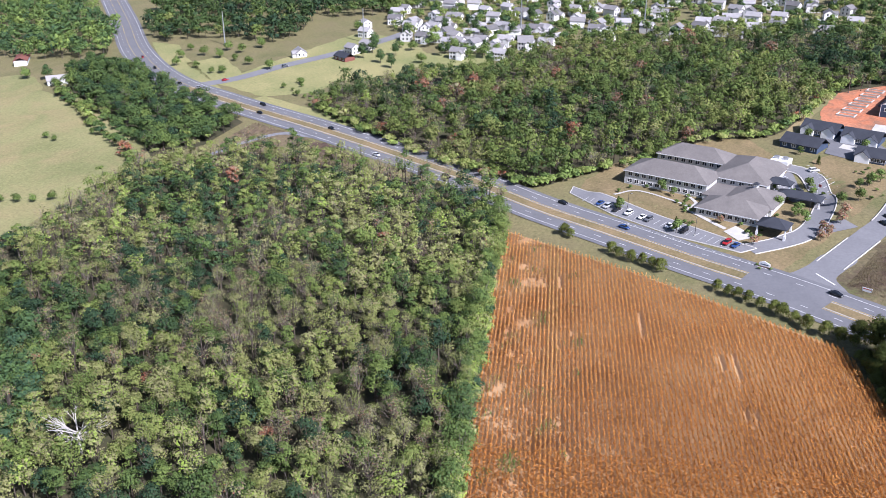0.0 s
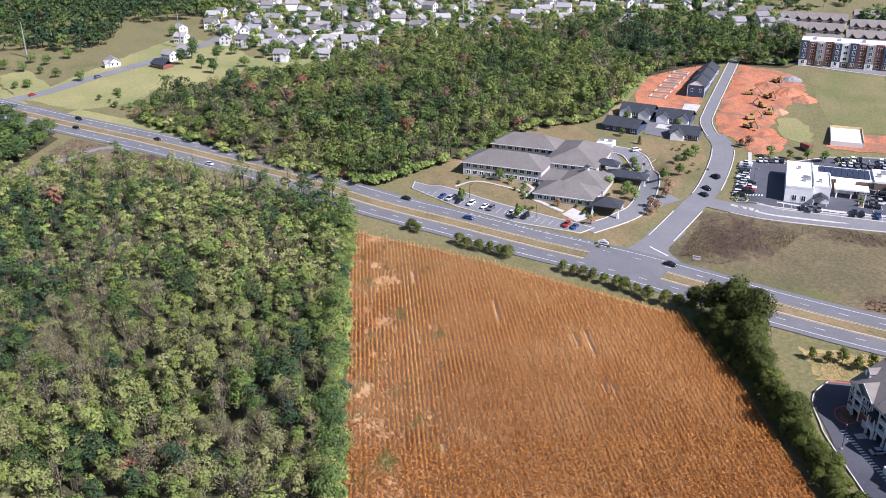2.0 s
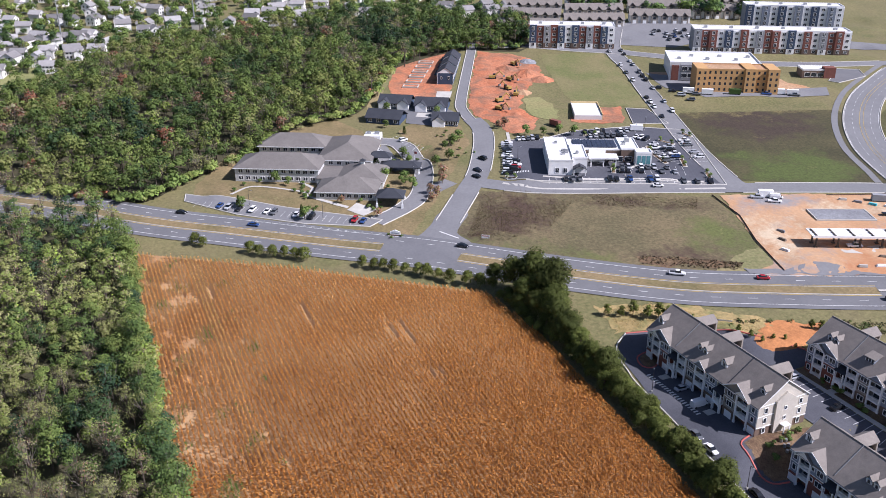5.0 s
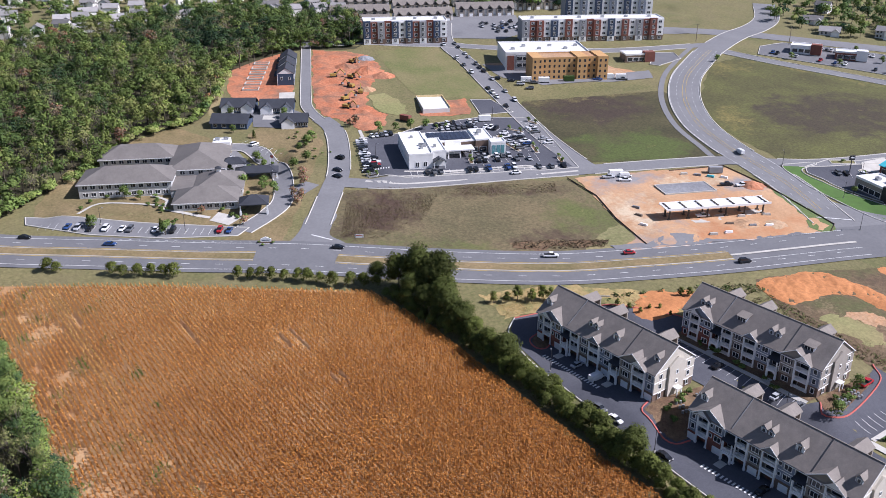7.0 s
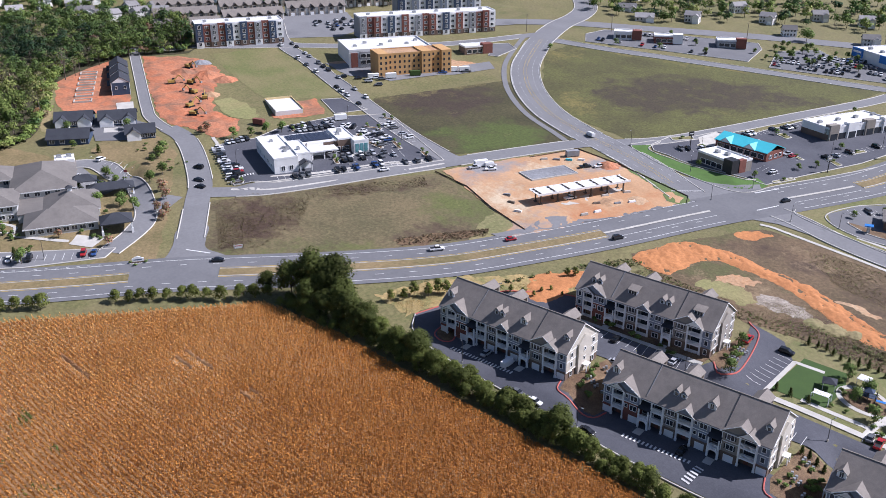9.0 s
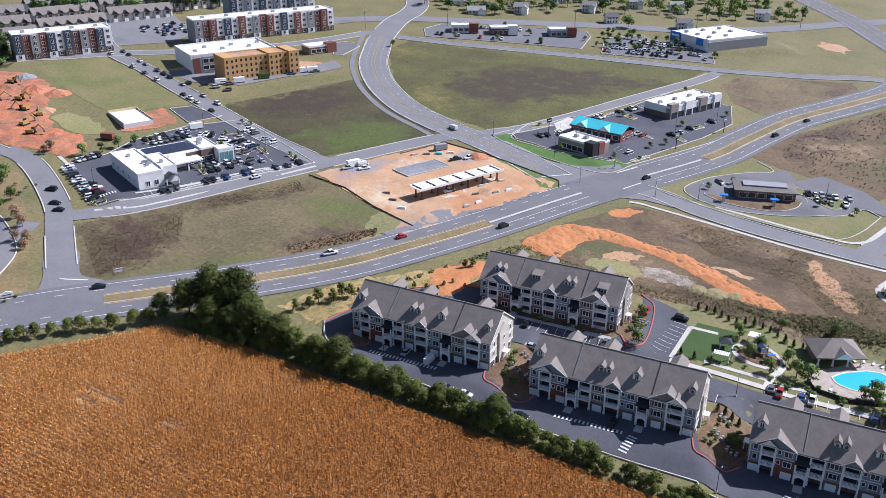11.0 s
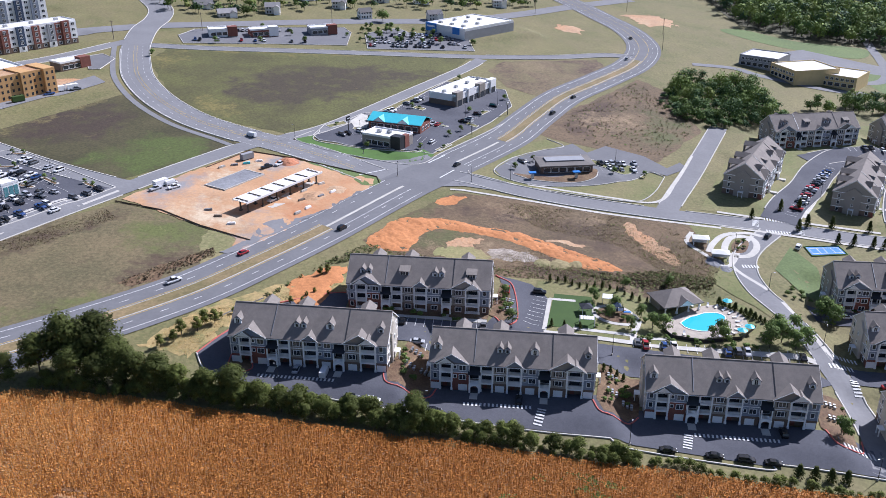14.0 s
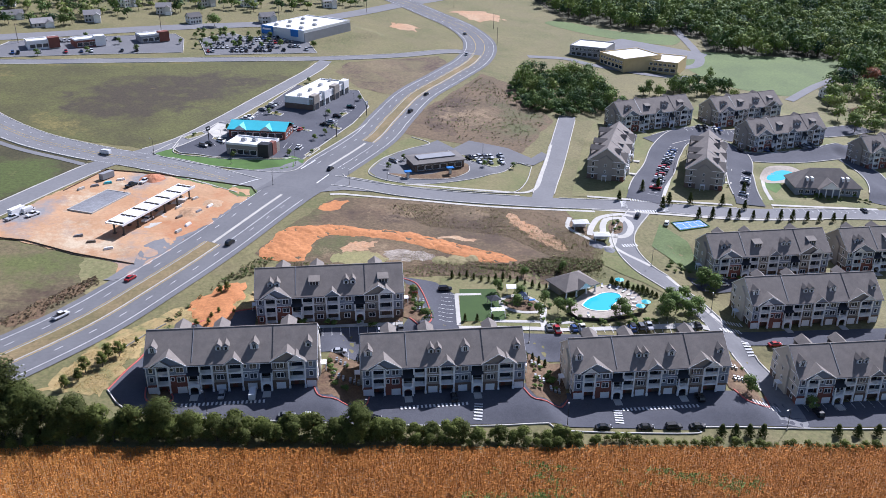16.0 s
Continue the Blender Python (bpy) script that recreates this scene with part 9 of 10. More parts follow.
def stall_row(x0, y0, x1, y1, n, fill=0.6, deep=5.0, near=False, turn=None, lines=True, lift=0.19):
    """A row of parking places from one end to the other, marked with lines and partly taken."""
    dx, dy = (x1 - x0) / n, (y1 - y0) / n
    a = math.degrees(math.atan2(dy, dx))
    k = math.hypot(dx, dy)
    nx_, ny_ = -dy / k, dx / k
    for i in range(n + 1):
        px, py = x0 + dx * i, y0 + dy * i
        if lines:
            STALLS.append(ribbon_arrays(np.array([(px - nx_ * deep / 2, py - ny_ * deep / 2), (px, py), (px + nx_ * deep / 2, py + ny_ * deep / 2)]), -0.07, 0.07, lift + 0.06))
        if i < n and CAR_RNG.random() < fill:
            any_car(px + dx / 2, py + dy / 2, a + 90, near, lift + 0.03)


# estate
for kind, col, x, y, a in (("sedan", "black", 45, 199, 6), ("sedan", "black", 57, 200.3, 6), ("suv", "black", 65, 201.2, 6), ("sedan", "black", 72, 202, 6), ("sedan", "silver", -60, 202.5, 96), ("van", "white", -51.5, 202.5, 96),
                           ("suv", "black", 75.5, 214.0, 96), ("suv", "black", 110.5, 213.0, 98), ("sedan", "red", 110, 249, 10), ("suv", "black", 1.5, 270.5, 5), ("sedan", "black", 4, 207.5, 96), ("pickup", "red", 38, 249, 96), ("suv", "blue", 63, 251.5, 96),
                           ("sedan", "silver", -54, 236.0, 96), ("sedan", "black", -38, 237.5, 96), ("sedan", "silver", -19, 240, 96), ("pickup", "grey", -12.5, 241, 96), ("sedan", "silver", -30.5, 227, 8), ("sedan", "grey", -41, 194.6, 4), ("sedan", "white", -35, 195, 4), ("sedan", "black", -18, 196.6, 4), ("pickup", "red", -9, 266, 96), ("sedan", "white", 104.5, 290, 8), ("suv", "white", 95, 340, 70)):
    car(kind, col, x, y, a, True, 0.20)
stall_row(-56, 236.2, -12, 241.5, 16, 0.0, near=True)
stall_row(-28, 228.5, 24, 234.5, 19, 0.12, near=True)
stall_row(34, 249.5, 90, 255.5, 20, 0.15, near=True)
stall_row(1.5, 250, 2.5, 268, 7, 0.0)
stall_row(108, 217, 146, 221, 13, 0.1, near=True)
stall_row(100, 384, 122, 440, 20, 0.8, lift=0.33)
stall_row(96, 372, 104, 392, 7, 0.4, lift=0.33)
stall_row(138, 374, 152, 412, 13, 0.4, lift=0.33)
stall_row(156, 441, 205, 455, 16, 0.35, lift=0.33)
stall_row(225, 452, 255, 462, 10, 0.4, lift=0.33)
stall_row(135, 468, 185, 480, 16, 0.35, lift=0.33)
stall_row(150, 366, 198, 371, 14, 0.1)
# care home
for i, (x, y) in enumerate(((-231, 92), (-228, 95), (-225, 99), (-222, 104), (-218.5, 109.5), (-216.5, 112), (-211, 120), (-207, 125.5), (-209, 122.6), (-198, 141), (-196, 144))):
    car(("sedan", "suv")[i % 2], ("blue", "silver", "black", "white", "white", "grey", "white", "black", "silver", "red", "blue")[i], x - 1, y + 0.5, -32, False, 0.2)
stall_row(-238, 83.5, -197, 143, 24, 0.0, lift=0.18)
stall_row(-258, 176, -283, 166, 10, 0.5)
stall_row(-262, 190.5, -282, 182, 8, 0.3)
# clinic: rows given in the clinic's own axes
for x0, y0, x1, y1, n, fill in ((-255, 230.2, -216, 214.6, 15, 0.95), (-257, 236, -254.5, 247, 5, 0.95), (-204.5, 229, -197.5, 248, 7, 0.75), (-196, 252, -180, 295, 16, 0.5), (-209, 262, -198, 291, 11, 0.6), (-203.5, 261.6, -193, 289, 10, 0.65),
                                (-229, 294.4, -207, 289.5, 8, 0.85), (-223, 299, -203, 293.5, 7, 0.5), (-236, 312, -201.5, 303.5, 12, 0.35), (-254, 270, -247, 295, 9, 0.85), (-248, 269.5, -242, 288, 7, 0.75), (-240, 290.5, -231, 296, 4, 0.8), (-236, 226.5, -220, 220, 6, 0.5)):
    stall_row(x0, y0, x1, y1, n, fill)
# street with cars at both kerbs
for i in range(17):
    u = i / 16
    x, y = -258 - 118 * u, 321 + 34 * u
    for s in (-1, 1):
        if CAR_RNG.random() < 0.6:
            any_car(x - 0.27 * 3.8 * s, y - 0.96 * 3.8 * s + 0.5, 164, False, 0.24)
# shops
for x0, y0, x1, y1, n, fill in ((-100, 432, -88, 470, 14, 0.45), (-92, 428, -66, 420, 9, 0.4), (-60, 432, -48, 470, 13, 0.25), (-112, 390, -104, 402, 4, 0.7), (-74, 398, -66, 396, 3, 0.6), (12, 399, 30, 407, 7, 0.8), (14, 393, 30, 399, 6, 0.7), (-27, 384, -18, 398, 5, 0.3)):
    stall_row(x0, y0, x1, y1, n, fill)
for j in range(5):
    stall_row(-150 + j, 557 + j * 10.5, -88 - j * 6, 581 + j * 7, 22 - 2 * j, 0.68, lines=False)
for j in range(3):
    stall_row(-256 + j * 27, 520 + j * 11, -240 + j * 27, 527 + j * 11, 6, 0.6, lines=False)
    stall_row(-250 + j * 27, 550 + j * 14, -234 + j * 27, 558 + j * 14, 6, 0.5, lines=False)
for j in range(4):
    stall_row(-414 + j * 9, 388 + j * 4, -404 + j * 9, 426 + j * 4, 13, 0.5, lines=False)
for x, y in ((-284, 350), (-280, 352), (-276, 346), (-282, 344), (-290, 343), (-268, 388), (-262, 402), (-300, 340)):
    any_car(x, y, 60, False)
# building site vehicles
for kind, col, x, y, a in (("pickup", "black", -128, 340, 60), ("pickup", "white", -124, 345, 70), ("pickup", "white", -112, 309, 70), ("pickup", "silver", -160, 302, 66), ("pickup", "white", -154, 306, 60), ("van", "white", -157, 309, 66)):
    car(kind, col, x, y, a, False, 0.22, "on the building site")
# traffic
for kind, col, x, y, a in (("sedan", "black", -231, 77, 56), ("sedan", "blue", -209, 103, 56), ("sedan", "black", -163, 174, 52), ("pickup", "white", -117, 237, 60), ("sedan", "red", -104, 263, 66), ("suv", "black", -77.6, 294, 70), ("sedan", "black", -320, -56, 56), ("sedan", "white", -282, -20, 56), ("suv", "black", -256, 21, 54), ("sedan", "silver", -424, -208, 40), ("suv", "black", -440, -226, 40), ("sedan", "red", -470, -252, 36), ("pickup", "white", -393, -170, 55), ("sedan", "black", -345, -108, 57), ("sedan", "red", -412, -160, 145), ("suv", "grey", -446, -131, 145), ("sedan", "black", -403, -188, 55), ("suv", "black", -360, -112, 56), ("sedan", "black", -50, 374, 70), ("suv", "black", -17, 466, 70), ("sedan", "black", -9, 500, 68),
                           ("sedan", "grey", 17, 662, 110), ("suv", "silver", 17, 601, 80), ("van", "white", -150, 373, 160), ("sedan", "white", -184, 270, 70), ("sedan", "black", -228, 205, 25), ("suv", "black", -240, 212, 205), ("sedan", "black", -222, 202, 205), ("suv", "black", 84, 346, 65)):
    car(kind, col, x, y, a, True, 0.27, "driving on the road")

# ---- estate: walks, kerbs, garden and pool ----
def path(pts, width, label="pale concrete walk", material="concrete", lift=0.25, curved=True):
    ln = smooth_line(pts, 1.5) if curved else straight_line(pts, 1.5)
    return ribbon("walk", ln, -width / 2, width / 2, M[material], lift, label, "walk")


def line_kerb(pts, material=None, label="pale concrete kerb beside the asphalt", curved=True):
    ln = smooth_line(pts, 1.5) if curved else straight_line(pts, 1.5)
    return kerb(ln, 0.0, material, label, width=0.4, base=0.2)


RED = (M["red_kerb"], "red painted kerb beside the asphalt")
line_kerb([(-91, 202), (-88, 216), (-84, 231), (-66, 247), (-60, 253)], *RED)
line_kerb([(-91, 202), (-85, 195.5), (-74, 193), (-60, 192.3), (0, 195.6), (30, 199.5)])
line_kerb([(30, 199.5), (36, 197), (70, 199.4), (74, 202.4), (104, 205), (150, 209)])
line_kerb([(-36, 209), (-33, 202.5), (-26, 202), (-21, 203.5), (-20, 208)], *RED)
line_kerb([(24, 213), (27, 207.5), (34, 208.2), (37, 213)], *RED)
line_kerb([(87, 219), (90, 212.5), (96, 213.5), (97, 220)], *RED)
line_kerb([(-10, 247), (-6, 243.5), (-3, 250), (-8, 271), (-15, 278)], *RED)
line_kerb([(-82, 206), (-80, 200), (-75, 198.5), (-73, 201), (-76, 206)], *RED)
patch("planting_bed", [(-35, 209), (-33, 203.5), (-26, 203), (-21.5, 204.5), (-20.5, 214), (-21, 227), (-33, 226)], M["mulch"], 0.24, "brown mulch bed between the blocks", "planting bed", curved=False, step=2)
patch("planting_bed", [(25, 214), (27.5, 208.5), (34, 209.2), (37, 214), (37, 233), (25, 232)], M["mulch"], 0.24, "brown mulch bed between the blocks", "planting bed", curved=False, step=2)
patch("planting_bed", [(86, 220), (90, 213.5), (95, 214.5), (95, 238), (86, 237)], M["mulch"], 0.24, "brown mulch bed beside the block", "planting bed", curved=False, step=2)
patch("planting_bed", [(-81, 205), (-79.5, 200.5), (-75, 199.2), (-73.5, 201), (-76, 205)], M["mulch"], 0.26, "small mulch island", "planting bed", step=1.5)
patch("planting_bed", [(-58, 242.8), (-58, 240), (-12, 245), (-12, 247.8)], M["mulch"], 0.24, "brown mulch bed before the block", "planting bed", curved=False, step=2)
patch("planting_bed", [(-12, 248), (-7, 245), (-4.5, 250), (-8.5, 268), (-12, 272)], M["mulch"], 0.24, "brown mulch bed beside the block", "planting bed", curved=False, step=2)
path([(-58, 239), (-12, 244)], 1.6, curved=False)
path([(6, 246.5), (20, 248.3), (37, 249.8), (78, 254.5), (90, 256)], 2.2)
path([(15, 252), (21, 252.5), (34, 254), (46, 256)], 1.6)
path([(6, 248), (5.4, 268), (14, 269.5)], 1.4, curved=False)
path([(34, 250), (34, 256), (35, 261), (35.5, 266)], 2.0)
ring = [(28 + 7.5 * math.cos(a), 264.8 + 5.6 * math.sin(a)) for a in np.linspace(0, 2 * math.pi, 13)]
path(ring, 1.5)
patch("play_surface", [(28 + 6.4 * math.cos(a), 264.8 + 4.6 * math.sin(a)) for a in np.linspace(0, 2 * math.pi, 11)[:-1]], M["mulch"], 0.24, "brown bark surface of the playground", "play surface", step=2)
patch("turf", [(6.5, 250.5), (6.5, 272), (19, 274), (21.5, 266), (21.5, 253)], M["turf"], 0.24, "deep green artificial turf of the dog park", "lawn", curved=False, step=2)
patch("estate_lawn", [(0, 247), (90, 256), (80, 272), (70, 286), (20, 282), (0, 279)], M["lawn"], 0.14, "mown lawn of the estate garden", "lawn", curved=False, step=2.5)
patch("estate_lawn", [(68, 330), (60, 300), (74, 286), (90, 262), (96, 240), (92, 260), (84, 280), (72, 302)], M["lawn"], 0.15, "green lawn beside the drive", "lawn", curved=False, step=2.5)
patch("estate_lawn", [(84, 318), (92, 302), (102, 303), (100, 325), (92, 340)], M["pasture"], 0.15, "green lawn beside the drive", "lawn", curved=False, step=2.5)
patch("estate_lawn", [(52, 350), (56, 338), (66, 322), (74, 340), (74, 352)], M["lawn"], 0.15, "mown lawn at the estate gate", "lawn", curved=False, step=2.5)
patch("estate_lawn", [(-43, 368), (-37, 363), (-18, 360.5), (2, 360.5), (24, 361), (33, 364), (39, 377), (43, 396), (36, 399), (29, 387), (13, 374.5), (-3, 366.5), (-16, 364.5), (-28, 368), (-33, 376), (-27, 394), (-16, 408), (-5, 420), (-15, 425), (-23, 416), (-34, 396)], M["lawn"], 0.15, "mown dry lawn round the bank", "lawn", curved=False, step=2.5)
line_kerb([(-44, 370), (-40, 365), (-18, 361), (2, 360.5), (24, 361), (33, 364), (39, 377), (43, 396)])
line_kerb([(43, 396), (36, 399.5), (29, 387), (13, 374.5), (-3, 366.5), (-16, 364.5), (-28, 368), (-33, 376), (-27, 394), (-16, 408), (-6, 418), (-15, 425.5)])
patch("estate_lawn", [(3, 410), (9, 405), (17, 403), (29, 404), (28, 395), (22, 391), (14, 396), (7, 401)], M["lawn"], 0.3, "kerbed lawn island beside the bank", "lawn", step=2)
line_kerb([(3, 410), (9, 405), (17, 403), (29, 404), (28, 395), (22, 391), (14, 396), (7, 401), (3, 410)])
patch("planting_bed", [(-24, 374), (-12, 370.5), (3, 373.5), (12, 381), (13, 388), (10, 392), (-3, 378), (-13, 376)], M["mulch"], 0.3, "planted island along the bank", "planting bed", step=2)
line_kerb([(-24, 375), (-23, 373), (-12, 370), (3, 373), (12, 380.5), (13, 388)])
for x, y in ((-15, 371.5), (4, 378)):
    k = thing("cash_machine", "blue drive-up cash machine under a small canopy", "cash machine", "drive-up machines", spot(x, y, 20, 0.3))
    part("canopy", boxes((-1.6, 1.6, -1.2, 1.2, 2.7, 3.1)), M["blue_sign"], k)
    part("cabinet", boxes((-0.6, 0.6, -0.5, 0.5, 0, 2.7)), M["steel"], k)
for pts in ([(-123, 401), (-117, 411), (-114, 408), (-120, 399)], [(-110, 404), (-104, 402), (-104, 405), (-110, 407)], [(-74, 424), (-66, 420), (-65, 422), (-73, 426)], [(-90, 445), (-84, 443), (-83, 447), (-89, 449)], [(-60, 432), (-52, 428), (-51, 431), (-59, 435)], [(-60, 400), (-64, 389), (-62, 388), (-58, 399)], [(-54, 446), (-50, 456), (-52, 457), (-56, 447)]):
    patch("planting_bed", pts, M["lawn"], 0.28, "kerbed grass island in the car park", "planting bed", curved=False, step=2)
    line_kerb(pts + [pts[0]], curved=False)
    plant("bush", pts[0][0] * 0.5 + pts[2][0] * 0.5, pts[0][1] * 0.5 + pts[2][1] * 0.5, 0.9)
patch("patio", [(-114, 412), (-112, 425), (-108, 426), (-104, 409), (-110, 407)], M["concrete"], 0.28, "pale paved patio beside the restaurant", "patio", curved=False, step=2)
line_kerb([(-131, 379), (-129, 384), (-126, 391.5), (-123, 392.5), (-123, 386), (-122, 381), (-116, 378.5), (-105, 378.5), (-86, 378.5), (-73, 379), (-69, 384)])
line_kerb([(-131, 379), (-127, 375.6), (-118, 372.2), (-108, 369.2), (-90, 366.9), (-74, 366.1), (-66.6, 369.1), (-63, 376), (-60.5, 386), (-48, 417), (-39, 441)])
patch("estate_lawn", [(172, 630), (200, 666), (246, 668), (304, 674), (290, 640), (258, 595), (229, 560), (194, 568), (177, 594)], M["pasture"], 0.13, "wide green grass field", "lawn", step=8)
ribbon("drive", smooth_line([(196, 760), (194, 726), (193, 678), (190, 645), (178, 618), (150, 606)], 2.5), -3.5, 3.5, M["asphalt_pale"], 0.24, "asphalt drive round the block buildings")
ribbon("drive", smooth_line([(222, 548), (253, 587), (281, 618), (300, 650)], 2.5), -3.0, 3.0, M["asphalt_pale"], 0.24, "narrow lane beside the green field")
ribbon("drive", smooth_line([(60, 610), (86, 612), (104, 600), (140, 586), (170, 586)], 2.5), -3.5, 3.5, M["asphalt_pale"], 0.24, "asphalt lane behind the grove")
patch("weedy_field", [(84, 724), (123, 692), (176, 681), (188, 716), (140, 716), (101, 737)], M["pasture"], 0.13, "mown green field", "field", step=6)
patch("clay_cut", [(-40, 684), (-20, 680), (-18, 660), (-34, 664)], M["clay"], 0.16, "bare red clay patch beside the road", "clay bank", curved=False, ragged=6.0)
patch("clay_cut", [(10, 744), (30, 758), (54, 724), (26, 708)], M["clay"], 0.16, "bare red clay patch beside the road", "clay bank", curved=False, ragged=7.0)
# pool
patch("pool_deck", [(43, 266), (46, 259.5), (55, 258.5), (65, 263), (70.5, 271), (68.5, 279.5), (61, 283.5), (53, 279), (48, 273)], M["paving"], 0.27, "sandy stone pool deck", "pool deck", step=1.5)
patch("pool", [(48.8, 267.5), (50.9, 264.5), (55.2, 263.4), (58.7, 264.7), (60.0, 268.3), (62.6, 271.4), (63.8, 275.2), (61.3, 277.5), (57.0, 276.6), (54.4, 274.4), (51.4, 271.8)], M["pool"], 0.31, "turquoise swimming pool water", "pool", step=1.5, kind="structure")
line_kerb([(48.8, 267.5), (50.9, 264.5), (55.2, 263.4), (58.7, 264.7), (60.0, 268.3), (62.6, 271.4), (63.8, 275.2), (61.3, 277.5), (57.0, 276.6), (54.4, 274.4), (51.4, 271.8), (48.8, 267.5)], M["trim"], "white coping round the pool")
patch("pool_deck", [(157, 407), (160, 402), (176, 406), (183, 416), (177, 424), (164, 420)], M["paving"], 0.27, "sandy stone pool deck", "pool deck", step=2)
patch("pool", [(161, 407), (165, 405.5), (171, 409), (177, 415), (175, 419), (169, 418), (163, 413)], M["pool"], 0.31, "turquoise swimming pool water", "pool", step=2)


def parasol(x, y):
    t = thing("parasol", "bright blue parasol on the pool deck", "parasol", "parasols by the pool", spot(x, y, 0, 0.27))
    bm = bmesh.new()
    bmesh.ops.create_cone(bm, cap_ends=True, segments=8, radius1=1.7, radius2=0.1, depth=0.7, matrix=pose(0, 0, 2.7))
    part("canopy", bm, M["aqua"], t)
    part("pole", boxes((-0.04, 0.04, -0.04, 0.04, 0, 2.5)), M["steel"], t)
    return t


par = parasol(64.5, 283)
for x, y in ((70.5, 266), (68, 263)):
    copy_thing(par, spot(x, y, 20, 0.27))
lounger = thing("sun_lounger", "pale reclining lounger on the pool deck", "lounger", "loungers by the pool", spot(50, 260, 0, 0.27))
part("seat", boxes((-0.35, 0.35, -0.9, 0.5, 0.3, 0.4)), M["trim"], lounger)
bm = bmesh.new()
poly_bm(bm, [(-0.35, 0.5, 0.34), (0.35, 0.5, 0.34), (0.35, 1.1, 0.85), (-0.35, 1.1, 0.85), (-0.35, 0.5, 0.42), (0.35, 0.5, 0.42), (0.35, 1.08, 0.93), (-0.35, 1.08, 0.93)], [(0, 3, 2, 1), (4, 5, 6, 7), (0, 1, 5, 4), (1, 2, 6, 5), (2, 3, 7, 6), (3, 0, 4, 7)])
part("backrest", bm, M["trim"], lounger)
for x in (-0.28, 0.28):
    for y in (-0.8, 0.4):
        part("leg", boxes((x - 0.04, x + 0.04, y - 0.04, y + 0.04, 0, 0.3)), M["steel"], lounger)
for i in range(13):
    a = -1.2 + i * 0.27
    copy_thing(lounger, spot(57.5 + 10.2 * math.cos(a), 271 + 11.0 * math.sin(a), math.degrees(a) - 90, 0.27))


def panel_fence(name, label, pts, h, material, gap=2.4, lift=0.1):
    ln = straight_line(pts, gap)
    f = thing(name, label, "fence")
    for (xa, ya), (xb, yb) in zip(ln, ln[1:]):
        za, zb = gz(xa, ya) + lift, gz(xb, yb) + lift
        d = Vector((xb - xa, yb - ya, 0)).normalized()
        n = Vector((-d.y, d.x, 0)) * 0.03
        bm = bmesh.new()
        a, b = Vector((xa, ya, za)), Vector((xb, yb, zb))
        up = Vector((0, 0, h))
        poly_bm(bm, [a - n, b - n, b + n, a + n, a - n + up, b - n + up, b + n + up, a + n + up], [(0, 3, 2, 1), (4, 5, 6, 7), (0, 1, 5, 4), (1, 2, 6, 5), (2, 3, 7, 6), (3, 0, 4, 7)])
        part("panel", bm, material, f)
    return f


panel_fence("silt_fence", "low black silt fence round the building site", [(-169, 286.5), (-148.5, 285.5), (-128.5, 278.3), (-106, 273.4)], 0.6, M["silt"], 3.0)
panel_fence("silt_fence", "low dark silt fence beside the road", [(-152, 330), (-143.5, 355), (-119.6, 354.3), (-80, 347.5), (-77, 341.5)], 0.6, M["silt"], 3.0)
panel_fence("pool_fence", "dark metal fence round the pool", [(43, 262), (46, 257), (56, 256), (68, 261), (73, 270)], 1.3, M["black_metal"], 2.4)
wall = panel_fence("boundary_wall", "pale concrete wall behind the estate", [(-93, 223), (-89.5, 230), (-85, 237)], 0.5, M["concrete"], 3.0)

# small estate buildings
for x, y, a, lab in ((57, 330, 5, "small white shelter with a pale flat roof"), (64, 319.5, 0, "small white pavilion beside the walk")):
    k = thing("shelter", lab, "shelter", "shelters at the gate", spot(x, y, a, 0.2))
    part("roof", hip_roof(-3, 3, -2, 2, 2.9, 0.7, 0.3, 0.2), M["white_roof"], k)
    part("back_wall", boxes((-2.8, 2.8, 1.6, 1.8, 0, 2.8)), M["white_wall"], k)
    for px in (-2.7, 2.7):
        for py in (-1.7, 1.7):
            part("post", boxes((px - 0.12, px + 0.12, py - 0.12, py + 0.12, 0, 2.8)), M["trim"], k)
path([(54, 340), (52, 330), (58, 322), (66, 314), (70, 322), (72, 334)], 1.8)
patch("planting_bed", [(71, 338), (75, 340), (76, 337), (74, 329), (70, 327), (69, 332)], M["mulch"], 0.3, "oval shrub bed at the estate gate", "planting bed", step=1.5)
path([(60, 324), (62, 332), (67, 342), (76, 347), (82, 346)], 2.4)
path([(66, 326), (67, 334), (70, 341), (77, 343), (79, 336), (76, 327), (71, 324), (66, 326)], 2.6)
for x, y in ((72, 336), (73.5, 332), (71.5, 330), (74, 338)):
    plant("bush", x, y, 0.8)
for pts in ([(65, 350.5), (97, 351), (131, 351.5), (169, 358)], [(65, 364.5), (84, 364.5)], [(98, 366), (131, 367)], [(150, 370), (201, 374)], [(101, 372), (106, 386), (124, 438), (142, 468)], [(152, 376), (154, 392), (160, 412)]):
    path(pts, 1.8, "pale concrete sidewalk", lift=0.24)
patch("estate_lawn", [(153, 392), (158, 387), (165, 398), (166, 404), (160, 403), (156, 404)], M["green_lawn"], 0.2, "green lawn beside the clubhouse", "lawn", curved=False, step=2)
patch("sport_court", [(98, 342), (111, 347), (113, 341.5), (99.5, 335.5)], M["blue_sign"], 0.25, "blue sports court with white lines", "sports court", curved=False, step=2)
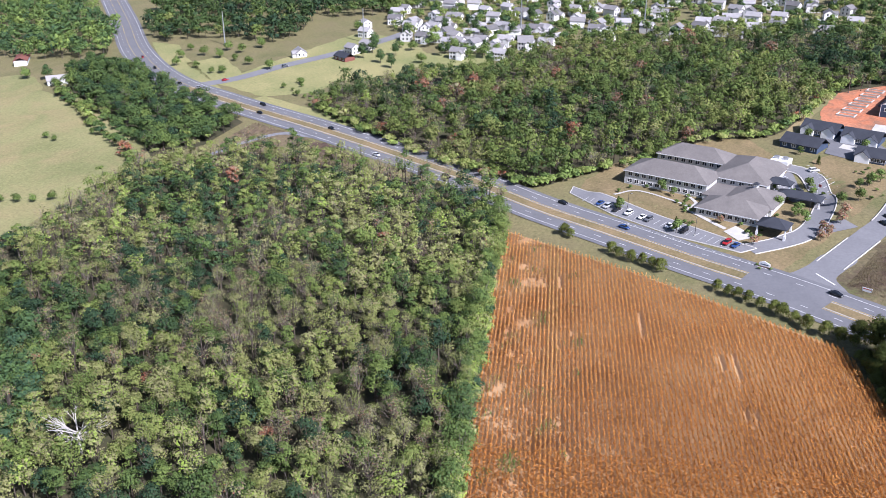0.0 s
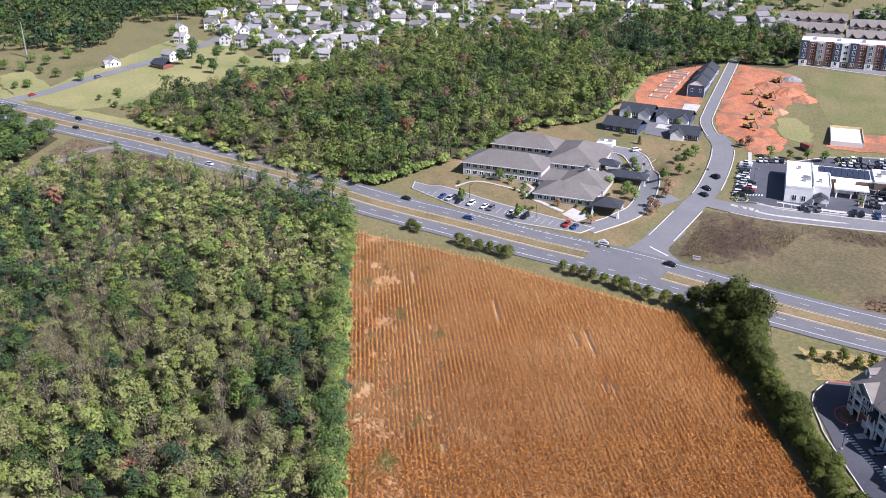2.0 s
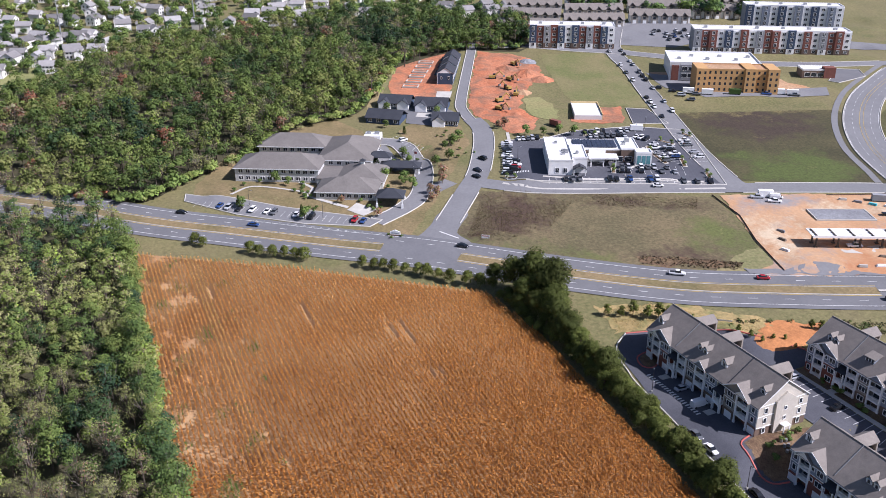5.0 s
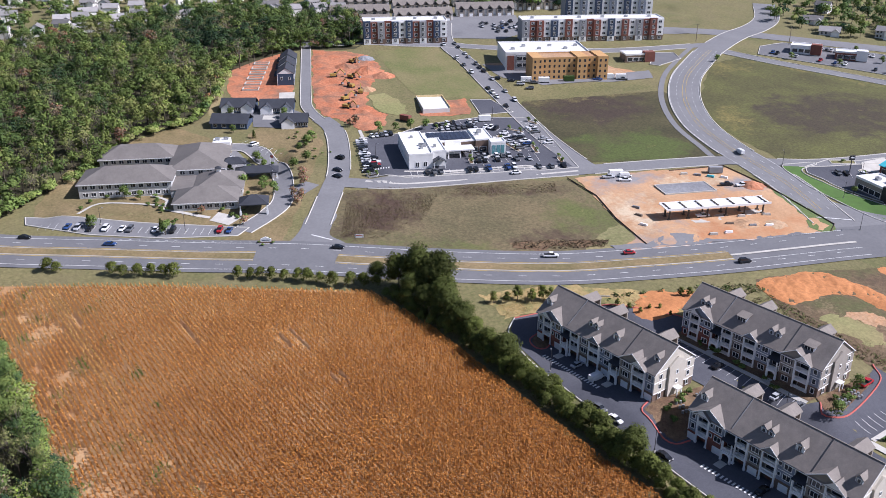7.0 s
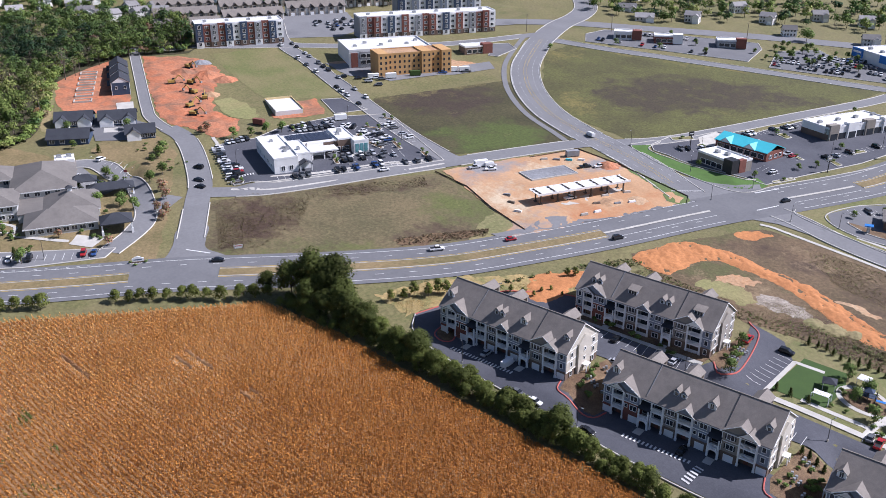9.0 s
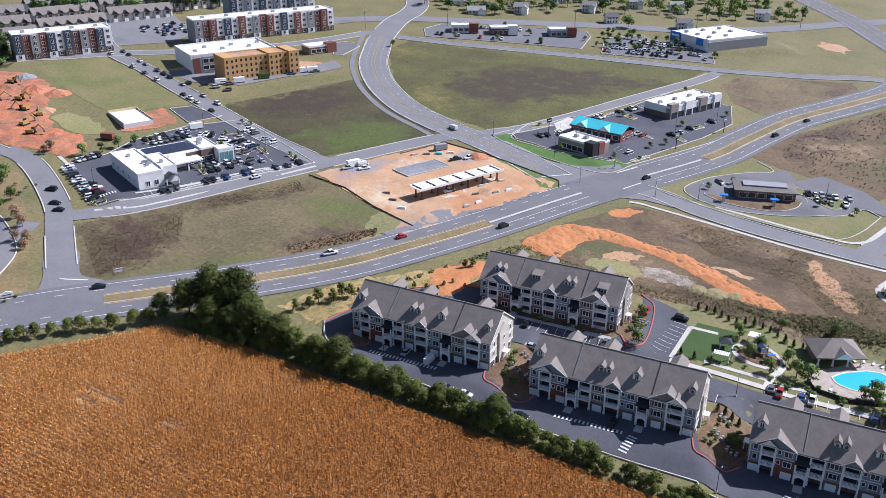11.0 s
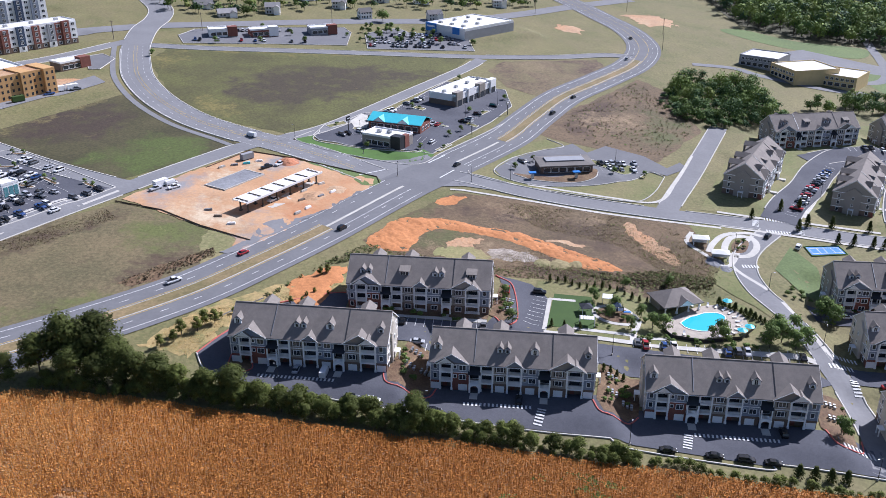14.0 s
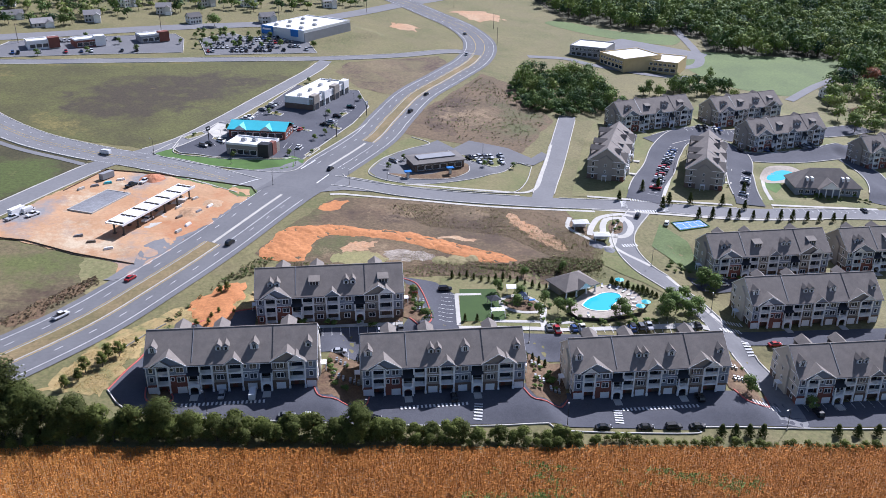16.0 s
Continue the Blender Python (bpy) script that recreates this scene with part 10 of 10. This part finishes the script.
markings("court_line", [ribbon_arrays(np.array(q, float), -0.12, 0.12, 0.30) for q in ([(99, 341), (110.5, 345.8)], [(100, 336.8), (112, 342)], [(98.6, 341.6), (100.2, 336.4)], [(110.6, 346), (112.3, 341.4)], [(104.5, 343.6), (106, 339.2)], [(102, 342.2), (103.4, 338)], [(107.6, 344.6), (109.2, 340.6)])], M["marking"], "white lines of the sports court")
line_kerb([(97.5, 342.5), (111.3, 347.8), (113.7, 341.2), (99.5, 334.6), (97.5, 342.5)], M["green_lawn"], "green border of the sports court", curved=False)
# play frame and garden shelter
play = thing("play_frame", "dark play frame with a pale shade sail", "play frame", m=spot(28, 266, 10, 0.25))
for x in (-2, 0, 2):
    for y in (-1, 1):
        part("post", boxes((x - 0.1, x + 0.1, y - 0.1, y + 0.1, 0, 3.0)), M["black_metal"], play)
part("deck", boxes((-2.1, 2.1, -1.1, 1.1, 1.3, 1.45)), M["navy_wall"], play)
part("roof", hip_roof(-1.2, 1.2, -1.2, 1.2, 3.0, 1.1, 0.2, 0.1), M["navy_wall"], play)
part("slide", boxes((2.1, 4.6, -0.5, 0.5, 0.5, 0.62)), M["blue_sign"], play)
sail = thing("shade_sail", "square white shade canopy on posts", "shade canopy", m=spot(24.5, 271.5, 0, 0.2))
part("canopy", hip_roof(-1.6, 1.6, -1.6, 1.6, 2.7, 0.5, 0.1, 0.08), M["trim"], sail)
for x in (-1.5, 1.5):
    for y in (-1.5, 1.5):
        part("post", boxes((x - 0.06, x + 0.06, y - 0.06, y + 0.06, 0, 2.65)), M["steel"], sail)
gaz = thing("garden_shelter", "small dark-roofed shelter on the turf", "shelter", m=spot(18, 263, 20, 0.2))
part("roof", hip_roof(-1.8, 1.8, -1.8, 1.8, 2.5, 1.1, 0.2, 0.12), M["shingle_dark"], gaz)
for x in (-1.6, 1.6):
    for y in (-1.6, 1.6):
        part("post", boxes((x - 0.08, x + 0.08, y - 0.08, y + 0.08, 0, 2.4)), M["trim"], gaz)
perg = thing("pergola", "white pergola beside the walk", "pergola", m=spot(19, 255.5, 6, 0.2))
for x in np.linspace(-2.0, 2.0, 9):
    part("slat", boxes((x - 0.2, x + 0.2, -1.2, 1.2, 2.5, 2.65)), M["trim"], perg)
for x in (-2.4, 2.4):
    for y in (-1.3, 1.3):
        part("post", boxes((x - 0.1, x + 0.1, y - 0.1, y + 0.1, 0, 2.5)), M["trim"], perg)

# condensers beside the block ends
bm = bmesh.new()
bmesh.ops.create_cone(bm, cap_ends=True, segments=10, radius1=0.4, radius2=0.38, depth=0.85, matrix=pose(0, 0, 0.45))
ac = tagged(new("condenser_unit", data_of("condenser_unit", bm, M["steel"])), "pale air-conditioning condenser on the mulch", "condenser", "condensers beside the blocks")
ac.matrix_basis = spot(-30.5, 213, 6, 0.22)
for cx, cy in ((-30.3, 213), (-30.6, 221), (28, 218), (27.6, 226), (-8, 252), (-8.2, 258), (89, 224), (89, 231), (32.5, 216), (-26, 214)):
    for i in range(3):
        for j in range(2):
            copy_thing(ac, spot(cx + i * 1.2, cy + j * 1.3, 6, 0.22)) if (cx, i, j) != (-30.3, 0, 0) else None


# kerbed strips between the clinic's parking rows
for a_, b_ in (((-209.5, 262.5), (-202.5, 259)), ((-190, 298), (-183.5, 295.6)), ((-236, 314.5), (-229.5, 316)), ((-228, 291), (-206, 287.8)), ((-250.5, 268.5), (-249, 275)), ((-232, 299), (-224, 303)), ((-208, 296.5), (-199, 293)), ((-217, 213.8), (-213.5, 217.5))):
    a_, b_ = np.array(a_), np.array(b_)
    d_ = (b_ - a_) / np.linalg.norm(b_ - a_)
    n_ = np.array([-d_[1], d_[0]]) * 0.9
    ring_ = [tuple(a_ - n_), tuple(b_ - n_), tuple(b_ + n_), tuple(a_ + n_)]
    patch("planting_bed", ring_, M["mulch"], 0.28, "narrow kerbed planting strip in the car park", "planting bed", curved=False, step=1.5)
    line_kerb(ring_ + [ring_[0]], curved=False)
    for q_ in np.linspace(0.15, 0.85, max(2, int(np.linalg.norm(b_ - a_) / 9))):
        plant("street", *(a_ + (b_ - a_) * q_), 0.45)
for pts in ([(-200, 224.5), (-186, 259), (-173, 296)], [(-212, 210.5), (-203, 220), (-200, 224.5)], [(-228, 289), (-212, 278), (-202, 262)]):
    path(pts, 1.5, "pale concrete sidewalk beside the car park", lift=0.24)

# ---- markings on yards and junctions ----
def crosswalk(x0, y0, x1, y1, width=2.6, stripe=0.55, gap=0.6, lift=0.33):
    d = math.hypot(x1 - x0, y1 - y0)
    n = int(d / (stripe + gap))
    out = []
    for i in range(n):
        u0, u1 = (i * (stripe + gap)) / d, (i * (stripe + gap) + stripe) / d
        p = np.array([(x0 + (x1 - x0) * u0, y0 + (y1 - y0) * u0), (x0 + (x1 - x0) * u1, y0 + (y1 - y0) * u1)])
        out.append(ribbon_arrays(p, -width / 2, width / 2, lift))
    return out


cw = []
for q in ((-70, 197.6, -47, 200.0, 1.5), (-11, 202.6, 9, 205.2, 1.5), (10.8, 205, 10.2, 197, 2.4), (52, 208.2, 76, 210.6, 1.5), (50.5, 208, 50, 200.8, 2.4), (91, 213, 101, 214.5, 2.6), (94, 256, 102, 257.5, 2.6), (100, 250, 101, 243, 2.4), (96, 262, 104, 263, 2.4), (84, 352, 95, 353, 2.6), (84, 364, 95, 364, 2.6), (80, 355, 80.5, 363, 2.6), (98, 354, 98.5, 363, 2.6), (72, 316, 79, 318, 2.4), (-222, 214, -216, 226, 2.2)):
    cw += crosswalk(*q)
markings("crosswalk", cw, M["marking"], "white striped crosswalks on the yards")
markings("stall_line", STALLS, M["marking"], "white parking stall lines")
mk = []
ln = hwy_between((-204, 98), (-175, 145))
mk += dashes(ln, 10.6, 0.2, 1.0, 2.5)
for a_, b_ in (((-84, 296), (-66, 342)), ((-51, 378), (-37, 411))):
    ln = hwy_between(a_, b_)
    mk += solid(ln, -4.2, 0.2)
for x0, y0, x1, y1 in ((-178, 170, -170, 175), (-88, 347, -79, 357), (-63, 372, -58, 384), (-54, 357, -50, 368)):
    mk.append(ribbon_arrays(np.array([(x0, y0), (x1, y1)], float), -0.3, 0.3, 0.33))
curve = smooth_line([(-92, 354), (-113, 363), (-135, 369), (-160, 375), (-188, 386), (-218, 407), (-245, 435), (-264, 464), (-280, 492)], 2.5)
mk += dashes(curve, 4.2, 0.16, 2.5, 4.5) + dashes(curve, -4.2, 0.16, 2.5, 4.5) + solid(curve, 8.0, 0.16) + solid(curve, -8.0, 0.16)
markings("lane_line", mk, M["marking"], "white turn-lane and stop lines")
yl = solid(curve, 0.9, 0.14) + solid(curve, -0.9, 0.14)
markings("centre_line", yl, M["yellow"], "yellow lines between the lanes")
for a_, b_, off in (((-84, 294), (-67, 341), 0.0), ((-51, 377), (-36, 412), 0.0)):
    ln = hwy_between(a_, b_)
    ribbon("median_nose", ln, off - 0.6, off + 0.6, M["concrete"], 0.42, "pale concrete median nose", "median")
# side walks along streets
for pts, off in (([(-216, 214), (-232, 222), (-250, 230), (-268, 236)], 0), ([(-209, 228), (-199, 246), (-191, 269), (-182, 292)], 0), ([(-47, 346.4), (-42, 347.6), (-36, 347.4), (-12, 346.8), (22, 345.6), (66, 348.4)], 0), ([(-16, 364), (20, 363), (40, 366), (48, 392), (56, 430)], 0),
                 ([(84, 292), (92, 272), (97, 255)], 0), ([(80, 300), (68, 318), (78, 345)], 0)):
    path(pts, 1.6, "pale concrete sidewalk", lift=0.2)
path([(-247, 128), (-236, 132), (-228, 128), (-218, 136), (-212, 142)], 1.5)
path([(-240, 98), (-247, 108), (-238, 122), (-230, 130)], 1.3)
patch("walk", [(-214, 146), (-210, 141), (-202, 146), (-206, 153)], M["concrete"], 0.22, "pale concrete forecourt", "walk", curved=False, step=2)


# ---- poles, lamps and signs ----
def lamp_post(x, y, h=7.0):
    t = thing("street_lamp", "slim dark street lamp with one arm", "street lamp", "street lamps", spot(x, y, float(P_RNG.uniform(0, 360)), 0.1))
    bm = bmesh.new()
    bmesh.ops.create_cone(bm, cap_ends=True, segments=6, radius1=0.11, radius2=0.06, depth=h, matrix=pose(0, 0, h / 2))
    part("pole", bm, M["black_metal"], t)
    part("base", boxes((-0.2, 0.2, -0.2, 0.2, 0, 0.6)), M["concrete"], t)
    part("arm", boxes((0, 1.3, -0.04, 0.04, h - 0.1, h)), M["black_metal"], t)
    part("lamp_head", boxes((1.0, 1.6, -0.14, 0.14, h - 0.12, h + 0.04)), M["steel"], t)
    return t


lp = lamp_post(35, 199)
for x, y in ((98, 204), (-21, 196), (-62, 194), (28, 240), (-14, 238), (94, 268), (80, 300), (70, 330), (-228, 104), (-205, 130), (-232, 176), (-198, 262), (-206, 300), (-232, 226), (-246, 300), (-104, 398), (-60, 440), (-48, 470), (-66, 376), (-94, 372), (112, 400), (126, 430), (-24, 366), (20, 404), (-130, 378), (-72, 352), (-40, 358)):
    copy_thing(lp, spot(x, y, float(P_RNG.uniform(0, 360)), 0.1))


def pylon(x, y, h=26, label="tall pale steel transmission pole"):
    t = thing("transmission_pole", label, "transmission pole", "transmission poles", spot(x, y, 20))
    bm = bmesh.new()
    bmesh.ops.create_cone(bm, cap_ends=True, segments=8, radius1=0.65, radius2=0.3, depth=h, matrix=pose(0, 0, h / 2 - 1))
    part("pole", bm, M["steel"], t)
    for z in (h - 4, h - 7.5, h - 11):
        part("cross_arm", boxes((-2.2, 2.2, -0.12, 0.12, z, z + 0.25)), M["steel"], t)
    return t


py = pylon(-509, -204)
for x, y in ((-516, -95), (-540, 20), (-556, 110), (-575, 210)):
    copy_thing(py, spot(x, y, 20))
pole = thing("utility_pole", "brown timber utility pole with a cross arm", "utility pole", "utility poles", spot(-419, 231, 60))
bm = bmesh.new()
bmesh.ops.create_cone(bm, cap_ends=True, segments=6, radius1=0.22, radius2=0.15, depth=13, matrix=pose(0, 0, 5.5))
part("pole", bm, M["wood_pole"], pole)
part("cross_arm", boxes((-1.4, 1.4, -0.08, 0.08, 11.0, 11.2)), M["wood_pole"], pole)
for x, y in ((-417, 236), (-412, 284), (-408, 300), (-300, 500), (-262, 545), (-190, 600), (-120, 656), (-60, 712), (40, 640), (40, 690), (10, 760)):
    copy_thing(pole, spot(x, y, 60))

# entrance sign of pale stone, a hoarding and tall shop signs, lettered with plain bars
sg = thing("entrance_sign", "low pale stone entrance sign among shrubs", "sign", m=spot(-181, 153, 62, 0.1))
part("plinth", boxes((-2.4, 2.4, -0.4, 0.4, -0.3, 0.6)), M["brick_tan"], sg)
bm = gable_wall(-2.0, 2.0, -0.2, 0.2, 1.7, 0.8)
box_bm(bm, -2.0, 2.0, -0.2, 0.2, 0.6, 1.7)
part("panel", bm, M["trim"], sg)
part("lettering_bar", boxes((-1.4, 1.4, -0.24, -0.2, 1.1, 1.4)), M["navy_wall"], sg)
for dx, dy in ((-2, 1.5), (1.5, -2), (2, 2), (-1, -2.4)):
    plant("bush", -181 + dx, 153 + dy, 0.6)
bd = thing("site_sign", "white site sign board on two posts", "sign", m=spot(-165.5, 184, 60, 0.1))
part("board", boxes((-1.6, 1.6, -0.05, 0.05, 0.7, 2.1)), M["trim"], bd)
part("lettering_bar", boxes((-1.2, 1.2, -0.07, -0.05, 1.5, 1.8)), M["red_kerb"], bd)
for x in (-1.4, 1.4):
    part("post", boxes((x - 0.06, x + 0.06, -0.06, 0.06, -0.3, 2.1)), M["wood_pole"], bd)
for x, y, m in ((-110, 398, "black_metal"), (-52, 418, "steel"), (-40, 455, "steel"), (-96, 600, "blue_sign")):
    t = thing("pole_sign", "tall shop sign on a post", "sign", "shop signs", spot(x, y, 66, 0.1))
    part("post", boxes((-0.15, 0.15, -0.15, 0.15, 0, 7.5)), M["black_metal"], t)
    part("panel", boxes((-1.3, 1.3, -0.2, 0.2, 5.6, 7.6)), M[m], t)
    part("lettering_bar", boxes((-0.9, 0.9, -0.24, -0.2, 6.4, 6.9)), M["trim"], t)

# ---- building sites ----
def digger(x, y, a):
    t = thing("excavator", "yellow tracked excavator on bare clay", "excavator", "machines on the clay", spot(x, y, a, 0.2))
    for s in (-1, 1):
        part("track", boxes((-2.0, 2.0, s * 1.1 - 0.3, s * 1.1 + 0.3, 0, 0.9)), M["tyre"], t)
    part("body", boxes((-2.2, 1.2, -1.3, 1.3, 0.95, 2.2)), M["machine"], t)
    part("cab", boxes((0.2, 1.6, 0.2, 1.3, 1.0, 3.0)), M["car_glass"], t)
    for i, (p, q) in enumerate((((1.0, 0, 1.8), (4.0, 0, 4.6)), ((4.0, 0, 4.6), (6.4, 0, 2.2)))):
        v, f = sticks(P_RNG, np.array([p], float), np.array([q], float), np.array([0.4]), np.array([0.28]))
        ob = new(("boom", "dipper_arm")[i], np_mesh("boom", v, f, M["machine"]))
        ob.parent = t
    part("bucket", boxes((6.0, 7.0, -0.6, 0.6, 1.2, 2.2)), M["steel"], t)
    return t


dg = digger(-300, 245, 30)
for x, y, a in ((-312, 250, 100), (-330, 262, 200), (-345, 270, 20), (-318, 262, 150), (-352, 262, 70), (-372, 284, 10)):
    copy_thing(dg, spot(x, y, a, 0.2))
for x, y, a, m, lab in ((-268, 396, 60, "trim", "white storage trailer on the site"), (-264, 402, 60, "trim", "white storage trailer on the site"), (-285, 350, 60, "trim", "white site trailer beside the shell"), (-279, 358, 60, "trim", "white site trailer beside the shell"), (-274, 372, 60, "turf", "dark green waste skip"), (-140, 346, 60, "grey_wall", "grey container on the building site"), (-160, 306, 66, "trim", "white box trailer on the building site"), (-247, 296, 66, "trim", "white box truck trailer beside the clinic"), (-268, 262, 20, "brick", "rusty skip on the clay")):
    t = thing("container", lab, "container", "containers and trailers", spot(x, y, a, 0.2))
    bm = boxes((-3, 3, -1.2, 1.2, 0.4, 2.9))
    part("box", bm, M[m], t)
    part("underframe", boxes((-2.9, 2.9, -1.0, 1.0, 0, 0.4)), M["black_metal"], t)
# pipes, pallets and spoil lying about the filling-station site
for i, (x, y, a) in enumerate(((-98, 300, 66), (-96, 306, 70), (-101, 312, 60), (-95, 318, 66), (-104, 322, 66), (-134, 345, 30), (-138, 341, 30), (-142, 337, 40), (-146, 333, 60), (-118, 283, 20), (-126, 288, 15), (-132, 292, 30), (-100, 332, 60), (-92, 324, 66))):
    k = tagged(new("pipe_crate" if i % 2 else "loaded_pallet", data_of("stack", boxes((-1.6, 1.6, -0.5, 0.5, 0, 0.5), (-1.3, 1.5, -0.4, 0.4, 0.5, 0.85)), M[("concrete", "trim", "wood_pole", "aqua" if i == 6 else "gravel")[i % 4 if i != 6 else 3]])), "stack of pale building material on the clay", "building material", "building materials on the site")
    k.matrix_basis = spot(x, y, a, 0.25)
mound_rng = np.random.default_rng(4)


def heap(x, y, r, h, material, label):
    n = 14
    ring_ = [(0, 0, h)]
    pts_ = [(x, y, gz(x, y) + h)]
    for k in (0.45, 0.8, 1.1):
        for i in range(n):
            a = i / n * 6.283
            rr = r * k * mound_rng.uniform(0.85, 1.15)
            pts_.append((x + rr * math.cos(a), y + rr * math.sin(a), gz(x + rr * math.cos(a), y + rr * math.sin(a)) + h * max(0.0, 1 - k) * mound_rng.uniform(0.8, 1.3) - (0.3 if k > 1 else 0)))
    bm = bmesh.new()
    v = [bm.verts.new(p) for p in pts_]
    for i in range(n):
        j = (i + 1) % n
        bm.faces.new((v[0], v[1 + i], v[1 + j]))
        for k in range(2):
            bm.faces.new((v[1 + k * n + i], v[1 + (k + 1) * n + i], v[1 + (k + 1) * n + j], v[1 + k * n + j]))
    ob = new("soil_mound", data_of("soil_mound", bm, material))
    return tagged(ob, label, "soil mound", "mounds of soil")


for x, y, r, h, m in ((-352, 284, 9, 3.5, "red_clay"), (-340, 288, 7, 2.5, "red_clay"), (-366, 276, 8, 3, "red_clay"), (-322, 268, 5, 2, "clay"), (-122, 349, 6, 2.5, "red_clay"), (-98, 318, 7, 1.2, "clay"), (-92, 328, 6, 1.0, "clay"), (-290, 250, 5, 1.5, "red_clay"), (-376, 294, 6, 2.4, "gravel"), (6, 294, 5, 0.7, "meadow"), (12, 297, 4, 0.6, "meadow"), (0, 293, 4, 0.6, "meadow"), (62, 316, 4, 1.0, "gravel"), (66, 312, 3, 0.9, "gravel")):
    heap(x, y, r, h, M[m], "loose mound of soil and rubble")
# walls of a new concrete enclosure and house footings on the red clay
enc = thing("wall_enclosure", "new pale concrete slab inside low block walls", "enclosure", m=pose(-272.7, 274.9, max(gz(-297.3, 283.2), gz(-293, 298.8)) - 0.3, 0, 0, 68))
part("wall", boxes((0, 0.3, 0, 25, -3, 1.0)), M["concrete"], enc)
part("wall", boxes((14.2, 14.5, 0, 25, -3, 1.0)), M["yellow_wall"], enc)
part("wall", boxes((0, 14.5, 25, 25.3, -3, 1.4)), M["yellow_wall"], enc)
part("slab", boxes((0.3, 14.2, 0, 25, -3, 0.25)), M["white_roof"], enc)
for i in range(6):
    ft = thing("house_footing", "pale block footings of a new house", "footing", "footings on the red clay", spot(-356 - i * 8.5, 208 + i * 4.6, 62, 0.5))
    part("wall", boxes((0, 9, 0, 0.4, -1, 0.5)), M["concrete"], ft)
    part("wall", boxes((0, 9, 5.6, 6, -1, 0.5)), M["concrete"], ft)
    part("wall", boxes((0, 0.4, 0.4, 5.6, -1, 0.5)), M["concrete"], ft)
    part("wall", boxes((8.6, 9, 0.4, 5.6, -1, 0.5)), M["concrete"], ft)


fp = thing("flagpole", "slim white flagpole with a small red flag", "flagpole", m=spot(-246, 181, 30, 0.15))
bm = bmesh.new()
bmesh.ops.create_cone(bm, cap_ends=True, segments=8, radius1=0.09, radius2=0.05, depth=9.0, matrix=pose(0, 0, 4.5))
part("pole", bm, M["trim"], fp)
part("flag", boxes((0.06, 1.7, -0.02, 0.02, 7.7, 8.8)), M["red_kerb"], fp)
